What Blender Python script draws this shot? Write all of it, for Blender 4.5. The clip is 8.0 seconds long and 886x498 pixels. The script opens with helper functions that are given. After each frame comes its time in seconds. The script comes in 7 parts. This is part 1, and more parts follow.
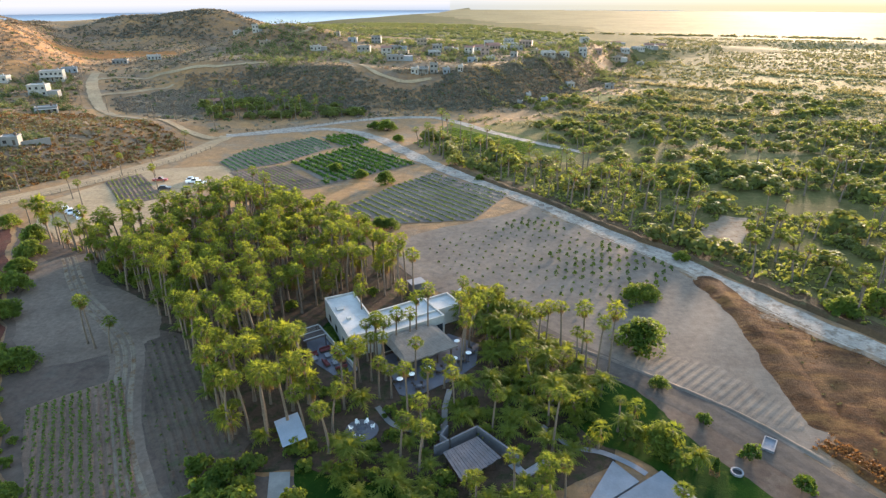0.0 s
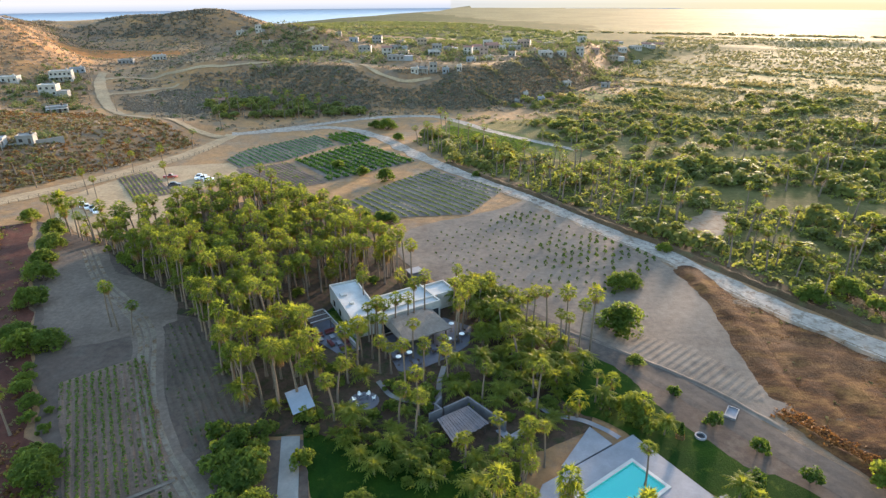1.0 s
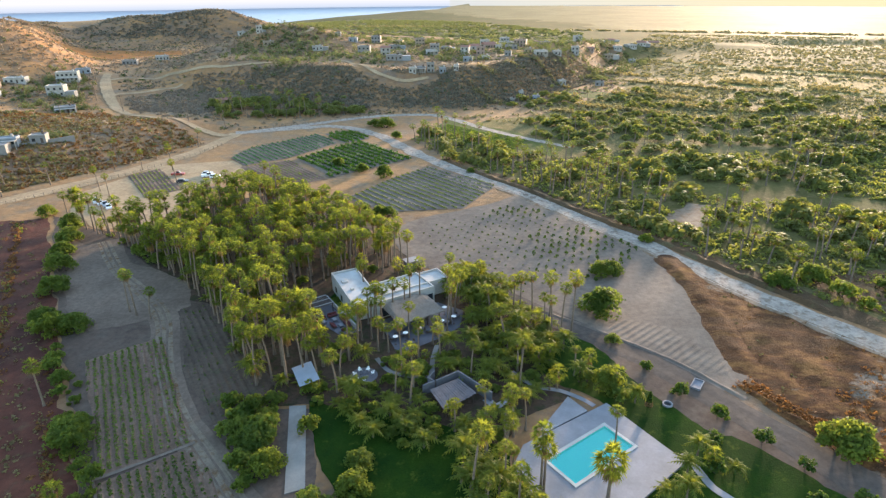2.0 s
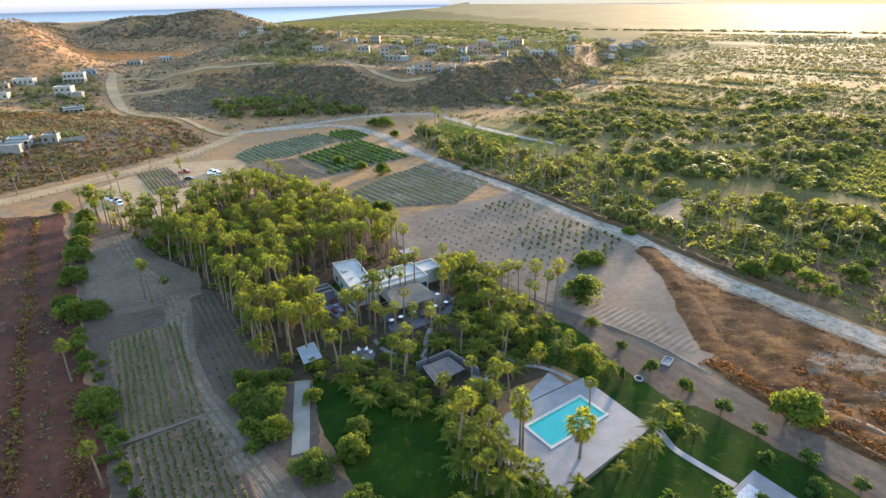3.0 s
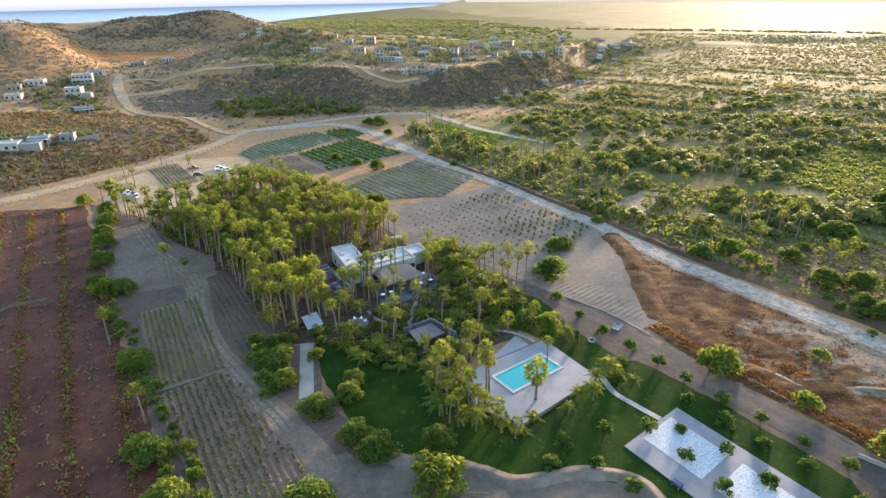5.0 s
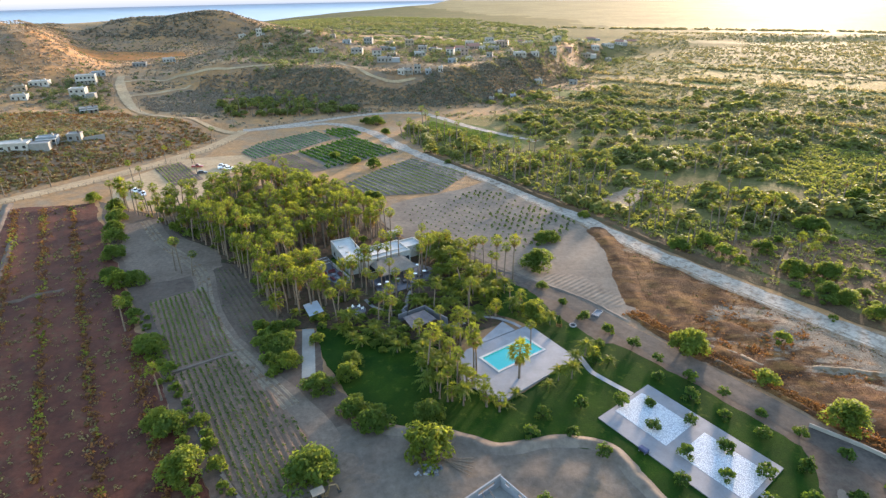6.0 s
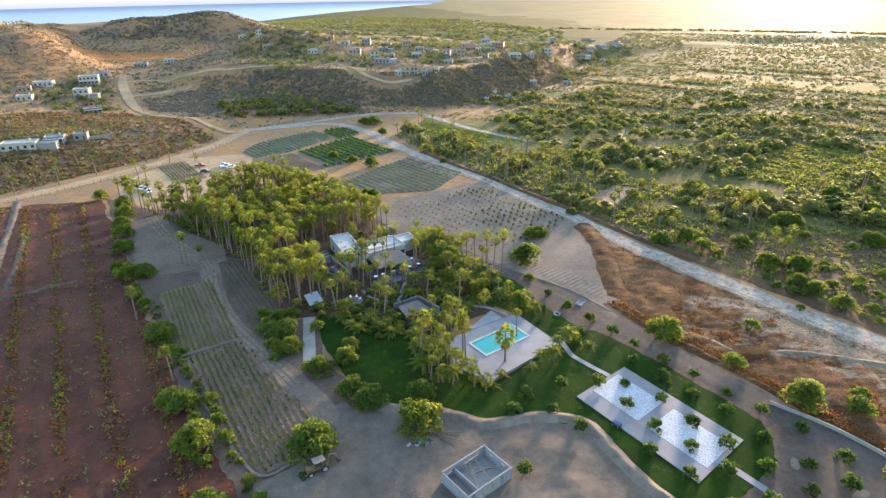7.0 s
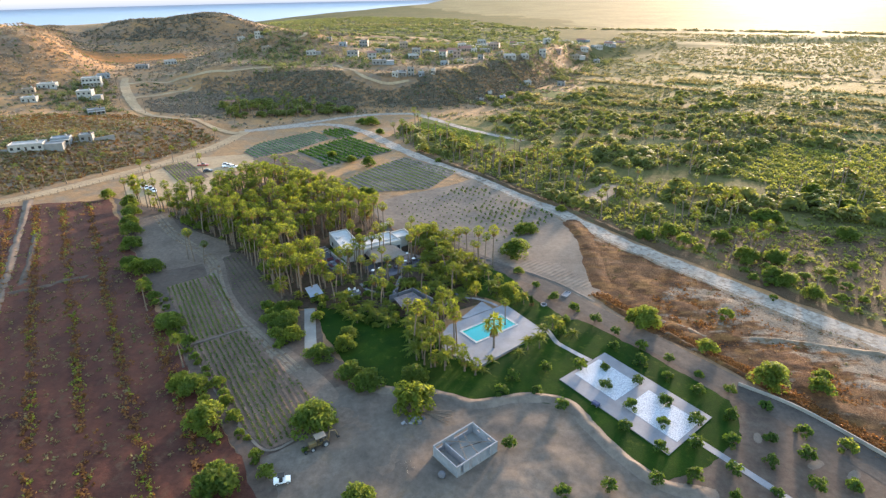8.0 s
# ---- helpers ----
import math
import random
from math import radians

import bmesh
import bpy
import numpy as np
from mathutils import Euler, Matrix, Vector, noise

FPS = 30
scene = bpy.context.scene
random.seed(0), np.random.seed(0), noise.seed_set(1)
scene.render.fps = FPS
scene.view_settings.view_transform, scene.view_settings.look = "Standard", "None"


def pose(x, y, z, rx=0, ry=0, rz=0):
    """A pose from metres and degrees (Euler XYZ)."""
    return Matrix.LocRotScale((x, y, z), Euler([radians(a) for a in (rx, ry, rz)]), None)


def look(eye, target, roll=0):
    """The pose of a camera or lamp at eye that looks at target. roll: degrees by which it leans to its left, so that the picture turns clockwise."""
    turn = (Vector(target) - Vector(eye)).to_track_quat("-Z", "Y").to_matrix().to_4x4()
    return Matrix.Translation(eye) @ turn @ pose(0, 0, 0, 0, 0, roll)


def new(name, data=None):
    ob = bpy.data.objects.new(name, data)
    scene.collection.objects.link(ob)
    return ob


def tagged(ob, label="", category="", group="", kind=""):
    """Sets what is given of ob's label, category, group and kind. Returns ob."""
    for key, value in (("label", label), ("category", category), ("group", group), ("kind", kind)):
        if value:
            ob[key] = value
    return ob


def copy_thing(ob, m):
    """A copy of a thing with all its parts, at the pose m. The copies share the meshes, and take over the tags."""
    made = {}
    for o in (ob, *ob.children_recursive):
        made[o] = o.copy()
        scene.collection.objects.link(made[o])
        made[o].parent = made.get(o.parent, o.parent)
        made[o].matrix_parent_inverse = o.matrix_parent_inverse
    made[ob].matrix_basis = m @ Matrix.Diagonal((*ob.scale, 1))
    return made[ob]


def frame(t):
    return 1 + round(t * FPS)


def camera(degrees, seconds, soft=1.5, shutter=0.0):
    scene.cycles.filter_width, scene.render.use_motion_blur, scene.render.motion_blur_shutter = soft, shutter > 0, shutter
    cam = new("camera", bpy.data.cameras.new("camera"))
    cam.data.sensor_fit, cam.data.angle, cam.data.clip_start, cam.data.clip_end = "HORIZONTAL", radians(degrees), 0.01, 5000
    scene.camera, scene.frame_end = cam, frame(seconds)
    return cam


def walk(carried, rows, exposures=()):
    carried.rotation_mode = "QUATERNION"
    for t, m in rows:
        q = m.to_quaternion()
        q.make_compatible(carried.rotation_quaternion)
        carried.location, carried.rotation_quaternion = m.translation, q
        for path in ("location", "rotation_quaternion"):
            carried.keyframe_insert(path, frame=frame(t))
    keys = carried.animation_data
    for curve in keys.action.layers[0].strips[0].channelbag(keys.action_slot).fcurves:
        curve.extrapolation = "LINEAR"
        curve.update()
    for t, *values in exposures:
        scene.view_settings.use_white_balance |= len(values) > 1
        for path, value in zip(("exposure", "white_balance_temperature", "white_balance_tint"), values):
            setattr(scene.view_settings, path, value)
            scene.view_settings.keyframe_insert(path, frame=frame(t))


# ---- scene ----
cam = camera(75.2, 8.0, 1.35)
PATH = [
    (0, (0.403, 0.855, 63.916), (0.348, 2.684, 63.109), -0.2),
    (0.5, (1.042, -3.763, 65.127), (0.987, -1.935, 64.316), -0.2),
    (1, (1.898, -8.61, 66.175), (1.839, -6.784, 65.362), -0.3),
    (1.5, (2.718, -13.584, 67.276), (2.659, -11.759, 66.46), -0.4),
    (3, (5.922, -28.6, 70.923), (5.861, -26.779, 70.099), -0.7),
    (3.5, (6.831, -33.695, 72.254), (6.772, -31.875, 71.428), -0.7),
    (4, (7.958, -38.718, 73.508), (7.901, -36.899, 72.679), -0.7),
    (4.5, (8.936, -43.653, 74.674), (8.882, -41.834, 73.844), -0.7),
    (6, (11.871, -58.635, 78.814), (11.825, -56.82, 77.977), -0.8),
    (6.5, (12.732, -63.337, 80.087), (12.689, -61.522, 79.248), -0.8),
    (7, (13.699, -68.051, 81.326), (13.659, -66.236, 80.487), -0.7),
    (7.5, (14.605, -72.642, 82.658), (14.567, -70.828, 81.817), -0.7),
    (8, (15.433, -76.979, 83.958), (15.398, -75.165, 83.117), -0.8),
]
walk(cam, [(t, look(eye, target, roll)) for t, eye, target, roll in PATH], [(0, 2.86, 6500, 15), (4, 2.93, 6500, 16), (8, 2.98, 6500, 16)])

# ---- world, sun ----
SUN_AZ, SUN_EL = 29.0, 7.0      # degrees clockwise from +y, and above the horizon
world = bpy.data.worlds.new("sky")
scene.world = world
world.use_nodes = True
wn = world.node_tree.nodes
sky = wn.new("ShaderNodeTexSky")
sky.sky_type = "NISHITA"
sky.sun_disc = False
sky.sun_elevation, sky.sun_rotation = radians(SUN_EL), radians(SUN_AZ)
sky.air_density, sky.dust_density, sky.ozone_density = 1.2, 1.0, 2.0
wn["Background"].inputs["Strength"].default_value = 0.15
world.node_tree.links.new(sky.outputs["Color"], wn["Background"].inputs["Color"])
sun = new("sun", bpy.data.lights.new("sun", "SUN"))
sun.data.energy, sun.data.angle, sun.data.color = 2.0, radians(6.0), (1.0, 0.77, 0.55)
az, el = radians(SUN_AZ), radians(SUN_EL)
sun_way = Vector((math.sin(az) * math.cos(el), math.cos(az) * math.cos(el), math.sin(el)))
sun.matrix_world = look(sun_way * 500, (0, 0, 0))


# ---- materials ----
def make_mat(name):
    m = bpy.data.materials.new(name)
    m.use_nodes = True
    return m, m.node_tree.nodes, m.node_tree.links, m.node_tree.nodes["Principled BSDF"]


def noise_node(n, l, co, scale, detail=6.0, rough=0.6):
    t = n.new("ShaderNodeTexNoise")
    t.inputs["Scale"].default_value, t.inputs["Detail"].default_value, t.inputs["Roughness"].default_value = scale, detail, rough
    l.new(co, t.inputs["Vector"])
    return t.outputs["Fac"]


def ramp(n, l, fac, stops):
    r = n.new("ShaderNodeValToRGB")
    while len(r.color_ramp.elements) < len(stops):
        r.color_ramp.elements.new(0.5)
    for e, (p, c) in zip(r.color_ramp.elements, stops):
        e.position, e.color = p, (*c, 1)
    l.new(fac, r.inputs["Fac"])
    return r.outputs["Color"]


def mix(n, l, fac, a, b, kind="MIX"):
    m = n.new("ShaderNodeMix")
    m.data_type, m.blend_type = "RGBA", kind
    for sock, v in ((m.inputs[0], fac), (m.inputs[6], a), (m.inputs[7], b)):
        if hasattr(v, "links"):
            l.new(v, sock)
        else:
            sock.default_value = v if isinstance(v, (int, float)) else (*v, 1)
    return m.outputs[2]


def bump(n, l, bsdf, fac, strength, distance):
    b = n.new("ShaderNodeBump")
    b.inputs["Strength"].default_value, b.inputs["Distance"].default_value = strength, distance
    l.new(fac, b.inputs["Height"])
    l.new(b.outputs["Normal"], bsdf.inputs["Normal"])


def soil(name, dark, light, spots=None, broad=0.05, fine=0.9, rough=0.9, relief=0.25, cover=0.55, gloss=0.15, haze_sheen=0.0):
    """Earth, sand, gravel or dry grass: broad patches, fine grain, and blotches of a second growth or soil."""
    m, n, l, b = make_mat(name)
    co = n.new("ShaderNodeTexCoord").outputs["Object"]
    big, small = noise_node(n, l, co, broad, 5.0, 0.62), noise_node(n, l, co, fine, 8.0, 0.7)
    c = ramp(n, l, big, [(0.32, dark), (0.68, light)])
    shade = ramp(n, l, small, [(0.25, (0.62, 0.62, 0.62)), (0.75, (1.25, 1.25, 1.25))])
    c = mix(n, l, 1.0, c, shade, "MULTIPLY")
    if spots:
        mid = noise_node(n, l, co, broad * 4.3, 7.0, 0.72)
        mask = ramp(n, l, mid, [(cover - 0.06, (0, 0, 0)), (cover + 0.08, (1, 1, 1))])
        c = mix(n, l, mask, c, mix(n, l, 1.0, spots, shade, "MULTIPLY"))
    l.new(c, b.inputs["Base Color"])
    b.inputs["Roughness"].default_value = rough
    b.inputs["Specular IOR Level"].default_value = gloss
    # Tinted sheen that brightens distant ground at grazing view, in place of haze.
    b.inputs["Sheen Weight"].default_value, b.inputs["Sheen Roughness"].default_value = haze_sheen, 0.35
    b.inputs["Sheen Tint"].default_value = (1.0, 0.80, 0.42, 1)
    bump(n, l, b, small, 0.7, relief)
    return m


def plaster(name, colour, stain=0.25, rough=0.8, scale=0.5):
    """Painted plaster or concrete with stains and trowel marks."""
    m, n, l, b = make_mat(name)
    co = n.new("ShaderNodeTexCoord").outputs["Object"]
    big, small = noise_node(n, l, co, scale, 6.0, 0.65), noise_node(n, l, co, scale * 12, 5.0, 0.6)
    low = tuple(v * (1 - stain) for v in colour)
    c = ramp(n, l, big, [(0.3, low), (0.65, colour)])
    c = mix(n, l, 0.35, c, mix(n, l, 1.0, c, ramp(n, l, small, [(0.2, (0.6, 0.6, 0.6)), (0.8, (1.2, 1.2, 1.2))]), "MULTIPLY"))
    info = n.new("ShaderNodeObjectInfo").outputs["Random"]
    c = mix(n, l, 1.0, c, ramp(n, l, info, [(0.0, (0.88, 0.88, 0.88)), (1.0, (1.06, 1.05, 1.03))]), "MULTIPLY")
    l.new(c, b.inputs["Base Color"])
    b.inputs["Roughness"].default_value = rough
    bump(n, l, b, small, 0.25, 0.02)
    return m


def leaf(name, dark, light, through_light, amount=0.4, rough=0.65, haze_sheen=0.0):
    """Foliage: each leaf its own shade, the light passing through it."""
    m, n, l, b = make_mat(name)
    rnd = n.new("ShaderNodeNewGeometry").outputs["Random Per Island"]
    tree = n.new("ShaderNodeObjectInfo").outputs["Random"]
    c = ramp(n, l, rnd, [(0.0, dark), (1.0, light)])
    tone = ramp(n, l, tree, [(0.0, (0.72, 0.78, 0.72)), (0.55, (1.0, 1.0, 1.0)), (1.0, (1.16, 1.07, 0.88))])
    c = mix(n, l, 1.0, c, tone, "MULTIPLY")
    l.new(c, b.inputs["Base Color"])
    b.inputs["Roughness"].default_value = rough
    b.inputs["Specular IOR Level"].default_value = 0.10
    # Tinted sheen that lifts distant foliage, in place of haze.
    b.inputs["Sheen Weight"].default_value, b.inputs["Sheen Roughness"].default_value = haze_sheen, 0.4
    b.inputs["Sheen Tint"].default_value = (0.74, 0.80, 0.55, 1)
    tr = n.new("ShaderNodeBsdfTranslucent")
    l.new(mix(n, l, 1.0, tone, through_light, "MULTIPLY"), tr.inputs["Color"])
    ms = n.new("ShaderNodeMixShader")
    ms.inputs["Fac"].default_value = amount
    l.new(b.outputs["BSDF"], ms.inputs[1])
    l.new(tr.outputs["BSDF"], ms.inputs[2])
    l.new(ms.outputs["Shader"], n["Material Output"].inputs["Surface"])
    return m


def plain(name, colour, rough=0.6, metal=0.0, vary=0.15):
    m, n, l, b = make_mat(name)
    co = n.new("ShaderNodeTexCoord").outputs["Object"]
    f = noise_node(n, l, co, 3.0)
    l.new(ramp(n, l, f, [(0.3, tuple(v * (1 - vary) for v in colour)), (0.7, colour)]), b.inputs["Base Color"])
    b.inputs["Roughness"].default_value, b.inputs["Metallic"].default_value = rough, metal
    return m


M_GROUND = soil("scrubland", (0.150, 0.094, 0.060), (0.330, 0.170, 0.066), (0.150, 0.112, 0.080), 0.02, 0.35, relief=0.5, gloss=0.15, haze_sheen=0.06)
M_PLAIN = soil("far_growth", (0.086, 0.082, 0.036), (0.126, 0.110, 0.050), (0.080, 0.080, 0.034), 0.006, 0.12, relief=0.6, cover=0.55, gloss=0.018)
M_YARD = soil("grey_sand", (0.070, 0.049, 0.038), (0.112, 0.079, 0.060), (0.100, 0.077, 0.060), 0.06, 0.8, relief=0.08)
M_SAND = soil("pale_sand", (0.122, 0.096, 0.077), (0.184, 0.146, 0.115), None, 0.07, 0.6, relief=0.1)
M_ROAD = soil("dirt_road", (0.245, 0.210, 0.176), (0.360, 0.312, 0.262), (0.170, 0.132, 0.100), 0.11, 0.9, relief=0.12, cover=0.54)
M_TAN = soil("tan_track", (0.27, 0.187, 0.107), (0.39, 0.272, 0.157), (0.22, 0.155, 0.097), 0.08, 0.7, relief=0.1, cover=0.62)
M_LANE = soil("grey_lane", (0.115, 0.084, 0.063), (0.172, 0.127, 0.096), None, 0.1, 0.9, relief=0.06)
M_DRIVE = soil("brown_gravel", (0.068, 0.055, 0.046), (0.102, 0.081, 0.067), None, 0.1, 0.9, relief=0.06)
M_RED = soil("red_soil", (0.046, 0.017, 0.013), (0.116, 0.040, 0.024), (0.092, 0.050, 0.029), 0.07, 0.8, relief=0.35, cover=0.60)
M_BROWN = soil("dry_grass", (0.052, 0.034, 0.018), (0.130, 0.074, 0.036), (0.095, 0.088, 0.040), 0.035, 1.6, relief=0.4, cover=0.60)
# Paler base colour that carries the haze over the far plain.
M_HAZED = soil("hazed_plain", (0.140, 0.122, 0.060), (0.205, 0.170, 0.088), (0.125, 0.116, 0.052), 0.006, 0.1, relief=0.4, cover=0.6, gloss=0.024)
M_DRY = soil("dry_meadow", (0.112, 0.086, 0.044), (0.170, 0.128, 0.066), (0.088, 0.080, 0.038), 0.03, 0.5, relief=0.4, cover=0.60, gloss=0.04, haze_sheen=0.06)
M_ORANGE = soil("orange_stubble", (0.24, 0.115, 0.048), (0.34, 0.175, 0.080), (0.21, 0.125, 0.060), 0.02, 0.4, relief=0.2, gloss=0.0)
M_TILLED = soil("tilled_earth", (0.115, 0.074, 0.052), (0.188, 0.124, 0.088), None, 0.08, 1.5, relief=0.15)
M_TILLED2 = soil("tilled_dark", (0.066, 0.047, 0.035), (0.105, 0.076, 0.057), (0.06, 0.060, 0.032), 0.07, 1.2, relief=0.15, cover=0.6)
M_LITTER = soil("leaf_litter", (0.040, 0.026, 0.018), (0.092, 0.058, 0.039), (0.028, 0.034, 0.013), 0.1, 1.2, relief=0.2)
# Yellow-green blotches: grass tone, brightened to stand in for sunlit lawn.
M_LAWN = soil("lawn_grass", (0.006, 0.025, 0.004), (0.022, 0.049, 0.005), (0.056, 0.076, 0.010), 0.09, 3.0, relief=0.12, cover=0.62, gloss=0.04)
M_MEADOW = soil("green_meadow", (0.062, 0.082, 0.022), (0.120, 0.130, 0.042), (0.15, 0.125, 0.06), 0.03, 0.5, relief=0.3, cover=0.56, gloss=0.03)
M_VALLEY = soil("valley_growth", (0.084, 0.078, 0.031), (0.146, 0.122, 0.052), (0.17, 0.130, 0.068), 0.025, 0.5, relief=0.5, cover=0.57, gloss=0.03, haze_sheen=0.08)
M_WASHED = soil("washed_sand", (0.140, 0.108, 0.078), (0.220, 0.172, 0.125), (0.13, 0.070, 0.033), 0.08, 0.7, relief=0.12, cover=0.56)
M_TRODDEN = soil("trodden_sand", (0.092, 0.073, 0.059), (0.160, 0.127, 0.100), (0.125, 0.094, 0.066), 0.055, 0.6, relief=0.1, cover=0.6)
M_CONC = plaster("pale_concrete", (0.235, 0.235, 0.255), 0.28, 0.75, 0.25)
M_PADCONC = plaster("grey_concrete", (0.190, 0.192, 0.212), 0.3, 0.8, 0.25)
M_WHITE = plaster("white_plaster", (0.46, 0.445, 0.415), 0.25, 0.8, 0.3)
M_GREYW = plaster("grey_render", (0.115, 0.115, 0.132), 0.3, 0.85, 0.5)
M_BLOCK = plaster("concrete_block", (0.25, 0.26, 0.285), 0.3, 0.9, 0.6)
M_PALM = leaf("palm_leaf", (0.022, 0.046, 0.009), (0.110, 0.142, 0.024), (0.30, 0.355, 0.04), 0.42)
M_FEATHER = leaf("feather_leaf", (0.052, 0.086, 0.015), (0.130, 0.152, 0.028), (0.31, 0.345, 0.04), 0.45)
M_DEAD = leaf("dead_frond", (0.13, 0.085, 0.045), (0.24, 0.16, 0.085), (0.26, 0.15, 0.05), 0.3)
M_TREE = leaf("tree_leaf", (0.036, 0.070, 0.014), (0.104, 0.138, 0.028), (0.29, 0.36, 0.05), 0.45)
M_CITRUS = leaf("citrus_leaf", (0.022, 0.048, 0.012), (0.055, 0.095, 0.02), (0.18, 0.28, 0.03), 0.32)
M_SCRUB = leaf("scrub_leaf", (0.145, 0.122, 0.104), (0.222, 0.180, 0.142), (0.24, 0.18, 0.12), 0.3, haze_sheen=0.2)
M_WILD = leaf("wild_leaf", (0.070, 0.088, 0.026), (0.130, 0.146, 0.044), (0.34, 0.35, 0.06), 0.46, haze_sheen=0.3)
M_BELT = soil("thicket_floor", (0.060, 0.058, 0.020), (0.115, 0.105, 0.038), (0.16, 0.125, 0.06), 0.04, 0.6, relief=0.4, cover=0.6, gloss=0.03)
M_HILLTREE = leaf("hill_tree_leaf", (0.066, 0.084, 0.036), (0.126, 0.138, 0.060), (0.18, 0.20, 0.07), 0.40, haze_sheen=0.3)
M_RUST = leaf("rusty_weed", (0.11, 0.048, 0.020), (0.24, 0.115, 0.045), (0.36, 0.17, 0.05), 0.3)
M_SLOPE = leaf("slope_leaf", (0.100, 0.094, 0.050), (0.195, 0.155, 0.080), (0.22, 0.19, 0.08), 0.34)
# Leaf colours lightened to put haze over the distant growth.
M_FARLEAF = leaf("hazed_far_leaf", (0.145, 0.136, 0.064), (0.205, 0.184, 0.090), (0.26, 0.235, 0.10), 0.42, haze_sheen=0.3)
M_CROP = leaf("crop_leaf", (0.045, 0.090, 0.018), (0.13, 0.18, 0.035), (0.28, 0.38, 0.05), 0.35)
M_VINE = leaf("vine_leaf", (0.024, 0.072, 0.012), (0.060, 0.130, 0.020), (0.10, 0.20, 0.02), 0.25)
M_CROPB = leaf("blue_crop_leaf", (0.035, 0.080, 0.045), (0.070, 0.13, 0.065), (0.12, 0.28, 0.10), 0.3)
M_BARK = plain("palm_trunk", (0.17, 0.125, 0.09), 0.9, vary=0.4)
M_STRAW = plain("bleached_wood", (0.42, 0.35, 0.25), 0.85, vary=0.35)
M_WOODD = plain("dark_bark", (0.075, 0.055, 0.04), 0.9, vary=0.4)


def dry_field():
    """Rust-brown grass in streaks, straw between it, and pale sand washed out beside the road."""
    m, n, l, b = make_mat("dry_field")
    co = n.new("ShaderNodeTexCoord").outputs["Object"]
    turn = n.new("ShaderNodeMapping")
    turn.inputs["Rotation"].default_value = (0, 0, radians(42))
    turn.inputs["Scale"].default_value = (0.45, 1.0, 1.0)
    l.new(co, turn.inputs["Vector"])
    along = turn.outputs["Vector"]
    big, mid, fine = noise_node(n, l, along, 0.07, 6.0, 0.65), noise_node(n, l, along, 0.30, 7.0, 0.7), noise_node(n, l, co, 1.8, 8.0, 0.72)
    grass = ramp(n, l, mid, [(0.36, (0.034, 0.017, 0.010)), (0.49, (0.088, 0.037, 0.015)), (0.62, (0.190, 0.092, 0.031))])
    straw = ramp(n, l, fine, [(0.3, (0.058, 0.028, 0.015)), (0.7, (0.120, 0.064, 0.031))])
    c = mix(n, l, ramp(n, l, big, [(0.48, (0, 0, 0)), (0.64, (1, 1, 1))]), grass, straw)
    # metres from the road, broken up by the noise
    dot = n.new("ShaderNodeVectorMath")
    dot.operation = "DOT_PRODUCT"
    dot.inputs[1].default_value = (-0.79, -0.62, 0)
    l.new(co, dot.inputs[0])
    near, south = n.new("ShaderNodeMapRange"), n.new("ShaderNodeMapRange")
    near.inputs["From Min"].default_value, near.inputs["From Max"].default_value = -126.5, -94.0
    near.inputs["To Min"].default_value, near.inputs["To Max"].default_value = 0.25, -0.08
    l.new(dot.outputs["Value"], near.inputs["Value"])
    sep = n.new("ShaderNodeSeparateXYZ")
    l.new(co, sep.inputs["Vector"])
    south.inputs["From Min"].default_value, south.inputs["From Max"].default_value = 88, 66
    south.inputs["To Min"].default_value, south.inputs["To Max"].default_value = -0.3, 0.0
    l.new(sep.outputs["Y"], south.inputs["Value"])
    total = noise_node(n, l, along, 0.17, 7.0, 0.68)
    for add in (near.outputs["Result"], south.outputs["Result"]):
        q = n.new("ShaderNodeMath")
        l.new(total, q.inputs[0])
        l.new(add, q.inputs[1])
        total = q.outputs[0]
    sand = ramp(n, l, fine, [(0.25, (0.130, 0.096, 0.070)), (0.7, (0.230, 0.178, 0.130))])
    c = mix(n, l, ramp(n, l, total, [(0.51, (0, 0, 0)), (0.58, (1, 1, 1))]), c, sand)
    shade = ramp(n, l, fine, [(0.25, (0.6, 0.6, 0.6)), (0.75, (1.25, 1.25, 1.25))])
    l.new(mix(n, l, 1.0, c, shade, "MULTIPLY"), b.inputs["Base Color"])
    b.inputs["Roughness"].default_value = 0.95
    b.inputs["Specular IOR Level"].default_value = 0.1
    bump(n, l, b, fine, 0.8, 0.35)
    return m


M_DRYFIELD = dry_field()


# ---- building helpers ----
def mesh_ob(name, verts, faces, material, parent=None, smooth=False):
    data = bpy.data.meshes.new(name)
    data.from_pydata([tuple(v) for v in verts], [], [tuple(f) for f in faces])
    if smooth:
        data.shade_smooth()
    data.materials.append(material)
    ob = new(name, data)
    if parent is not None:
        ob.parent = parent
    return ob


def part(name, bm, material, parent, label=""):
    data = bpy.data.meshes.new(name)
    bmesh.ops.recalc_face_normals(bm, faces=bm.faces)
    bm.to_mesh(data)
    bm.free()
    data.materials.append(material)
    ob = new(name, data)
    if parent is not None:
        ob.parent = parent
    return tagged(ob, label)


def box(bm, x0, x1, y0, y1, z0, z1, bevel=0.0):
    r = bmesh.ops.create_cube(bm, size=1.0, matrix=Matrix.Translation(((x0 + x1) / 2, (y0 + y1) / 2, (z0 + z1) / 2)) @ Matrix.Diagonal((x1 - x0, y1 - y0, z1 - z0, 1)))
    if bevel:
        es = {e for v in r["verts"] for e in v.link_edges}
        bmesh.ops.bevel(bm, geom=list(es), offset=bevel, segments=1, affect="EDGES")
    return bm


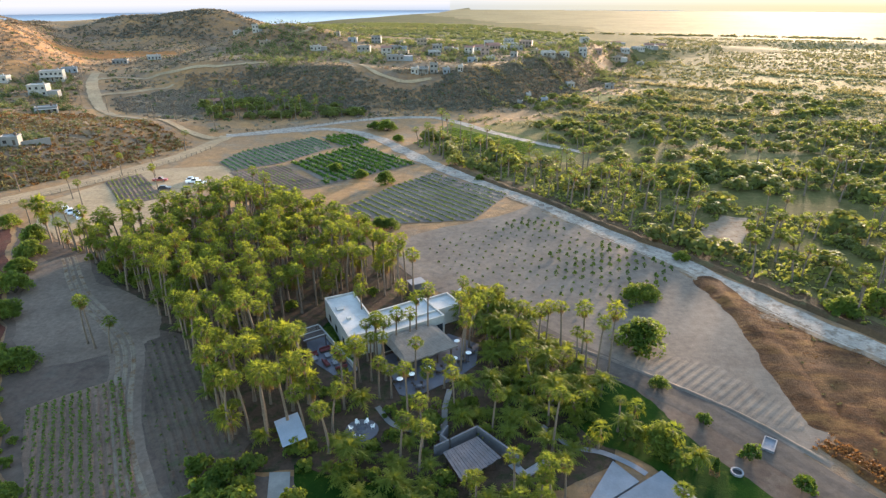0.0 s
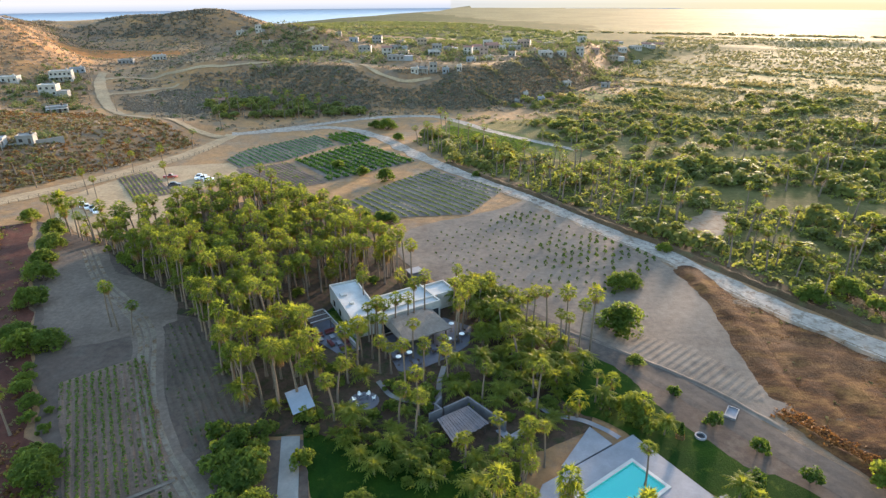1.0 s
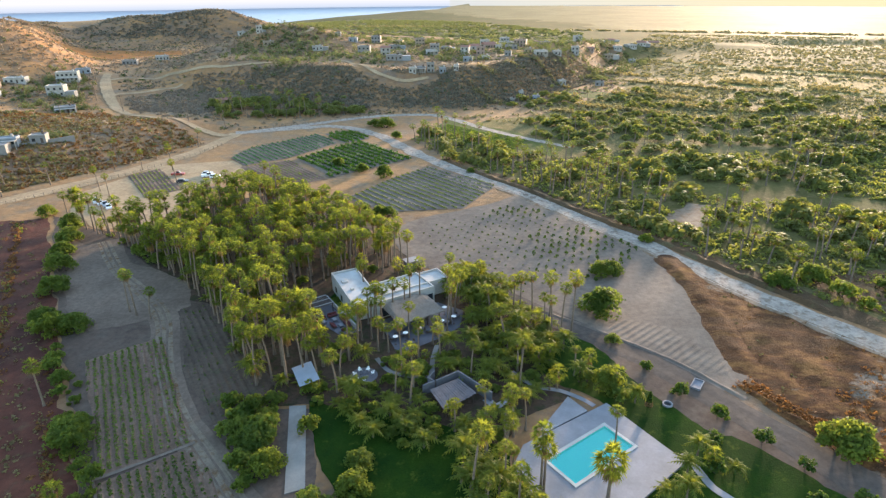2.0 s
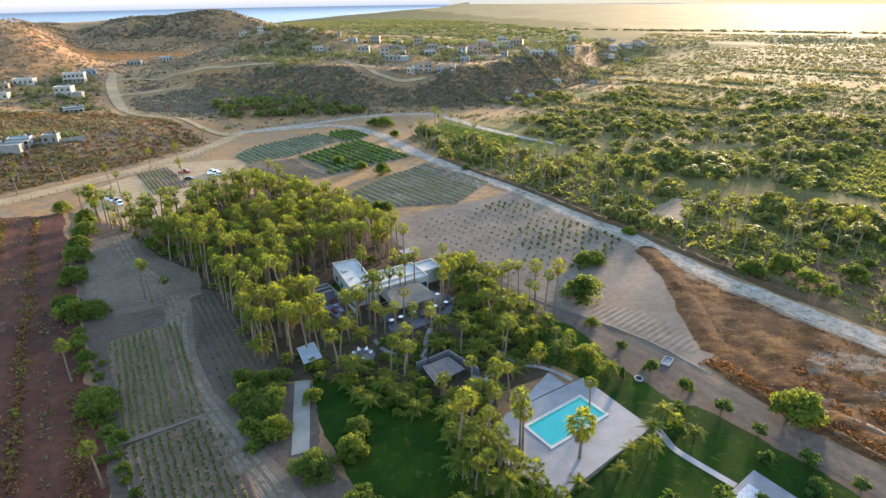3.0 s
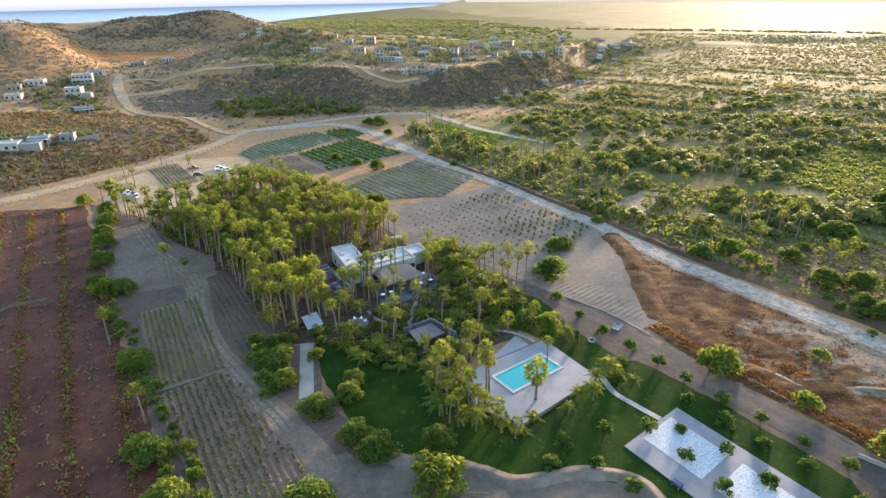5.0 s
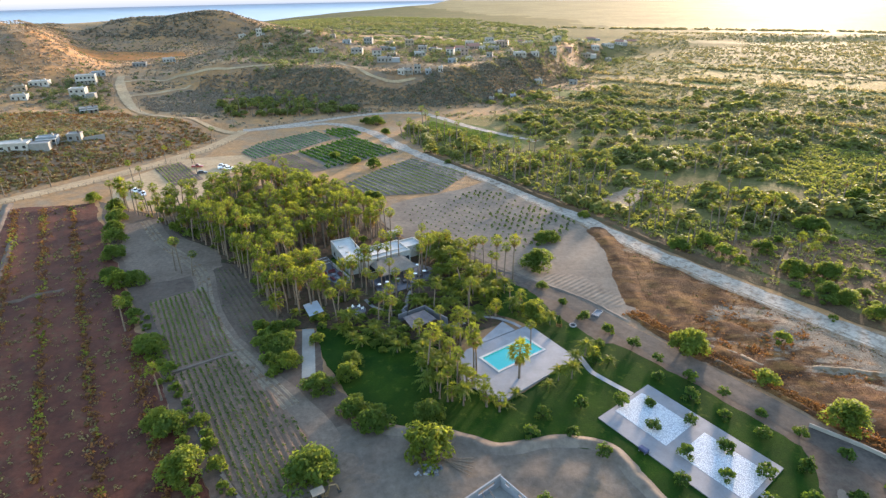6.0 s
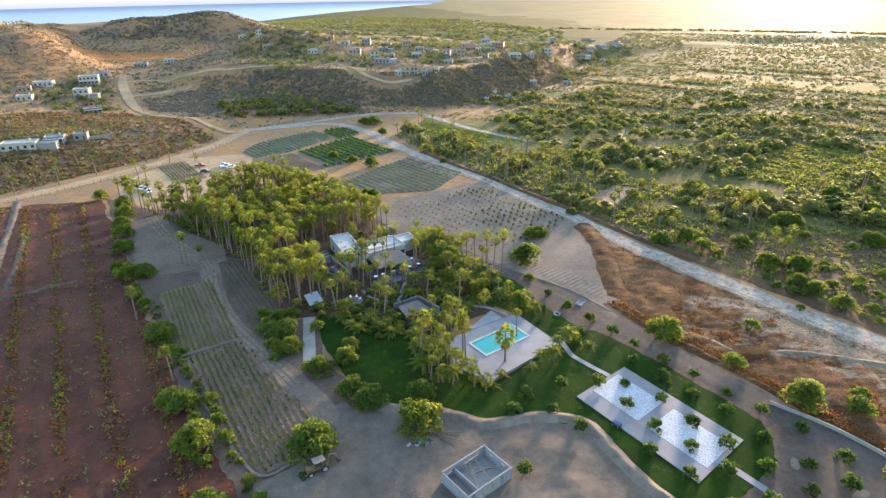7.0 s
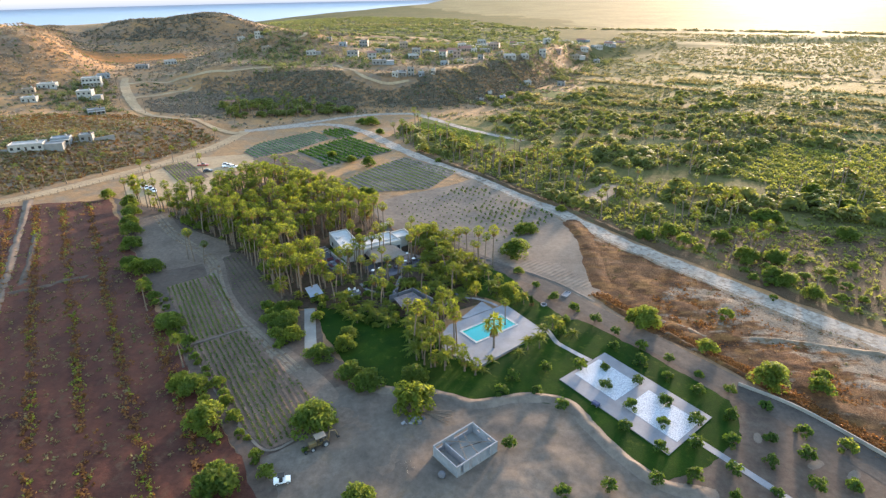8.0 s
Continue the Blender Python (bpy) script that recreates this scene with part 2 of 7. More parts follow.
def boxed(*dims, bevel=0.0):
    bm = bmesh.new()
    for d in dims:
        box(bm, *d, bevel=bevel)
    return bm


def tube(pts, radii, sides=7, cap=True):
    """Verts and faces of a tapered tube along pts."""
    vs, fs = [], []
    for k, (p, r) in enumerate(zip(pts, radii)):
        d = (Vector(pts[min(k + 1, len(pts) - 1)]) - Vector(pts[max(k - 1, 0)])).normalized()
        a = d.orthogonal().normalized()
        b = d.cross(a)
        for i in range(sides):
            t = 2 * math.pi * i / sides
            vs.append(Vector(p) + (a * math.cos(t) + b * math.sin(t)) * r)
    for k in range(len(pts) - 1):
        for i in range(sides):
            j = (i + 1) % sides
            fs.append((k * sides + i, k * sides + j, (k + 1) * sides + j, (k + 1) * sides + i))
    if cap:
        fs.append(tuple(range((len(pts) - 1) * sides, len(pts) * sides)))
    return vs, fs


def joined(pieces):
    vs, fs = [], []
    for v, f in pieces:
        k = len(vs)
        vs.extend(v)
        fs.extend(tuple(i + k for i in q) for q in f)
    return vs, fs


def empty(name, label, category, group="", m=None):
    e = new(name)
    e.empty_display_size = 0.3
    if m is not None:
        e.matrix_world = m
    return tagged(e, label, category, group)


def smooth(v, a, b):
    t = np.clip((v - a) / (b - a), 0, 1)
    return t * t * (3 - 2 * t)


def hill_z(x, y):
    """Height of the land: level on the farm, banks and hills to the west and north, falling to the sea."""
    x, y = np.asarray(x, float), np.asarray(y, float)
    d = -(x + 118) * 0.875 + (y - 262) * 0.484
    d = np.where(y < 120, d - (120 - y) * 0.6, d)
    west = (1 - smooth(np.hypot(x, y), 1000, 1400)) * 9.0 * smooth(d, 8, 48) * (1 - 0.62 * smooth(y, 262, 318) * smooth(x, -265, -185)) + 10.0 * smooth(d, 120, 330) * (1 - smooth(np.hypot(x, y), 1000, 1400))
    toe = np.interp(x, [-260, -150, -80, 0, 40, 90, 150, 400], [400, 380, 340, 340, 372, 440, 580, 800])
    north = 20.0 * smooth(y - toe, 0, 62) * (1 - 0.7 * smooth(y, 560, 760))
    north = north * smooth(x, -330, -170) * (1 - smooth(np.hypot(x, y), 900, 1400))
    ridge = 32 * np.exp(-(((x + 410) / 230) ** 2 + ((y - 845) / 75) ** 2)) + 12 * np.exp(-(((x + 345) / 62) ** 2 + ((y - 842) / 60) ** 2))
    spur = 19 * np.exp(-(((x + 170) / 78) ** 2 + ((y - 578) / 55) ** 2))
    # the long western hill, steep towards the hollow with the orange field
    u, v = -0.57 * (x + 440) + 0.82 * (y - 500), 0.82 * (x + 440) + 0.57 * (y - 500)
    long_hill = 33 * (1 - smooth(v, 36, 108)) * smooth(u, -215, -45) * (1 - smooth(u, 150, 400)) * smooth(v, -300, -150)
    shoulder = 24 * np.exp(-(((x + 700) / 200) ** 2 + ((y - 720) / 110) ** 2))
    az_, far_ = np.degrees(np.arctan2(x, np.maximum(y, 1.0))), np.hypot(x, y)
    rim = np.interp(az_, [-24, -19, -16, -12, -6, -1, 6, 20, 60, 80], [-46, -34, -28, -22, -18, -18, -22, -26, -26, -26])
    low = rim * (smooth(far_, 1250, 2200) * (1 - smooth(az_, -2, 14)) + smooth(az_, -2, 14) * np.clip((far_ - 700) / 3200, 0, 1))
    shore = np.interp(az_, [-24, -16, -8, -2, 4], [1900, 2200, 2600, 3200, 6000])
    low = low - (low + 48) * smooth(far_, shore, shore + 350) * (az_ < 4)
    z = np.maximum(west * (1 - 0.75 * smooth(y, 430, 640)), north) + ridge + spur + long_hill + shoulder + low
    rough = 1.6 * np.sin(x * 0.045 + 1.3 * np.sin(y * 0.03)) * np.sin(y * 0.05 + 0.7) + 0.7 * np.sin(x * 0.13 + y * 0.04) * np.sin(y * 0.12 - x * 0.05)
    return z + rough * smooth(z, 1.0, 9.0)


def hz(x, y):
    return float(hill_z(x, y))


def curve_pts(pts, step):
    """A smooth line through pts, about step metres from point to point."""
    p = [Vector((*q, 0)) for q in pts]
    p = [2 * p[0] - p[1]] + p + [2 * p[-1] - p[-2]]
    out = []
    for i in range(1, len(p) - 2):
        k = max(1, int((p[i + 1] - p[i]).length / step))
        for j in range(k):
            t = j / k
            out.append(0.5 * (2 * p[i] + (p[i + 1] - p[i - 1]) * t + (2 * p[i - 1] - 5 * p[i] + 4 * p[i + 1] - p[i + 2]) * t * t + (3 * p[i] - p[i - 1] - 3 * p[i + 1] + p[i + 2]) * t ** 3))
    out.append(p[-2])
    return out


def strip(name, pts, width, material, lift, label, category, wobble=0.5, step=3.0, kind="structure", crown=0.03):
    """A road or path along pts with worn, uneven edges."""
    line = curve_pts(pts, step)
    vs, fs = [], []
    n = len(line)
    for i, p in enumerate(line):
        d = (line[min(i + 1, n - 1)] - line[max(i - 1, 0)]).normalized()
        side = Vector((-d.y, d.x, 0))
        w = width if isinstance(width, (int, float)) else np.interp(i / (n - 1), np.linspace(0, 1, len(width)), width)
        for k, f in enumerate((-1, -0.5, 0, 0.5, 1)):
            q = p + side * (f * w / 2 + (wobble * noise.noise((p.x * 0.15, p.y * 0.15, k * 7.0)) if abs(f) == 1 else 0))
            vs.append((q.x, q.y, hz(q.x, q.y) + lift + (crown if abs(f) == 0.5 else 0)))
    for i in range(n - 1):
        for k in range(4):
            fs.append((i * 5 + k, i * 5 + k + 1, i * 5 + k + 6, i * 5 + k + 5))
    return tagged(mesh_ob(name, vs, fs, material), label, category, kind=kind)


def outline(pts, step=2.0, wobble=0.5):
    out = []
    n = len(pts)
    for i in range(n):
        a, b = Vector((*pts[i], 0)), Vector((*pts[(i + 1) % n], 0))
        k = max(1, int((b - a).length / step))
        for j in range(k):
            p = a.lerp(b, j / k)
            out.append((p.x + wobble * 2 * noise.noise((p.x * 0.11, p.y * 0.11, 3.0)) + min(0.4, wobble * 0.8) * (noise.noise((p.x * 0.6, p.y * 0.6, 5.0))), p.y + wobble * 2 * noise.noise((p.x * 0.11, p.y * 0.11, 9.0)) + min(0.4, wobble * 0.8) * (noise.noise((p.x * 0.6, p.y * 0.6, 7.0)))))
    return out


def patch(name, pts, material, lift, label, category, wobble=0.5, kind="structure"):
    """A level piece of ground with an uneven outline."""
    edge = outline(pts, 1.1, wobble) if wobble else pts
    bm = bmesh.new()
    vs = [bm.verts.new((x, y, lift)) for x, y in edge]
    loop = [bm.edges.new((vs[i], vs[(i + 1) % len(vs)])) for i in range(len(vs))]
    bmesh.ops.triangle_fill(bm, use_beauty=True, use_dissolve=False, edges=loop)
    ob = part(name, bm, material, None)
    for p in ob.data.polygons:
        if p.normal.z < 0:
            p.flip()
    return tagged(ob, label, category, kind=kind)


def np_mesh(name, verts, quads, material):
    data = bpy.data.meshes.new(name)
    data.vertices.add(len(verts))
    data.vertices.foreach_set("co", np.ascontiguousarray(verts, dtype=np.float32).ravel())
    q = np.ascontiguousarray(quads, dtype=np.int32)
    data.loops.add(q.size)
    data.loops.foreach_set("vertex_index", q.ravel())
    data.polygons.add(len(q))
    data.polygons.foreach_set("loop_start", np.arange(0, q.size, q.shape[1], dtype=np.int32))
    data.update(calc_edges=True)
    data.materials.append(material)
    return data


def rolling(name, pts, material, lift, label, category, amp, reach=6.0, cell=1.0, furrow=None, level=None):
    """Uneven ground over an outline: low swells and hollows that run out towards its edges."""
    xs, ys = [p[0] for p in pts], [p[1] for p in pts]
    gx, gy = np.meshgrid(np.arange(min(xs), max(xs), cell), np.arange(min(ys), max(ys), cell))
    dist, hit = np.full(gx.shape, 1e9), np.zeros(gx.shape, bool)
    for (x1, y1), (x2, y2) in zip(pts, pts[1:] + pts[:1]):
        ex, ey = x2 - x1, y2 - y1
        t = np.clip(((gx - x1) * ex + (gy - y1) * ey) / (ex * ex + ey * ey), 0, 1)
        dist = np.minimum(dist, np.hypot(gx - x1 - t * ex, gy - y1 - t * ey))
        if y1 != y2:
            hit ^= ((y1 > gy) != (y2 > gy)) & (gx < ex * (gy - y1) / ey + x1)
    edge = smooth(dist, 0, reach) * hit
    gz = np.zeros(gx.shape)
    for j, i in zip(*np.nonzero(hit)):
        x, y = gx[j, i], gy[j, i]
        gz[j, i] = 0.75 * noise.noise((x * 0.13, y * 0.13, 2.0)) + 0.35 * noise.noise((x * 0.4, y * 0.4, 5.0)) + 0.12 * noise.noise((x * 1.1, y * 1.1, 8.0))
    if furrow:
        gap, c, s, high = furrow
        gz = gz * 0.5 + high * np.cos(2 * math.pi * (gx * -s + gy * c) / gap)
    z = lift + np.maximum(0.25 + gz, 0) * amp * edge * (1 if level is None else smooth(np.hypot(gx - level[0], gy - level[1]), level[2], level[2] + 4))
    w = gx.shape[1]
    keep = hit[:-1, :-1] & hit[1:, :-1] & hit[:-1, 1:] & hit[1:, 1:]
    k = (np.arange(gx.size).reshape(gx.shape))[:-1, :-1][keep]
    used, index = np.unique(np.stack([k, k + 1, k + w + 1, k + w], 1), return_inverse=True)
    verts = np.stack([gx.ravel(), gy.ravel(), z.ravel()], 1)[used]
    data = np_mesh(name, verts, index.reshape(-1, 4), material)
    data.shade_smooth()
    return tagged(new(name, data), label, category, kind="structure")


def inside(x, y, poly):
    hit, n = False, len(poly)
    for i in range(n):
        (x1, y1), (x2, y2) = poly[i], poly[(i + 1) % n]
        if (y1 > y) != (y2 > y) and x < (x2 - x1) * (y - y1) / (y2 - y1) + x1:
            hit = not hit
    return hit


def scatter(poly, gap, seed, avoid=(), tries=30):
    """Places in poly, at least gap metres apart and outside the polygons in avoid."""
    rng = random.Random(seed)
    xs, ys = [p[0] for p in poly], [p[1] for p in poly]
    cells, out = {}, []
    area = (max(xs) - min(xs)) * (max(ys) - min(ys))
    for _ in range(int(area / gap ** 2 * tries / 6)):
        x, y = rng.uniform(min(xs), max(xs)), rng.uniform(min(ys), max(ys))
        if not inside(x, y, poly) or any(inside(x, y, a) for a in avoid):
            continue
        c = (int(x // gap), int(y // gap))
        if any((x - q[0]) ** 2 + (y - q[1]) ** 2 < gap * gap for i in (-1, 0, 1) for j in (-1, 0, 1) for q in cells.get((c[0] + i, c[1] + j), ())):
            continue
        cells.setdefault(c, []).append((x, y))
        out.append((x, y))
    return out


# ---- the land ----
def build_ground():
    xs = sorted(set(np.concatenate([np.arange(-480, 321, 5), np.linspace(-4500, -480, 40), np.linspace(320, 4500, 40)]).round(2)))
    ys = sorted(set(np.concatenate([np.concatenate([np.arange(-120, 120, 20), np.arange(120, 901, 5)]), np.linspace(-4500, -120, 20), np.linspace(900, 4600, 60)]).round(2)))
    gx, gy = np.meshgrid(xs, ys)
    gz = hill_z(gx, gy)
    w = len(xs)
    vs = np.stack([gx.ravel(), gy.ravel(), gz.ravel()], 1).tolist()
    fs = [(j * w + i, j * w + i + 1, (j + 1) * w + i + 1, (j + 1) * w + i) for j in range(len(ys) - 1) for i in range(w - 1) if xs[i] < 60 or math.hypot(xs[i], ys[j]) < 3900]
    ob = tagged(mesh_ob("ground", vs, fs, M_GROUND, smooth=True), "dry brown scrubland with low hills and an olive plain", "ground", kind="structure")
    ob.data.materials.append(M_PLAIN)
    mid = [((vs[a][0] + vs[c][0]) / 2, (vs[a][1] + vs[c][1]) / 2) for a, b_, c, d in fs]
    # the plain lies east of the hills and north of the village
    green = [x > np.interp(y, [-200, 380, 480, 640, 800, 1000, 2200], [200, 120, 150, 190, 60, -330, -1100]) + 22 * noise.noise((x * 0.03, y * 0.03, 1.0)) for x, y in mid]
    # Far ground takes the haze-paled colour, from nearer in towards the east.
    ob.data.materials.append(M_HAZED)
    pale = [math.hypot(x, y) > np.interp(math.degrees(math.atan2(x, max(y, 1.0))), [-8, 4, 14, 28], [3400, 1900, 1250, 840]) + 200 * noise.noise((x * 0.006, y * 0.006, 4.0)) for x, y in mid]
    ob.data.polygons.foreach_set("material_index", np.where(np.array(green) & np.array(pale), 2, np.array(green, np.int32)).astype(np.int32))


build_ground()
m, n, l, b = make_mat("sea_water")
b.inputs["Base Color"].default_value = (0.17, 0.235, 0.30, 1)
b.inputs["Roughness"].default_value = 0.5
tagged(mesh_ob("water", [(-4500, 1000, -38), (1500, 1000, -38), (1500, 4700, -38), (-4500, 4700, -38)], [(0, 1, 2, 3)], m), "calm blue sea beyond the hills", "sea", kind="structure")

WOOD = [(-124, 152), (-106, 142), (-93, 145), (-84, 157), (-77, 172), (-69, 178), (-54, 169), (-41, 160), (-25, 140), (-16, 128), (-8, 115), (-22, 118), (-32, 112), (-38, 104), (-36, 92), (-24, 88), (-16, 80), (-22, 74), (-34, 68), (-46, 86), (-60, 104), (-76, 118), (-95, 135), (-118, 152)]
patch("ground_wood", [(-128, 154), (-106, 146), (-94, 149), (-86, 160), (-78, 176), (-68, 182), (-52, 173), (-38, 163), (-21, 142), (-12, 130), (-3, 116), (16, 108), (26, 92), (28, 78), (24, 66), (14, 62), (8, 50), (-6, 52), (-22, 64), (-34, 64), (-48, 84), (-62, 103), (-78, 116), (-96, 132), (-120, 150)], M_LITTER, 0.04, "shaded ground with leaf litter under palms", "ground")
patch("ground_red", [(-260, 120), (-177, 148), (-135, 158), (-113, 127), (-90, 93), (-67, 63), (-50, 38), (-28, 9), (-16, -6), (-10, -60), (-160, -60), (-260, 60)], M_RED, 0.03, "bare red-brown soil of a dry field", "field", 1.2)
rolling("ground_furrows", [(-176, 146), (-137, 156), (-114, 126), (-91, 92), (-68, 62), (-51, 37), (-29, 8), (-17, -7), (-11, -58), (-150, -58), (-180, 60)], M_RED, 0.036, "old furrows in the dry red field", "field", 0.45, 4.0, 1.2, (4.7, 0.545, -0.839, 0.45))
patch("ground_yard", [(-134, 160), (-112, 148), (-92, 132), (-76, 116), (-62, 103), (-52, 100), (-32, 70), (-31, 64), (-22, 62), (-18, 45), (-12, 40), (-6, 30), (14, 26), (20, 23), (31, 25), (40, 23), (47, 8), (60, 6), (72, 12), (86, 24), (100, 6), (112, -30), (70, -60), (-10, -60), (-17, -6), (-27, 8), (-50, 38), (-66, 63), (-89, 93), (-112, 127)], M_YARD, 0.05, "grey sandy yard with wheel marks", "ground", 0.8)
patch("ground_verge", [(42, 62), (48, 68), (54, 63), (66, 47), (80, 30), (93, 11), (88, 2), (72, 12), (64, 30), (54, 46)], M_YARD, 0.053, "bare grey sand between the lawn and the driveway", "ground", 0.4)
patch("ground_sand", [(-12, 140), (-10, 152), (26, 176), (60, 138), (62, 112), (59, 73), (53, 70), (40, 80), (24, 92), (14, 108), (0, 118), (-8, 124)], M_SAND, 0.06, "pale sandy field between orchard and road", "field", 0.4)
patch("ground_sand_east", [(34, 90), (45, 72), (55, 58), (40, 52), (30, 66), (22, 78), (22, 90)], M_YARD, 0.065, "grey sand beside the driveway", "ground")
patch("ground_brown", [(60, 132), (62, 112), (60, 73), (58, 66), (66, 52), (76, 42), (88, 24), (100, 6), (112, -30), (170, -30), (126, 42), (111, 60), (96, 78), (76, 106)], M_DRYFIELD, 0.045, "rust-brown dry grass with washed sandy streaks beside the road", "field", 0.35)
patch("ground_sand_yard", [(-7, 29), (4, 28), (12, 27), (20, 24.2), (31, 26.4), (41, 24), (45.5, 16), (49.5, 8), (55.5, 1.4), (62, -2), (70, -30), (8, -58), (-9, -58), (-14, -6), (-22, 7), (-14, 14), (-15, 25), (-10, 30)], M_TRODDEN, 0.058, "pale trodden sand round the unfinished house", "ground", 1.2)
SAND_YARD = [(-6, 26), (4, 25), (12, 23.5), (20, 20.5), (30, 22), (37, 20), (41.5, 13), (45, 5), (51, -1), (59, -5), (69, -29), (8, -56), (-8, -56), (-12, -6), (-18, 7), (-12, 14), (-13, 24), (-9, 28)]
rolling("ground_dunes", SAND_YARD, M_TRODDEN, 0.064, "soft swells of trodden sand round the unfinished house", "ground", 0.8, 7.0, level=(17.6, 8.6, 6.0))
rolling("ground_rough", [(61, 128), (63, 112), (62, 74), (61, 67), (68, 53), (78, 43), (90, 25), (102, 7), (113, -28), (150, -12), (120, 38), (106, 56), (92, 76), (74, 102)], M_DRYFIELD, 0.052, "rough hummocky ground under dry grass", "ground", 0.9, 5.0)
patch("ground_open", [(-114, 139), (-93, 127), (-67, 113), (-60, 100), (-64, 95), (-78, 88), (-90, 98), (-102, 117)], M_LANE, 0.056, "open trodden sand beside the palm grove", "ground", 0.8)
patch("car_park", [(-140, 182), (-126, 222), (-97, 229), (-84, 210), (-98, 188), (-92, 166), (-98, 152), (-110, 148), (-128, 160)], M_TAN, 0.05, "tan dirt car park", "car park", 0.8)
patch("lawn", [(-24, 65), (-10, 62), (0, 60), (12, 54), (12, 47), (21, 36), (38, 50), (44, 58), (50, 58), (62, 44), (76, 24), (74, 13), (63, 5), (53, 1), (47, 8), (43, 16), (39, 23), (31, 24.5), (19, 22.5), (12, 26), (2, 28), (-6, 30), (-13, 42), (-19, 51)], M_LAWN, 0.07, "mown dark green lawn", "lawn", 0.5)
patch("lawn_east", [(20, 88), (30, 89), (34, 82), (37, 73), (40.5, 66), (47, 59.5), (43.5, 57), (39.6, 51.5), (36, 58), (30.4, 65.6), (26, 69), (20, 75)], M_LAWN, 0.075, "green lawn behind the pool deck", "lawn", 0.7)
patch("ground_valley", [(-10, 284), (8, 222), (40, 182), (64, 146), (84, 114), (104, 86), (130, 52), (178, 4), (420, -60), (480, 200), (400, 420), (250, 520), (150, 470), (90, 372), (50, 330), (20, 316)], M_VALLEY, 0.035, "olive green valley floor with wild growth", "ground", 0.4)
patch("ground_glade", [(90, 116), (96, 104), (107, 90), (116, 78), (142, 46), (180, 6), (240, -8), (236, 60), (190, 104), (150, 118), (118, 122)], M_BROWN, 0.06, "brown dry ground with weeds across the road", "ground", 0.4)
patch("ground_thicket", [(-8, 262), (14, 222), (36, 190), (62, 152), (84, 120), (104, 92), (132, 58), (180, 8), (340, -40), (350, 130), (280, 235), (170, 255), (112, 240), (62, 236), (40, 232), (14, 264), (-6, 288)], M_BELT, 0.047, "dark olive floor of the valley thicket", "ground", 0.4)
patch("meadow", [(-14, 286), (-4, 318), (28, 290), (54, 252), (46, 236), (20, 252)], M_MEADOW, 0.05, "green meadow beyond the road", "field", 1.5)
patch("clearing", [(67, 149), (71, 161), (84, 174), (91, 171), (83, 156), (74, 146)], M_WASHED, 0.09, "bare sandy clearing in the valley woods", "ground", 1.0)
patch("meadow_far", [(68, 354), (84, 364), (122, 338), (152, 306), (140, 292), (108, 320)], M_MEADOW, 0.05, "green field strip in the valley", "field", 2.0)
FAR = [(70, 352, 26, 150, 0), (118, 388, 30, 190, 1), (150, 300, 18, 130, 0), (210, 330, 26, 170, 0), (265, 250, 20, 150, 1), (205, 440, 34, 210, 0), (290, 400, 30, 200, 1), (350, 300, 30, 190, 0), (300, 520, 30, 220, 1), (420, 430, 30, 200, 0), (450, 260, 26, 160, 1)]
for k, (fx, fy, fw, fl, fm) in enumerate(FAR):
    ca, sa = math.cos(radians(-36)), math.sin(radians(-36))
    patch(f"field_{k + 10}", [(fx + u * ca - v * sa, fy + u * sa + v * ca) for u, v in ((-fl / 2, -fw / 2), (fl / 2, -fw / 2), (fl / 2, fw / 2), (-fl / 2, fw / 2))], (M_DRY, M_MEADOW, M_SAND)[fm], 0.10 + 0.03 * k, ("tan fallow field strip in the valley", "green field strip in the valley", "pale sandy field strip in the valley")[fm], "field", 1.0)

strip("road_main", [(-116, 283), (-90, 293), (-68, 300), (-46, 286), (-29, 262), (-13, 236), (8, 207), (22, 190), (35, 172), (47, 153), (57, 139), (66, 124), (77, 106), (99, 76), (114, 56), (124, 45.5), (150, 14), (176, -30)], [6, 6.5, 7, 7, 7, 7, 7, 7, 7], M_ROAD, 0.09, "pale dusty unpaved road with ragged edges", "road", 1.8)
MAIN = [(-68, 300), (-46, 286), (-29, 262), (-13, 236), (8, 207), (22, 190), (35, 172), (47, 153), (57, 139), (66, 124), (77, 106), (99, 76), (114, 56), (124, 45.5), (150, 14)]
strip("verge_sand", [(x - 2.6, y - 2.0) for x, y in MAIN[4:]], [2, 2, 2, 2.5, 3, 5, 6], M_WASHED, 0.083, "loose pale sand at the edge of the road", "verge", 2.4)
strip("verge_road", [(14, 213), (28, 196), (41, 178), (53, 159), (63, 145), (72, 130), (83, 112), (105, 82), (120, 62), (131, 50), (157, 18)], [3, 4, 5, 6, 6, 6, 6], M_BROWN, 0.072, "bare brown earth verge beside the road", "verge", 1.4)
strip("road_orchard", [(30, 182), (16, 170), (4, 163), (-8, 155), (-14, 146), (-10, 134), (-2, 124)], [8, 6, 6, 7, 9], M_SAND, 0.085, "sandy track past the young orchard", "road", 0.8)
strip("road_west", [(-230, 110), (-180, 154), (-158, 180), (-140, 204), (-127, 229), (-120, 248), (-117, 266), (-115, 283)], [6, 7, 9, 9, 7], M_TAN, 0.09, "tan dirt road along the hillside", "road", 0.9)
strip("road_north", [(-115, 283), (-87, 301), (-52, 325), (-20, 332), (-4, 322), (24, 284), (56, 252)], [6, 6, 6, 5, 4], M_ROAD, 0.10, "pale dirt road along the foot of the hill", "road", 0.8)
HILL_ROAD = [(-118, 276), (-140, 284), (-168, 301), (-197, 321), (-219, 349), (-237, 376), (-252, 402), (-262, 424)]
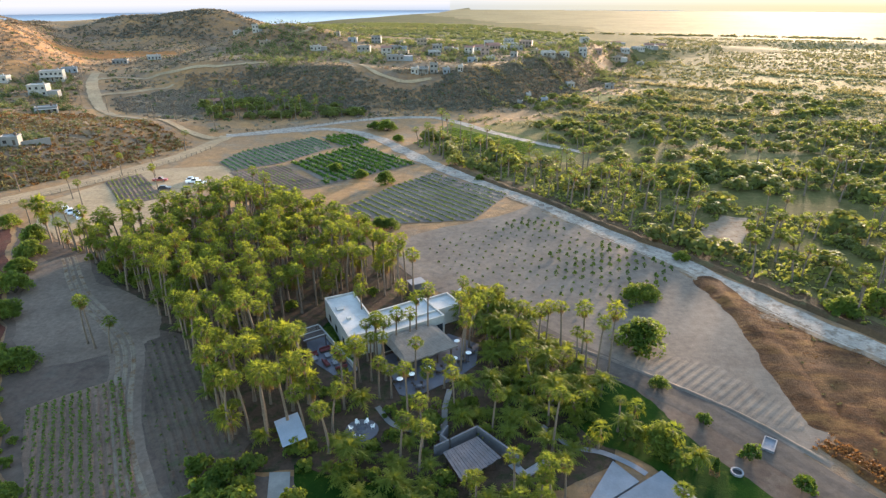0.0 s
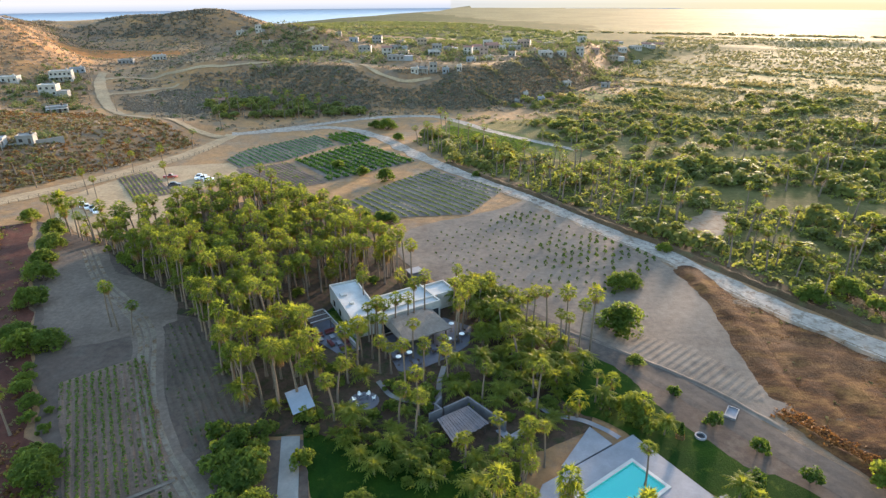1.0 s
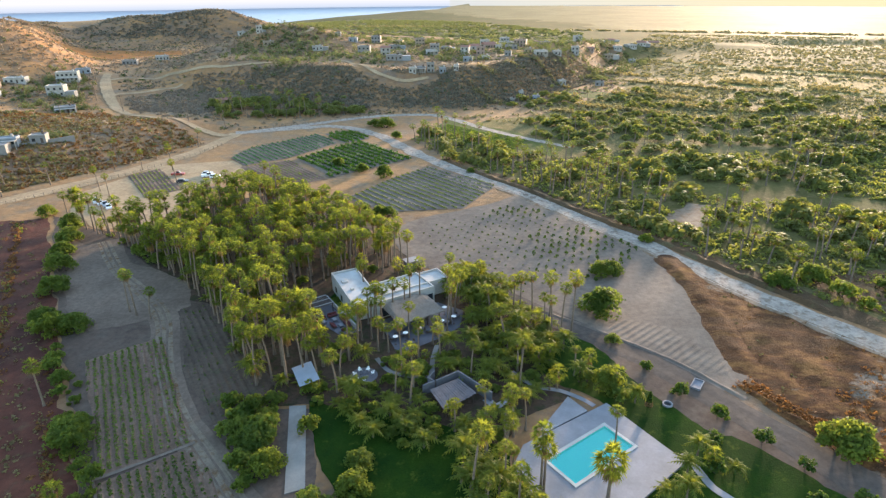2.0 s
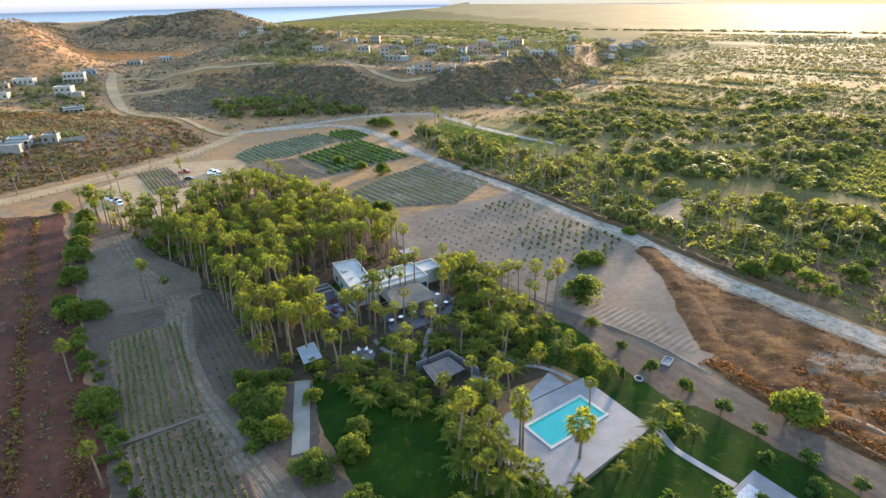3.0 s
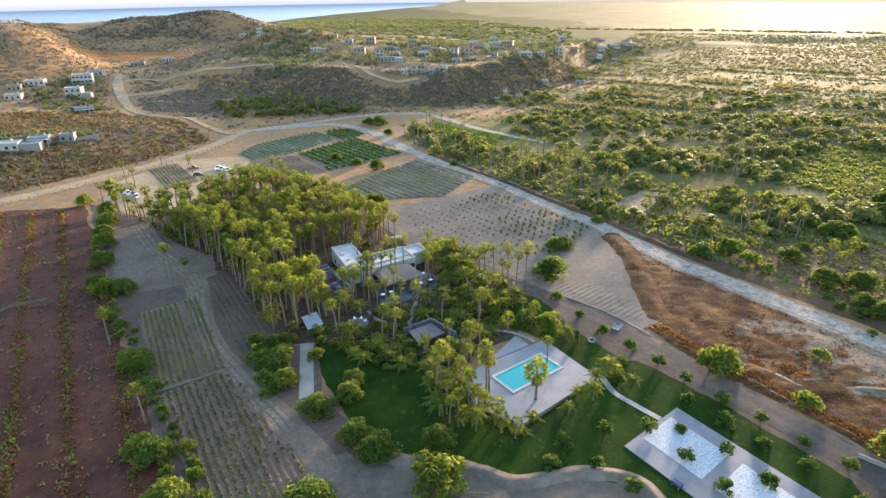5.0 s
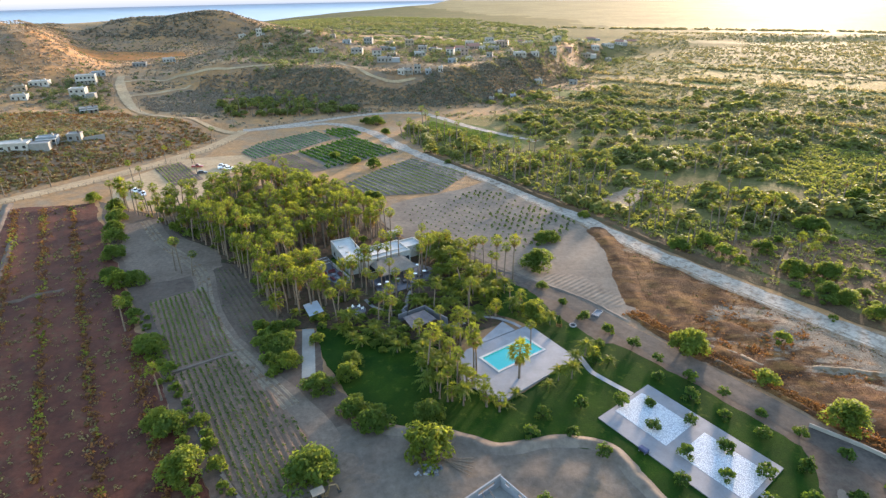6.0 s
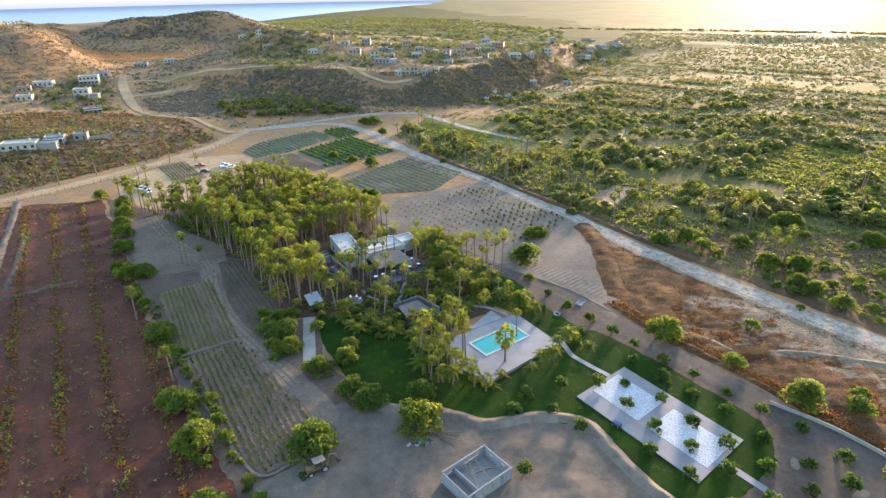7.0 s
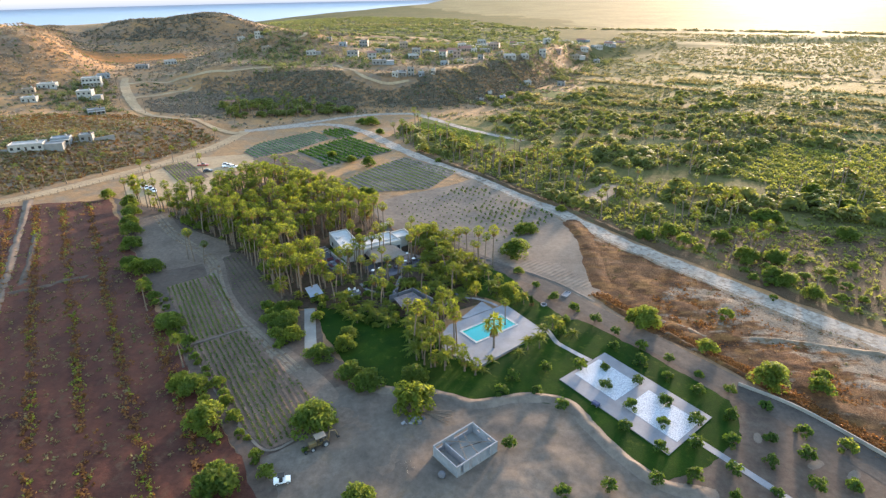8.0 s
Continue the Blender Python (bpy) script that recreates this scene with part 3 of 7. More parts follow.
UPPER_ROAD = [(-250, 403), (-239, 416), (-224, 432), (-200, 433), (-173, 432), (-150, 434), (-128, 438), (-106, 445), (-84, 436), (-66, 402), (-52, 387), (-36, 379), (-18, 384)]
LOWER_TERRACE = [(-228, 360), (-217, 376), (-209, 396), (-203, 416)]
strip("road_hill", HILL_ROAD, [5, 4, 4, 6, 7.5, 7, 5], M_TAN, 0.3, "pale dirt road climbing the hill", "road", 0.8)
strip("road_hill_2", UPPER_ROAD, [5, 4, 3.6, 3.4, 3.4, 3.4, 3], M_TAN, 0.35, "pale dirt road along the brow of the hill", "road", 0.8)
strip("road_hill_3", LOWER_TERRACE, [3, 4, 3.5, 2.5], M_TAN, 0.3, "pale track on a terrace of the hillside", "road", 0.8)
strip("field_orange", [(-452, 668), (-400, 640), (-350, 640), (-312, 660)], [40, 80, 84, 60], M_ORANGE, 0.6, "dry orange-brown field in a hollow of the hills", "field", 4.0, 8.0)
strip("path_spur", [(-150, 545), (-138, 560), (-146, 580), (-160, 590)], 4.0, M_TAN, 0.6, "bare dirt track up the spur", "road", 0.8)
strip("lane_farm", [(-104, 138), (-88, 118), (-72, 103), (-64, 93), (-54, 73), (-46, 61), (-34, 48), (-20, 33), (-8, 18), (4, 6), (10, 0)], [9, 7, 6, 6, 7, 8], M_LANE, 0.064, "grey earth farm lane with wheel ruts", "road", 0.6)
LANE = [(-104, 138), (-88, 118), (-72, 103), (-64, 93), (-54, 73), (-46, 61), (-34, 48), (-22, 35)]
for k, off in enumerate((-1.5, -0.2, 1.2)):
    strip(f"track_lane_{k + 1}", [(x + off * 0.8, y + off * 0.6) for x, y in LANE], 0.9, M_WASHED, 0.103, "pale wheel track along the farm lane", "road", 0.25)
strip("driveway", [(0, 120), (12, 108), (24, 96), (34, 87), (43, 78), (53, 64), (65, 48), (78, 31), (90, 14), (102, -8), (112, -34)], [6, 6, 6, 7, 7, 7, 7], M_DRIVE, 0.079, "grey gravel driveway along the lawn", "road", 0.4)


# ---- plants ----
def leaf_quads(rng, centres, normals, size, stretch=1.5):
    """One bent leaf spray a centre, turned about its normal."""
    k = len(centres)
    nrm = normals / np.maximum(np.linalg.norm(normals, axis=1, keepdims=True), 1e-6)
    t = rng.normal(size=(k, 3))
    a = np.cross(nrm, t)
    a /= np.maximum(np.linalg.norm(a, axis=1, keepdims=True), 1e-6)
    b = np.cross(nrm, a)
    s = size * rng.uniform(0.6, 1.35, (k, 1))
    v = np.empty((k, 4, 3))
    v[:, 0] = centres - a * s * stretch / 2
    v[:, 1] = centres + b * s * 0.5 + nrm * s * 0.12
    v[:, 2] = centres + a * s * stretch / 2 - nrm * s * 0.2
    v[:, 3] = centres - b * s * 0.5 + nrm * s * 0.12
    f = np.arange(k * 4).reshape(k, 4)
    return v.reshape(-1, 3), f


LEAF_LEAN = np.array(sun_way) * 0.75 + np.array([0, 0, 0.6])   # leaves tilted up and sunward so canopies glow evenly, as if hazed


def crown_cloud(rng, radius, height, base, lobes, leaves, size, flat=0.75, up=0.4, ruffle=0.55):
    """Leaves on the shells of many uneven lobes, with gaps between them."""
    cs, ns, hubs = [], [], []
    lobes = int(lobes * 1.7)
    for i in range(lobes):
        a = 2.4 * i + rng.uniform(-0.4, 0.4)
        r = radius * 0.74 * math.sqrt((i + 0.4) / lobes) * rng.uniform(0.8, 1.12)
        zz = base + height * (0.20 + 0.56 * max(0.0, 1 - (r / radius / 0.8) ** 2) * rng.uniform(0.55, 1.0) + 0.1 * rng.uniform(-1, 1))
        c = np.array([r * math.cos(a), r * math.sin(a), zz])
        rad = radius * rng.uniform(0.20, 0.42)
        hubs.append((c, rad))
        k = int(leaves / lobes)
        d = rng.normal(size=(k, 3))
        d /= np.linalg.norm(d, axis=1, keepdims=True)
        d[:, 2] = np.where(d[:, 2] < -0.75, -d[:, 2], d[:, 2])
        q = c + d * rad * rng.uniform(0.55, 1.12, (k, 1)) * np.array([1, 1, flat])
        cs.append(q)
        ns.append(d + rng.normal(scale=ruffle, size=(k, 3)) + up * LEAF_LEAN)
    return np.concatenate(cs), np.concatenate(ns), hubs


def broad_tree(name, seed, height, radius, leaves, size, material, label, category="tree", lobes=9, bole=0.04, flat=0.8, trunk_r=None, up=0.4, ruffle=0.55):
    rng = np.random.default_rng(seed)
    e = empty(name, label, category)
    c, nn, hubs = crown_cloud(rng, radius, height * (1 - bole), height * bole, lobes, leaves, size, flat, up, ruffle)
    v, f = leaf_quads(rng, c, nn, size)
    crown = new("crown", np_mesh("crown", v, f, material))
    crown.parent = e
    tr = trunk_r or 0.03 * height
    fork = Vector((0.1 * radius * rng.uniform(-1, 1), 0.1 * radius * rng.uniform(-1, 1), height * bole * 1.1))
    bits = [tube([(0, 0, -0.1), fork * 0.5, fork], [tr * 1.25, tr, tr * 0.8], 7)]
    for hub, rad in hubs[::3]:
        h = Vector(hub)
        mid = fork.lerp(h, 0.5) + Vector((0, 0, -0.06 * height))
        bits.append(tube([fork, mid, h], [tr * 0.6, tr * 0.4, tr * 0.15], 5))
    v, f = joined(bits)
    mesh_ob("trunk", v, f, M_WOODD, e, True)
    return e


def fan_crown(rng, fronds, reach, low, high, segs=8):
    """Fan leaves on stalks, from upright young ones to hanging old ones, their tips split and drooping."""
    vs, fs = [], []
    for i in range(fronds):
        u = (i + 0.5) / fronds
        elev = radians(high + (low - high) * u ** 0.8 + rng.uniform(-10, 10))
        az_ = 2.39996 * i + rng.uniform(-0.3, 0.3)
        out = Vector((math.cos(az_), math.sin(az_), 0))
        d = (out * math.cos(elev) + Vector((0, 0, math.sin(elev)))).normalized()
        side = Vector((-out.y, out.x, 0)) * rng.uniform(0.85, 1.0) + Vector((0, 0, rng.uniform(-0.35, 0.35)))
        side.normalize()
        up = d.cross(side)
        st, fan = reach * rng.uniform(0.46, 0.64), reach * rng.uniform(0.46, 0.6)
        p0 = d * 0.1
        p1 = d * st + Vector((0, 0, -0.05 * st))
        k = len(vs)
        vs += [p0 - side * 0.03, p0 + side * 0.03, p1 + side * 0.02, p1 - side * 0.02]
        fs.append((k, k + 1, k + 2, k + 3))
        k = len(vs)
        vs.append(p1 - d * 0.05)
        ring, tips = [], []
        for s in range(segs + 1):
            a = radians(-82 + 164 * s / segs)
            ring.append(p1 + (d * math.cos(a) + side * math.sin(a)) * fan * 0.30 + up * (0.05 if s % 2 else -0.05) * fan)
        for s in range(segs):
            a = radians(-82 + 164 * (s + 0.5) / segs + rng.uniform(-5, 5))
            r = fan * rng.uniform(0.85, 1.12) * (1.0 - 0.2 * abs(math.sin(a)))
            tips.append(p1 + (d * math.cos(a) + side * math.sin(a)) * r - Vector((0, 0, fan * rng.uniform(0.15, 0.55))))
        vs += ring + tips
        for s in range(segs):
            fs.append((k, k + 1 + s, k + 2 + segs + s, k + 2 + s))
    return vs, fs


def fan_palm(seed, height, reach=1.75, fronds=46, lean=0.5, skirt=16, segs=8, sides=8):
    rng = random.Random(seed)
    e = empty("palm_tree", "tall fan palm with a slim grey-brown trunk and shaggy crown", "palm tree")
    a = rng.uniform(0, 6.28)
    bend = Vector((math.cos(a), math.sin(a), 0)) * lean
    pts, rad = [], []
    for k in range(11):
        u = k / 10
        pts.append(bend * u * u + Vector((0, 0, height * u - 0.1)))
        rad.append((0.22 - 0.09 * u + (0.12 if k == 0 else 0)) * (1.06 if k % 2 else 1.0))
    top = pts[-1]
    v, f = tube(pts, rad, 8) if sides == 8 else tube(pts[::5], rad[::5], sides)
    mesh_ob("trunk", v, f, M_BARK, e, True)
    v, f = fan_crown(rng, fronds, reach, -42, 80, segs)
    crown = mesh_ob("crown", [p + top for p in v], f, M_PALM, e)
    v, f = fan_crown(rng, skirt, reach * 0.92, -84, -48, segs)
    mesh_ob("dead_fronds", [Vector((p.x * 0.8, p.y * 0.8, p.z)) + top - Vector((0, 0, 0.15)) for p in v], f, M_DEAD, e)
    return e


def feather_palm(seed, height, reach=2.6, fronds=20):
    """A palm with arching feather leaves."""
    rng = random.Random(seed)
    e = empty("feather_palm", "short palm with arching yellow-green feather leaves", "palm tree")
    v, f = tube([(0, 0, -0.1), (0.08, 0, height * 0.5), (0.05, 0.05, height)], [0.2, 0.15, 0.12], 7)
    mesh_ob("trunk", v, f, M_BARK, e, True)
    vs, fs = [], []
    for i in range(fronds):
        u = (i + 0.5) / fronds
        az_ = 2.39996 * i + rng.uniform(-0.3, 0.3)
        elev = radians(84 - 62 * u + rng.uniform(-6, 6))
        out = Vector((math.cos(az_), math.sin(az_), 0))
        side = Vector((-out.y, out.x, 0))
        L = reach * rng.uniform(0.8, 1.1)
        spine = []
        for s in range(9):
            w = s / 8
            spine.append(Vector((0.05, 0.05, height)) + out * (L * w * math.cos(elev) + 0.32 * L * w * w) + Vector((0, 0, L * w * math.sin(elev) - 0.62 * L * w ** 2.2)))
        for s in range(1, 9):
            p, q = spine[s - 1], spine[s]
            wid = L * 0.27 * math.sin(math.pi * min(0.97, 0.12 + 0.85 * s / 8)) * rng.uniform(0.85, 1.1)
            for sg in (-1, 1):
                for h in (0.0, 0.5):
                    a = p.lerp(q, h)
                    b_ = p.lerp(q, h + 0.55)
                    tip = a.lerp(q, 0.9) + side * sg * wid + (q - p) * 0.5 - Vector((0, 0, wid * 0.45))
                    k = len(vs)
                    vs += [a, b_, tip]
                    fs.append((k, k + 1, k + 2))
        for s in range(8):
            k = len(vs)
            vs += [spine[s] - side * 0.025, spine[s] + side * 0.025, spine[s + 1] + side * 0.015, spine[s + 1] - side * 0.015]
            fs.append((k, k + 1, k + 2, k + 3))
    mesh_ob("crown", vs, fs, M_FEATHER, e)
    return e


ALL_PLACED = random.Random(11)


def plant(master, x, y, size=1.0, tall=1.0, group="", label="", z=None):
    """A copy of a master plant, turned by chance."""
    m = pose(x, y, hz(x, y) if z is None else z, 0, 0, ALL_PLACED.uniform(0, 360)) @ Matrix.Diagonal((size, size, size * tall, 1))
    return tagged(copy_thing(master, m), label, "", group)


def bake(name, items, label, category):
    """Far plants of one kind, joined into one mesh."""
    cos, idx, starts, mats, slots = [], [], [], [], []
    nv = nl = 0
    for master, m in items:
        for o in master.children_recursive:
            d = o.data
            co = np.empty(len(d.vertices) * 3, np.float32)
            d.vertices.foreach_get("co", co)
            a = np.array(m @ o.matrix_local, np.float32)
            cos.append(co.reshape(-1, 3) @ a[:3, :3].T + a[:3, 3])
            li = np.empty(len(d.loops), np.int32)
            d.loops.foreach_get("vertex_index", li)
            st = np.empty(len(d.polygons), np.int32)
            d.polygons.foreach_get("loop_start", st)
            idx.append(li + nv)
            starts.append(st + nl)
            if d.materials[0] not in slots:
                slots.append(d.materials[0])
            mats.append(np.full(len(st), slots.index(d.materials[0]), np.int32))
            nv += len(co) // 3
            nl += len(li)
    data = bpy.data.meshes.new(name)
    data.vertices.add(nv)
    data.vertices.foreach_set("co", np.concatenate(cos).ravel())
    data.loops.add(nl)
    data.loops.foreach_set("vertex_index", np.concatenate(idx))
    data.polygons.add(sum(len(q) for q in starts))
    data.polygons.foreach_set("loop_start", np.concatenate(starts))
    for mt in slots:
        data.materials.append(mt)
    data.polygons.foreach_set("material_index", np.concatenate(mats))
    data.update(calc_edges=True)
    return tagged(new(name, data), label, category, kind="stuff")


def spot(x, y, size, tall):
    return pose(x, y, hz(x, y), 0, 0, ALL_PLACED.uniform(0, 360)) @ Matrix.Diagonal((size, size, size * tall, 1))


def drop_masters(masters):
    for e in masters:
        for o in (*e.children_recursive, e):
            bpy.data.objects.remove(o)


PALMS = [fan_palm(20 + i, h, r, fr, ln, sk) for i, (h, r, fr, ln, sk) in enumerate([(9.5, 1.80, 32, 0.3, 8), (11.0, 1.90, 36, 0.9, 16), (12.5, 1.72, 30, 0.5, 8), (10.2, 1.95, 34, 1.4, 18), (13.5, 1.75, 30, 1.0, 11), (11.8, 1.85, 32, 0.2, 20)])]
FARPALMS = [fan_palm(30 + i, h, r, 20, ln, 6, 5, 5) for i, (h, r, ln) in enumerate([(9.5, 1.95, 0.3), (11.0, 2.05, 0.9), (12.5, 1.9, 0.5), (10.2, 2.0, 1.3)])]
SHORT = [fan_palm(40 + i, h, r, fr, 0.2, sk) for i, (h, r, fr, sk) in enumerate([(3.2, 1.8, 28, 8), (4.6, 2.1, 46, 34)])]
FEATHERS = [feather_palm(50, 1.6, 3.0, 20), feather_palm(51, 3.2, 3.2, 22), feather_palm(52, 0.7, 2.5, 16)]
TREES = [broad_tree("tree", 60, 7.5, 4.4, 2500, 0.42, M_TREE, "leafy green broadleaf tree with a rounded crown", lobes=13),
         broad_tree("tree", 61, 6.5, 4.0, 2300, 0.42, M_TREE, "leafy green broadleaf tree with an uneven crown", lobes=11),
         broad_tree("tree", 62, 8.5, 4.2, 2400, 0.42, M_TREE, "tall leafy green tree with a full crown", lobes=15, flat=0.95)]
BUSHES = [broad_tree("bush", 70, 3.2, 2.6, 620, 0.40, M_TREE, "dense rounded green garden bush", "bush", lobes=8, bole=0.08),
          broad_tree("bush", 71, 2.4, 2.0, 480, 0.38, M_TREE, "low spreading dark green bush", "bush", lobes=7, bole=0.06)]
WILD = [broad_tree("tree", 80, 7.0, 4.6, 760, 0.76, M_WILD, "wild green tree of the valley woods", lobes=11, bole=0.03),
        broad_tree("tree", 81, 5.5, 4.8, 740, 0.76, M_WILD, "wild green tree of the valley woods", lobes=10, bole=0.02),
        broad_tree("tree", 82, 8.0, 4.0, 740, 0.72, M_WILD, "wild green tree of the valley woods", lobes=12, bole=0.04, flat=1.0)]
FARWILD = [broad_tree("tree", 84, 6.0, 4.6, 190, 1.2, M_WILD, "wild green tree of the far valley", lobes=9, bole=0.02, up=1.2, ruffle=0.3),
           broad_tree("tree", 85, 7.0, 4.0, 180, 1.2, M_WILD, "wild green tree of the far valley", lobes=10, bole=0.02, flat=1.0, up=1.2, ruffle=0.3)]
ORCHARD = [broad_tree("orchard_tree", 90 + i, 2.45 + 0.25 * i, 1.5 + 0.12 * i, 480, 0.31, M_CITRUS, "small round dark green orchard tree", "fruit tree", lobes=8, bole=0.01, flat=0.95, trunk_r=0.06) for i in range(3)]
SAPLINGS = [broad_tree("sapling", 100 + i, 0.9 + 0.25 * i, 0.45 + 0.1 * i, 70, 0.2, M_CITRUS, "young dark green shrub in a sandy row", "shrub", lobes=4, bole=0.1, trunk_r=0.03) for i in range(2)]
MASTERS = PALMS + FARPALMS + SHORT + FEATHERS + TREES + BUSHES + WILD + FARWILD + ORCHARD + SAPLINGS

# places that the palms leave open
HOUSE_KEEP = [(-33, 101), (-29, 110), (-22, 113), (-16, 105), (-6, 112), (0, 104), (5, 99), (4, 91), (0, 87), (-8, 81), (-13, 88), (-18, 88), (-23, 87), (-28, 92)]
PIT = [(-18.5, 76.5), (-12, 77.5), (-11, 70), (-18, 69.5)]
GAZ = [(-3.5, 69), (-1.5, 73), (3.6, 73.2), (14.5, 66.5), (10, 62), (5.3, 58.5), (-2.5, 64.5)]
LOUNGE_VIEW = [(-29, 93), (-27, 80), (-19, 79), (-18, 89)]
EAST = [(-1, 114), (6, 114.5), (13.5, 103), (12.5, 95), (6, 90), (5.5, 99.5), (1, 105)]
rng = random.Random(5)
grove, far_grove = [], []
for x, y in sorted(scatter(WOOD, 2.7, 1, [HOUSE_KEEP, PIT, LOUNGE_VIEW, [(-89, 150), (-99, 163), (-95, 165), (-76, 137), (-79, 135)]]), key=lambda q: q[1]):
    if len(grove) < 215:
        grove.append(plant(rng.choice(PALMS), x, y, rng.uniform(0.95, 1.2), rng.uniform(0.8, 1.0), "palm grove"))
    else:
        far_grove.append((rng.choice(PALMS), spot(x, y, rng.uniform(0.95, 1.2), rng.uniform(0.8, 1.0))))
bake("far_palm_grove", far_grove, "dense far side of the fan palm grove", "palm grove")
# lower palms of the grove's west edge
for p in curve_pts([(-108, 146), (-94, 135), (-75, 119), (-59, 104), (-45, 87), (-35, 72)], 3.4):
    plant(rng.choice(PALMS), p.x + rng.uniform(-1.0, 3.0), p.y + rng.uniform(-0.5, 2.5), rng.uniform(0.9, 1.1), rng.uniform(0.4, 0.65), "palm grove")
for x, y in scatter(WOOD, 7.5, 2, [HOUSE_KEEP, PIT]):
    plant(rng.choice(BUSHES + [FEATHERS[0]]), x, y, rng.uniform(0.6, 1.0), rng.uniform(0.8, 1.2), "undergrowth in the palm grove")
low_palms = []
for x, y in scatter(WOOD, 5.6, 12, [HOUSE_KEEP, PIT]):
    low_palms.append((rng.choice(SHORT), spot(x, y, rng.uniform(0.9, 1.35), rng.uniform(1.0, 1.7))))
bake("young_palms", low_palms, "young fan palms under the tall palm grove", "young palms")
SOUTH = [(-24, 90), (-14, 84), (-2, 80), (8, 84), (6, 96), (2, 112), (12, 108), (20, 98), (25, 86), (20, 74), (13, 64), (8, 56), (-4, 56), (-14, 64), (-24, 68), (-26, 80)]
for x, y in scatter(SOUTH, 3.3, 3, [HOUSE_KEEP, PIT, GAZ, LOUNGE_VIEW]):
    k = rng.random()
    if y > 76 and x > 0:
        plant(rng.choice(PALMS if k < 0.45 else FEATHERS), x, y, rng.uniform(0.85, 1.2), 0.75 if k < 0.45 else 1.15, "palms by the restaurant")
    elif k < 0.36:
        plant(rng.choice(PALMS), x, y, rng.uniform(0.8, 1.0), rng.uniform(0.7, 1.0), "palms by the restaurant")
    elif k < 0.72:
        plant(rng.choice(FEATHERS), x, y, rng.uniform(0.8, 1.15), 1.0, "feather palms by the restaurant")
    else:
        plant(rng.choice(BUSHES), x, y, rng.uniform(0.6, 0.95), 1.0, "garden shrubs")
GARDEN = [(-29, 74), (-25, 66), (-16, 60), (-8, 54), (4, 52), (10, 55), (16, 63), (22, 71), (24, 82), (14, 86), (6, 80), (-2, 80), (-10, 71), (-20, 69)]
CONCRETE = [(-28, 65.5), (-23, 65.5), (-18.2, 42.5), (-23.8, 42.5)]
for x, y in scatter(GARDEN, 2.7, 13, [HOUSE_KEEP, PIT, GAZ, CONCRETE]):
    k = rng.random()
    plant(FEATHERS[0] if k < 0.3 else FEATHERS[2] if k < 0.5 else SHORT[0] if k < 0.6 else rng.choice(BUSHES), x, y, rng.uniform(0.6, 1.0) if k < 0.6 else rng.uniform(0.4, 0.75), rng.uniform(0.8, 1.2), "garden plants by the pavilion")
for x, y in scatter([(3, 53), (12, 58), (14, 51), (10.8, 45), (15.5, 38), (13, 33), (5, 39)], 2.6, 14):
    k = rng.random()
    if k < 0.45:
        plant(rng.choice(PALMS), x, y, rng.uniform(0.8, 1.0), rng.uniform(0.5, 0.85), "palms beside the pool deck")
    else:
        plant(FEATHERS[1] if k < 0.7 else SHORT[0], x, y, rng.uniform(0.9, 1.2), rng.uniform(0.9, 1.3), "short palms beside the pool deck")
for x, y in scatter([(-38, 64), (-29, 67), (-28.6, 46), (-34, 52)], 3.2, 15, [CONCRETE]):
    plant(rng.choice(BUSHES), x, y, rng.uniform(0.8, 1.25), rng.uniform(0.9, 1.3), "shrubs along the concrete strip")
for x, y in scatter(EAST, 2.3, 16, [HOUSE_KEEP]):
    k = rng.random()
    plant(FEATHERS[1] if k < 0.45 else FEATHERS[0] if k < 0.7 else SHORT[1] if k < 0.9 else rng.choice(BUSHES), x, y, rng.uniform(0.85, 1.25), rng.uniform(0.9, 1.3), "feather palms by the restaurant")
for x, y in scatter([(6, 90), (13, 95), (14, 104), (22, 95), (26, 84), (21, 74), (14, 80), (8, 84)], 2.5, 17, [HOUSE_KEEP]):
    k = rng.random()
    plant(rng.choice(FEATHERS) if k < 0.5 else rng.choice(BUSHES) if k < 0.75 else SHORT[0], x, y, rng.uniform(0.7, 1.15), rng.uniform(0.9, 1.2), "garden plants by the restaurant")
# palms that grow through and round the house terrace
for x, y, h in ((-16.8, 92.4, 0.75), (-15.6, 93.3, 0.85), (-14.9, 92.2, 0.9), (-11.6, 95.6, 1.0), (-9.0, 96.8, 0.95), (-7.8, 97.6, 1.05), (-5.6, 99.0, 1.15), (-7.2, 86.6, 0.75), (1.8, 95.6, 1.0), (1.6, 92.6, 0.9), (1.0, 89.6, 0.85), (2.6, 97.4, 1.05), (-19.6, 104.6, 1.05), (-12.6, 86.4, 0.8), (-13.6, 89.2, 0.85), (-15.2, 86.2, 0.8), (-17.2, 85.6, 0.75), (-4.8, 82.6, 0.5), (-2.0, 84.4, 0.5), (-11.0, 81.4, 0.55), (3.4, 101.5, 0.95), (0.5, 104.5, 0.9)):
    plant(rng.choice(PALMS), x, y, 0.88, h / 0.95, "palms by the restaurant")
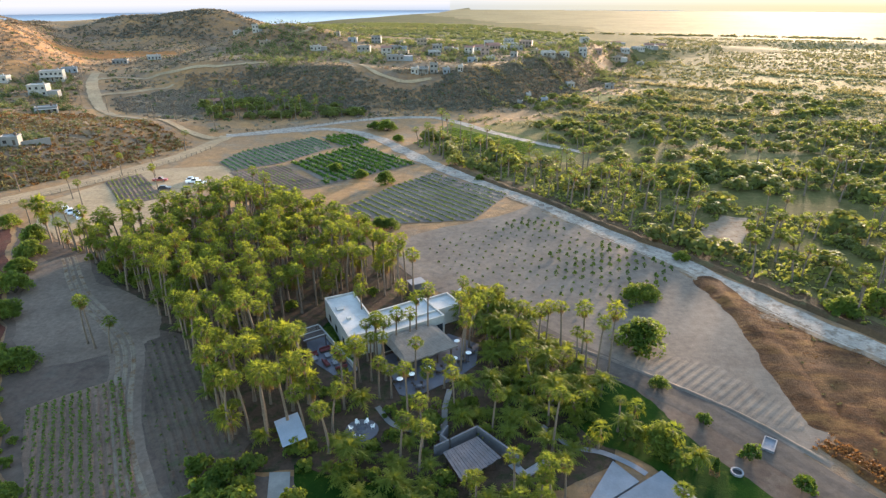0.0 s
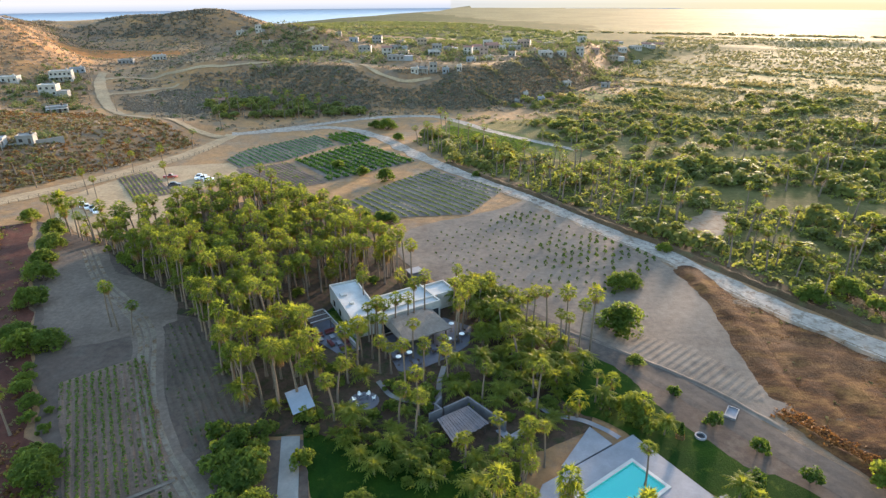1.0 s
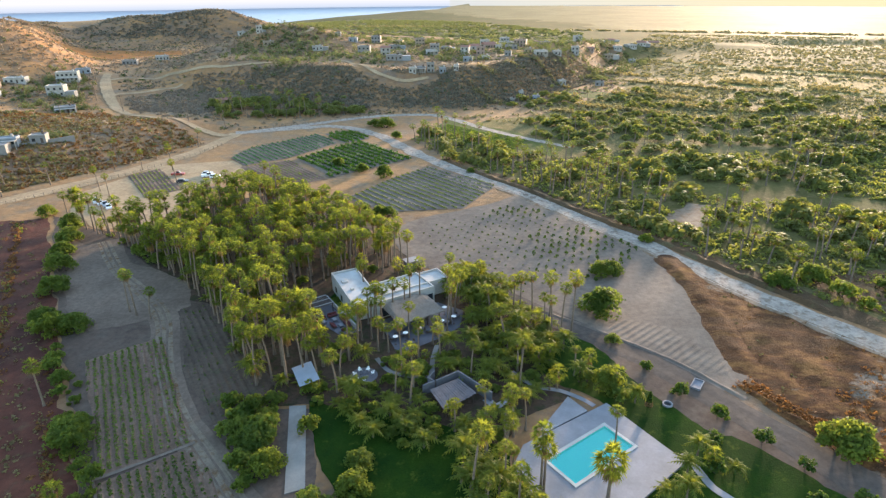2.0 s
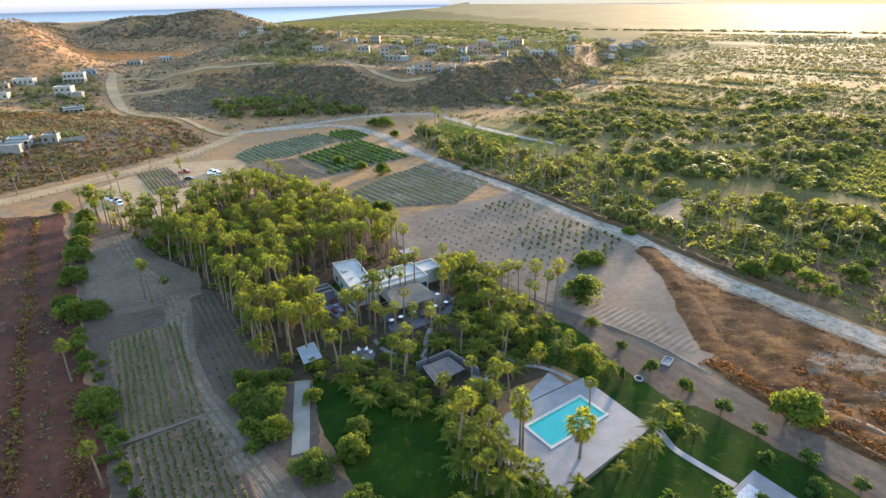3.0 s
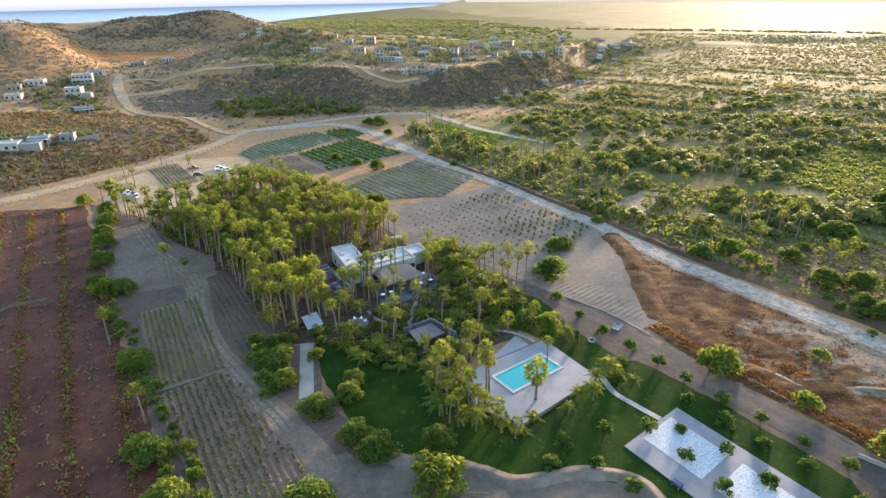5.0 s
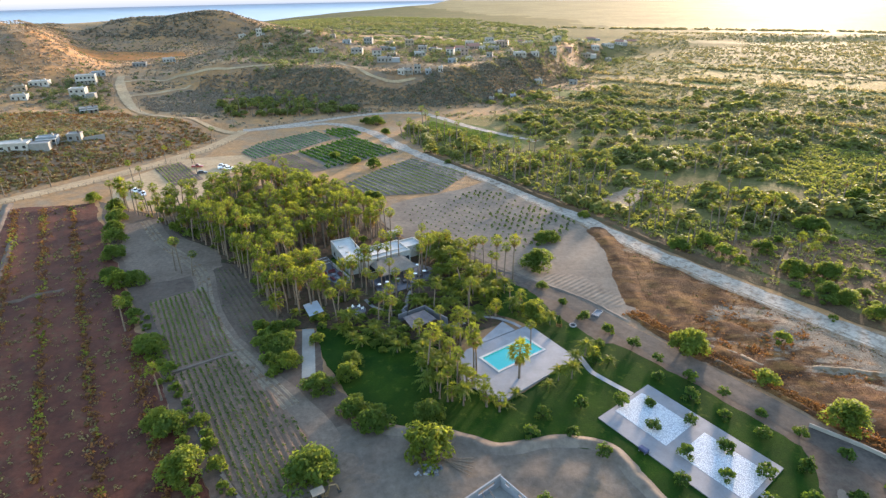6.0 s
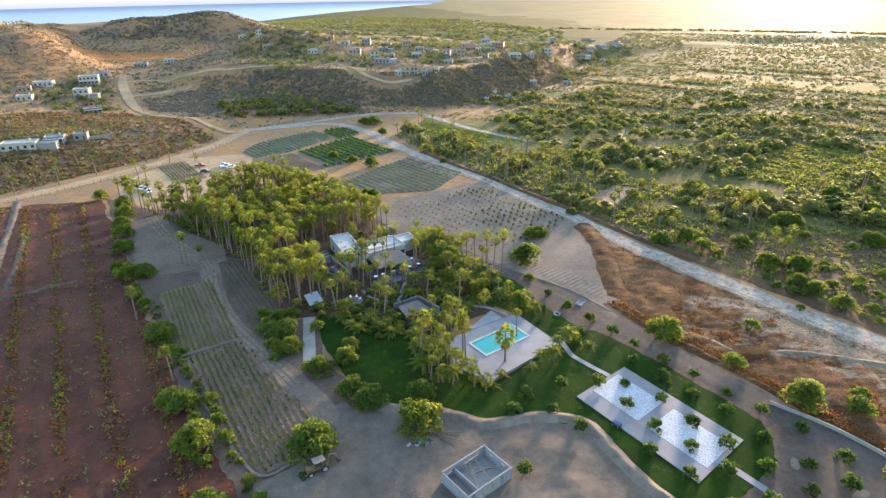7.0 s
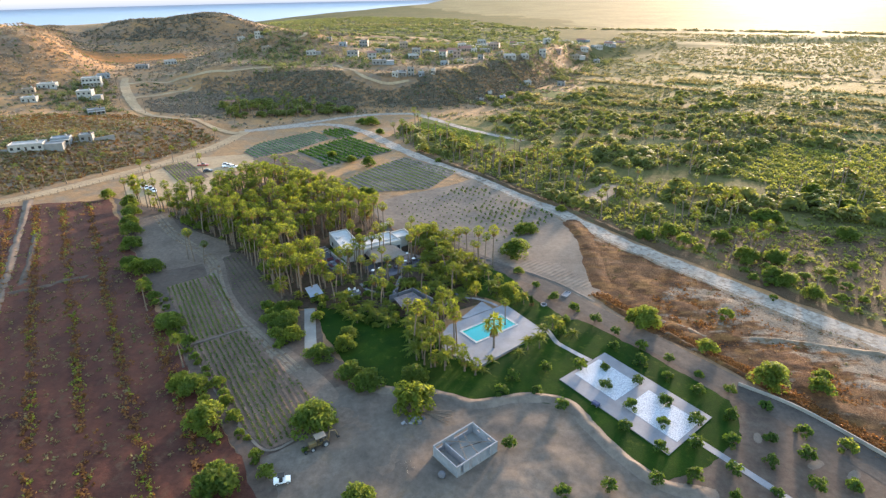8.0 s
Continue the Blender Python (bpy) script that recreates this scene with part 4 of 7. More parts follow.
# single fan palms
for x, y, h in ((29.3, 55.2, 6.8), (15.6, 43.8, 13.2), (16.2, 44.6, 11.0), (5.6, 42.9, 13.0), (-71.9, 63.3, 9.0), (17.4, 95.9, 10.8), (22.3, 90.5, 8.6), (25.6, 88.5, 12.0), (28.2, 89.9, 13.0), (23.8, 93, 11.5), (-71.5, 95.3, 11.0), (-67.4, 93.8, 7.0), (-74, 97, 10.5), (-50.2, 36.8, 8.6), (-47.9, 92.4, 13.5), (-53.1, 95.4, 11.5), (-42.9, 80.3, 14.0), (12, 40, 9.5), (13.5, 37, 7), (10, 36.5, 8), (7.8, 40, 7), (10.5, 44.5, 9), (8, 49, 8.5), (11, 52.5, 8), (12.8, 57, 9.5), (15, 58.5, 8.5), (3, 58, 6), (26, 74, 6), (-133, 186, 9), (-126, 180, 8), (-108, 196, 9), (-118, 214, 10), (-131, 214, 8)):
    k = rng.randrange(6)
    s = h / (9.5, 11.0, 12.5, 10.2, 13.5, 11.8)[k]
    plant(PALMS[k], x, y, max(0.8, min(1.05, s)), s / max(0.8, min(1.05, s)), "single fan palms")
plant(SHORT[1], 25.5, 43.9, 1.3, 1.3, "single fan palms", "stout fan palm with a shaggy skirt in the pool deck")
for x, y, k in ((17.5, 38.5, 0), (19.5, 36.5, 2), (22, 34.5, 2), (15, 40, 0), (24.3, 38.4, 2), (18, 35, 0), (20.5, 33.5, 0), (38.5, 48.5, 1), (41.5, 52.5, 1), (34, 43.5, 1), (37, 44.2, 1), (31.5, 41.5, 2), (43, 50.5, 0), (35.5, 66, 1), (33, 70, 0), (26.5, 72, 1), (22, 70, 0), (29, 76, 0), (46.5, 50, 2)):
    plant(FEATHERS[k] if k != 0 else SHORT[0], x, y, rng.uniform(0.68, 0.88) if k else rng.uniform(0.85, 1.1), 1.15, "short palms round the pool")
# hedge line between the red field and the vegetable plots
for k in range(26):
    u = k / 25
    x, y = -80 + 58 * u + rng.uniform(-1.2, 1.2), 82 - 72 * u + rng.uniform(-1.2, 1.2)
    plant(rng.choice(BUSHES), x - 1.5, y - 1.5, rng.uniform(0.45, 0.95), rng.uniform(0.9, 1.3), "hedge line of the red field")
# broadleaf trees
for x, y, s in ((-13.6, 15.9, 1.4), (-9.0, 33.2, 0.9), (-4.4, 29.2, 1.05), (6.6, 22.2, 1.25), (6.5, 31.4, 0.95), (-18.0, 40.5, 0.9), (-1.5, -3.5, 0.9), (-36.6, 16.5, 1.1), (-59.9, 53, 0.8), (-43.8, 27.5, 0.95), (-28, 0, 1.15), (-86.4, 87.5, 1.0), (-82, 88.5, 0.9), (-26.5, 48.5, 0.85), (-29.7, 54, 1.0), (-62.1, 55.5, 0.9), (-97.8, 106.1, 0.95), (-91, 92, 0.95), (-47, 29, 0.8), (36.5, 98.4, 1.3), (31.6, 70.4, 0.8), (36.1, 85.5, 0.45), (40.9, 117.5, 0.95), (43.5, 118.5, 0.8), (66.2, 54.5, 1.15), (87.0, 29.5, 1.05)):
    plant(rng.choice(TREES), x, y, s, rng.uniform(0.75, 0.95), "broadleaf trees of the farm", z=hz(x, y) - 0.7 * s)
for x, y, s in ((-12, 44.5, 0.75), (-104, 118, 1.0), (-110, 128, 1.0), (-114, 138, 0.95), (-120, 148, 0.9), (-136, 160, 0.8), (-30, -10, 1.0), (-27, 205, 0.9), (-23, 161, 0.8), (-29, 163, 0.7), (-20, 160, 0.75), (-37, 212, 0.8), (-49, 222, 0.7), (-37, 296, 1.3), (-44, 300, 1.0), (-29, 272, 0.8), (59, 140, 0.6), (112, 95, 1.0), (120, 92, 1.05), (-88, 130, 0.8), (-80, 124, 0.8), (8, 211, 0.45), (-33, 62, 0.7), (-12, 50, 0.6)):
    plant(rng.choice(TREES), x, y, s, rng.uniform(0.75, 0.95), "broadleaf trees of the farm", z=hz(x, y) - 0.7 * s)
for x, y, s in ((92.1, 9.5, 1.1), (99.8, 31.3, 0.9), (-65.5, 58, 0.7), (28, 72, 1.2), (33, 67, 1.1), (20.4, 79.5, 1.1), (-6.9, 60, 0.8), (-15.8, 63, 0.9), (-22, 58, 0.9), (-24, 68, 0.9), (-53, 42, 0.5), (-56, 49, 0.6), (-69, 69, 0.5), (-33, 57, 1.1), (-29, 45, 0.8), (89.5, 58.5, 1.25), (107.3, 68.3, 0.7), (78.1, 42.8, 1.15), (97.0, 27.2, 1.2), (-40, 24, 0.8), (-33, 12, 0.9), (-20, 3, 0.8), (-23, 6, 0.5), (-14, 9, 0.45)):
    plant(rng.choice(BUSHES), x, y, s, 1.0, "bushes of the farm")
for x, y in ((53.7, 56.2), (57.5, 50.6), (62.2, 43.7), (67.6, 38.6), (60.3, 37.5), (72.2, 32.6), (55.5, 43.9), (51.3, 35.7), (57.4, 30.2), (64.8, 32.0), (49.7, 28.5), (69.7, 26.3), (53.5, 21.8), (61.4, 23.3), (76.8, 26.7), (73.6, 18.4), (82.0, 21.2), (65.6, 17.0), (58.7, 16.5), (50.6, 15.2), (55.8, 9.5), (63.0, 10.2), (70.4, 11.2), (78.4, 11.9)):
    plant(rng.choice(ORCHARD), x, y, rng.uniform(0.85, 1.15), rng.uniform(0.9, 1.1), "orchard trees by the lawn")
for x, y in ((85.9, 13.5), (75.6, 5.8), (82.9, 6.8), (67.4, 3.6), (52.5, 1.3), (59.6, 2.1), (43.5, -0.2), (73.0, -1.5), (80.5, -0.2), (87.2, -0.1), (65.2, -2.5), (29.2, 32.1), (26.1, 26.8), (33.9, 26.8), (37.2, 34.5), (38.8, 21.6), (26.4, 10.1), (45.3, 35.8), (34.8, -1.6), (40.4, 76.2), (49.2, 62.8), (45.5, 55.7), (43.3, 49.6), (44.5, 68.6), (94, -3), (76, -9), (87, -9), (66, -10), (97, -14), (56, -9)):
    plant(rng.choice(ORCHARD), x, y, rng.uniform(0.85, 1.15), rng.uniform(0.9, 1.1), "orchard trees by the lawn")
# trees, bushes and palms on the open ground across the road
for x, y, s in ((84.3, 112.4, 1.0), (93.7, 114.7, 1.05), (109.9, 109.9, 0.9), (133.6, 128.7, 1.2), (136.8, 127.0, 1.0), (165.5, 153.5, 1.2), (169.4, 148.9, 1.0), (171.9, 139.0, 1.15), (116.2, 77.5, 0.85), (119.0, 69.0, 0.8), (113.7, 81.9, 0.8), (154.6, 110.9, 1.1)):
    plant(rng.choice(TREES), x, y, s, rng.uniform(0.7, 0.9), "trees across the road", z=hz(x, y) - 0.7 * s)
for x, y, s in ((96.4, 106.8, 1.2), (98.7, 101.2, 1.0), (145.8, 107.4, 0.8), (135.3, 116.8, 0.7), (110.0, 91.1, 0.7), (132.7, 83.6, 0.8), (129.3, 94.8, 0.6), (117.9, 116.9, 0.8), (141.6, 87.2, 0.9)):
    plant(rng.choice(BUSHES), x, y, s * 1.3, 0.9, "bushes across the road")
for x, y, h in ((101.4, 112.3, 9), (114.1, 126.2, 8.5), (121.0, 133.8, 9), (123.7, 133.8, 10), (125.5, 132.6, 8), (114.3, 99.0, 10), (116.3, 94.9, 9), (84.9, 130.3, 8), (111.3, 147.7, 8)):
    plant(PALMS[0], x, y, 1.0, h / 9.5, "palms across the road")
# valley woods east of the road
BELT = [(-22, 268), (-2, 232), (22, 200), (44, 172), (64, 143), (84, 112), (104, 84), (140, 44), (178, 6), (300, -10), (330, 120), (270, 230), (170, 250), (112, 236), (62, 232), (40, 228), (14, 262), (-8, 290)]
LAWNS = [(67, 149), (71, 161), (84, 174), (92, 171), (83, 155), (74, 146)], [(112, 150), (150, 128), (152, 134), (116, 160)], [(86, 150), (104, 132), (112, 138), (96, 158)], [(80, 190), (150, 160), (160, 172), (90, 205)]
GLADE = [(92, 118), (94, 102), (112, 78), (140, 46), (180, 6), (300, -10), (326, 118)]
far_palms, far_trees, near_trees = [], [], 0
for x, y in sorted(scatter(BELT, 5.2, 7, LAWNS), key=lambda q: q[1]):
    roadside = (x - 15) * 0.83 + (y - 225) * 0.56 < 34 and y > 95
    open_ = noise.noise((x * 0.022, y * 0.022, 6.0))
    k = rng.random()
    if open_ < 0.02 and not roadside:
        continue
    glade = x > 92 and y < 118
    if glade and open_ < 0.09:
        continue
    if k < (0.62 if roadside else 0.14):
        far_palms.append((rng.choice(PALMS if y < 150 else FARPALMS), spot(x, y, rng.uniform(0.95, 1.25), rng.uniform(0.65, 0.9))))
    elif k < 0.95:
        if near_trees < 120:
            near_trees += 1
            plant(rng.choice(BUSHES) if glade else rng.choice(WILD), x, y, rng.uniform(0.7, 1.5) if glade else rng.uniform(0.5, 1.3), rng.uniform(0.6, 0.9), "valley woods")
        else:
            far_trees.append((rng.choice(FARWILD if y > 112 else WILD), spot(x, y, rng.uniform(0.5, 1.35), rng.uniform(0.6, 0.9))))
for x, y in scatter([(8, 330), (50, 300), (60, 256), (110, 262), (150, 270), (300, 240), (360, 150), (480, 150), (420, 300), (300, 360), (140, 430), (60, 400)], 6.5, 8):
    k = rng.random()
    if noise.noise((x * 0.016 + y * 0.012, y * 0.03 - x * 0.012, 2.0)) > 0.06:
        (far_trees if k < 0.85 else far_palms).append((rng.choice(FARWILD if k < 0.85 else FARPALMS), spot(x, y, rng.uniform(0.6, 1.15), rng.uniform(0.55, 0.8))))
for x, y in scatter([(38, 266), (64, 236), (112, 242), (170, 256), (240, 240), (220, 290), (150, 296), (92, 312), (50, 306)], 6.0, 18):
    k = rng.random()
    if k < 0.72:
        (far_trees if k < 0.5 else far_palms).append((rng.choice(FARWILD if k < 0.5 else FARPALMS), spot(x, y, rng.uniform(0.6, 1.2), rng.uniform(0.55, 0.85))))
for x, y in scatter([(-132, 312), (-96, 322), (-62, 334), (-54, 342), (-84, 356), (-126, 366), (-150, 352), (-146, 330)], 4.6, 9):
    k = rng.random()
    (far_trees if k < 0.5 else far_palms).append((rng.choice(WILD if k < 0.5 else FARPALMS), spot(x, y, rng.uniform(0.7, 1.2), rng.uniform(0.6, 0.9))))
for x, y in scatter([(-215, 120), (-165, 175), (-122, 250), (-124, 258), (-150, 232), (-190, 180), (-225, 140)], 10.0, 10):
    far_palms.append((rng.choice(FARPALMS), spot(x, y, rng.uniform(0.8, 1.0), rng.uniform(0.65, 0.9))))
bake("valley_palms", far_palms, "fan palms scattered through the valley woods", "palms")
bake("valley_trees", far_trees, "wild green trees of the far valley", "woods")

SAP = [(-8, 142), (-7, 151), (24, 171), (55, 137), (52, 126), (40, 112), (16, 106), (4, 118)]
ca, sa = math.cos(radians(-50)), math.sin(radians(-50))
for i in range(-40, 40):
    for j in range(-40, 40):
        x, y = 22 + i * 2.7 * ca - j * 3.6 * sa + rng.uniform(-0.2, 0.2), 138 + i * 2.7 * sa + j * 3.6 * ca + rng.uniform(-0.2, 0.2)
        if inside(x, y, SAP) and rng.random() < 0.93:
            dense = 0.7 * noise.noise((x * 0.05, y * 0.05, 4.0)) + 0.016 * (x - 24) + 0.008 * (y - 132)
            plant(SAPLINGS[1 if dense > 0 else 0], x, y, rng.uniform(0.75, 1.2) * (1.25 if dense > 0.15 else 0.9 if dense > 0 else 0.7), rng.uniform(0.9, 1.4), "young orchard shrubs", z=0.05)


def spray_stuff(name, places, size, tall, leaves, leaf_size, material, label, category, seed, up=0.0, ruffle=0.5):
    """Plants too many to count, as one mesh of leaf sprays."""
    r = np.random.default_rng(seed)
    p = np.array(places, float)
    k = len(p)
    s = size * r.uniform(0.5, 1.3, k)
    z = hill_z(p[:, 0], p[:, 1])
    d = r.normal(size=(k, leaves, 3))
    d /= np.linalg.norm(d, axis=2, keepdims=True)
    d[:, :, 2] = np.abs(d[:, :, 2])
    q = d * (s[:, None, None] * r.uniform(0.4, 1.05, (k, leaves, 1))) * np.array([1, 1, tall])
    q[:, :, 0] += p[:, None, 0]
    q[:, :, 1] += p[:, None, 1]
    q[:, :, 2] += z[:, None]
    nn = d + r.normal(scale=ruffle, size=d.shape) + up * LEAF_LEAN
    v, f = leaf_quads(r, q.reshape(-1, 3), nn.reshape(-1, 3), leaf_size)
    return tagged(new(name, np_mesh(name, v, f, material)), label, category, kind="stuff")


KEPT_CLEAR = {(int(p.x // 4) + i, int(p.y // 4) + j) for road in (HILL_ROAD, UPPER_ROAD, LOWER_TERRACE) for p in curve_pts(road, 2.0) for i in (-1, 0, 1) for j in (-1, 0, 1)}


def random_places(poly, count, seed, avoid=()):
    """Places in poly by chance, thicker in some patches than in others, and none on the hill roads."""
    r = random.Random(seed)
    xs, ys = [p[0] for p in poly], [p[1] for p in poly]
    out = []
    while len(out) < count:
        x, y = r.uniform(min(xs), max(xs)), r.uniform(min(ys), max(ys))
        if inside(x, y, poly) and noise.noise((x * 0.018, y * 0.018, seed)) > r.uniform(-0.6, 0.25) and (int(x // 4), int(y // 4)) not in KEPT_CLEAR and not any(inside(x, y, a) for a in avoid):
            out.append((x, y))
    return out


HILLS = [(-230, 130), (-180, 162), (-128, 240), (-124, 262), (-120, 286), (-86, 306), (-50, 331), (-4, 338), (40, 352), (120, 430), (180, 640), (-100, 760), (-520, 760), (-560, 420), (-420, 200)]
spray_stuff("hill_scrub", random_places(HILLS, 20000, 21), 1.5, 0.55, 4, 1.05, M_SCRUB, "grey-brown dry scrub on the hills", "scrub", 1)
spray_stuff("hill_green", random_places(HILLS, 1500, 22), 2.0, 0.9, 20, 0.7, M_HILLTREE, "scattered green bushes on the hills", "bushes", 2)
SLOPE = [(-232, 128), (-182, 166), (-140, 226), (-126, 262), (-150, 286), (-205, 316), (-262, 290), (-300, 200)]
spray_stuff("slope_bushes", random_places(SLOPE, 3600, 51), 1.45, 0.6, 11, 0.7, M_SLOPE, "olive and golden bushes on the hillside", "bushes", 51)
spray_stuff("slope_scrub", random_places(SLOPE, 3400, 54), 1.2, 0.5, 6, 0.75, M_RUST, "dense rust-brown scrub on the hillside above the road", "scrub", 54)
spray_stuff("face_scrub", random_places([(-150, 360), (-80, 350), (0, 348), (45, 378), (80, 420), (140, 505), (120, 530), (60, 470), (20, 405), (-60, 392), (-150, 425)], 5600, 52), 1.9, 0.6, 9, 0.8, M_SCRUB, "dense grey-brown scrub on the steep hillside", "scrub", 52)
spray_stuff("terrace_scrub", random_places([(-232, 372), (-200, 330), (-150, 318), (-130, 350), (-150, 420), (-205, 426)], 2400, 61), 1.5, 0.55, 8, 0.75, M_SCRUB, "dense grey-brown scrub on the hillside terraces", "scrub", 61)
spray_stuff("dark_hill_scrub", random_places([(-640, 760), (-180, 760), (-120, 860), (-300, 940), (-700, 930)], 5200, 23), 3.2, 0.55, 7, 1.6, M_SCRUB, "dry scrub on the far dark hill", "scrub", 3)
spray_stuff("town_trees", random_places([(-130, 400), (120, 470), (220, 640), (100, 760), (-200, 700), (-200, 470)], 2300, 24), 2.9, 1.5, 18, 1.05, M_HILLTREE, "green trees among the houses of the village", "trees", 4, 1.6, 0.3)
spray_stuff("valley_scrub", random_places([(60, 340), (200, 230), (420, 120), (800, 300), (900, 800), (300, 950), (150, 560)], 11000, 25), 2.3, 0.55, 7, 1.25, M_FARLEAF, "far green scrub of the valley", "scrub", 5, 1.0, 0.35)
spray_stuff("far_woods", random_places([(-140, 800), (160, 700), (200, 1000), (60, 1500), (-300, 2000), (-560, 1900), (-420, 1000)], 2400, 26), 6.0, 0.4, 14, 2.4, M_HILLTREE, "far green plain of scrub and fields", "woods", 6, 1.6, 0.3)
spray_stuff("plain_scrub", random_places([(-150, 1300), (300, 1050), (700, 900), (1100, 450), (1180, 700), (850, 900), (100, 1150), (-350, 1300)], 900, 41), 6.0, 0.45, 18, 2.4, M_FARLEAF, "scattered green scrub on the far plain", "scrub", 13, 1.0, 0.35)
spray_stuff("valley_undergrowth", random_places(BELT, 4200, 27, [*LAWNS, GLADE]), 1.8, 0.7, 9, 0.8, M_WILD, "green undergrowth of the valley woods", "undergrowth", 7)
spray_stuff("meadow_brush", random_places([(-4, 322), (40, 300), (90, 282), (150, 262), (230, 240), (330, 140), (430, 160), (380, 320), (240, 420), (150, 430), (80, 372), (30, 340)], 3000, 56), 1.7, 0.7, 12, 0.75, M_FARLEAF, "olive brush and bushes on the valley meadows", "brush", 56, 0.9, 0.4)
YARDS = [(-300, 330), (-262, 318), (-222, 308), (-212, 330), (-236, 372), (-256, 410), (-300, 420)]
spray_stuff("yard_trees", random_places(YARDS, 130, 57), 2.6, 1.2, 60, 0.7, M_HILLTREE, "green trees and shrubs round the hillside houses", "trees", 57, 0.0, 0.5)
spray_stuff("compound_trees", random_places([(-215, 205), (-190, 226), (-170, 240), (-196, 250), (-230, 232)], 30, 58), 2.4, 1.1, 60, 0.7, M_HILLTREE, "green trees behind the hillside compound", "trees", 58, 0.0, 0.5)
spray_stuff("long_hill_scrub", random_places([(-330, 330), (-300, 380), (-318, 450), (-380, 560), (-560, 640), (-640, 420), (-460, 330)], 5200, 59), 1.7, 0.5, 6, 1.0, M_SCRUB, "grey-brown scrub on the long western hill", "scrub", 59)
spray_stuff("glade_brush", random_places(GLADE, 2200, 55, LAWNS), 0.9, 0.6, 9, 0.4, M_SLOPE, "low olive brush on open ground east of the road", "brush", 55)
spray_stuff("glade_weeds", random_places(GLADE, 3200, 62, LAWNS), 1.1, 0.7, 9, 0.5, M_WILD, "green weeds on open ground east of the road", "weeds", 62)
spray_stuff("dry_tufts", random_places([(60, 128), (62, 75), (66, 54), (88, 26), (112, -30), (160, -30), (124, 40), (96, 76), (76, 104)], 8500, 28), 0.4, 0.35, 4, 0.19, M_RUST, "rust-brown dry grass tufts", "dry grass", 8)
spray_stuff("dry_scrub", random_places([(62, 120), (64, 70), (70, 54), (90, 28), (112, -30), (160, -30), (124, 38), (96, 72), (74, 102)], 260, 30), 0.8, 0.4, 10, 0.35, M_SLOPE, "low grey-brown scrub among dry grass", "scrub", 10)
golden = []
for x, y in random_places([(70, 66), (84, 78), (96, 66), (104, 52), (96, 40), (86, 40), (76, 54)], 55, 63) + random_places([(96, 36), (110, 40), (122, 30), (112, 6), (100, 16)], 30, 64):
    golden += [(x + rng.gauss(0, 1.3), y + rng.gauss(0, 1.3)) for _ in range(9)]
spray_stuff("golden_grass", golden, 0.6, 0.9, 9, 0.3, M_RUST, "golden-orange tall dry grass in clumps", "dry grass", 63)
verge = []
for p in curve_pts([(57, 71), (62, 63), (70, 52.5), (80, 38.5), (88, 27), (96, 14), (104, 0)], 0.5):
    verge += [(p.x + rng.gauss(1.2, 1.0), p.y + rng.gauss(0.8, 0.8)) for _ in range(10)]
spray_stuff("verge_grass", verge, 0.55, 0.8, 8, 0.3, M_RUST, "rust-orange dry grass along the driveway bank", "dry grass", 60)
RED = [(-180, 145), (-137, 155), (-92, 93), (-54, 40), (-32, 8), (-14, -50), (-130, -50), (-190, 60)]
rusty, greens = [], []
for k in range(-16, 17):
    for i in range(-300, 301):
        t = i * 0.57 + rng.uniform(-0.4, 0.4)
        o = k * 9.4 + 4.3 + rng.gauss(0, 0.9)
        x, y = -90 + t * 0.545 + o * 0.839, 50 - t * 0.839 + o * 0.545
        if inside(x, y, RED):
            q = noise.noise((x * 0.06, y * 0.06, 8.0)) + rng.uniform(-0.5, 0.5)
            if q > 0.35:
                greens.append((x, y))
            elif q > -0.32:
                rusty.append((x, y))
spray_stuff("red_field_weeds", rusty, 1.0, 0.9, 14, 0.40, M_RUST, "rusty dry weeds in old rows on the red field", "weeds", 9)
spray_stuff("red_field_shrubs", greens, 0.95, 1.1, 12, 0.36, M_TREE, "green shrubs in old rows on the red field", "shrubs", 11)
spray_stuff("red_field_brush", random_places(RED, 2600, 53), 0.9, 0.6, 8, 0.42, M_SLOPE, "low brown brush scattered over the red field", "brush", 53)
hedge_line = []
for fx, fy, fw, fl, fm in FAR:
    ca, sa = math.cos(radians(-36)), math.sin(radians(-36))
    for v in (-fw / 2, fw / 2):
        for i in range(int(fl / 2.2)):
            u = -fl / 2 + i * 2.2 + rng.uniform(-1, 1)
            x, y = fx + u * ca - v * sa, fy + u * sa + v * ca + rng.uniform(-1.5, 1.5)
            if noise.noise((x * 0.03, y * 0.03, 3.0)) > 0.08:
                hedge_line.append((x, y))
spray_stuff("valley_hedges", hedge_line, 3.2, 1.0, 24, 1.0, M_FARLEAF, "green hedges and thickets between the far fields", "hedges", 12, 1.0, 0.35)


# ---- fields ----
def clip_line(poly, px, py, dx, dy):
    ts = []
    n = len(poly)
    for i in range(n):
        (x1, y1), (x2, y2) = poly[i], poly[(i + 1) % n]
        ex, ey = x2 - x1, y2 - y1
        den = dx * ey - dy * ex
        if abs(den) > 1e-9:
            t = ((x1 - px) * ey - (y1 - py) * ex) / den
            u = ((x1 - px) * dy - (y1 - py) * dx) / den
            if 0 <= u < 1:
                ts.append(t)
    ts.sort()
    return list(zip(ts[::2], ts[1::2]))


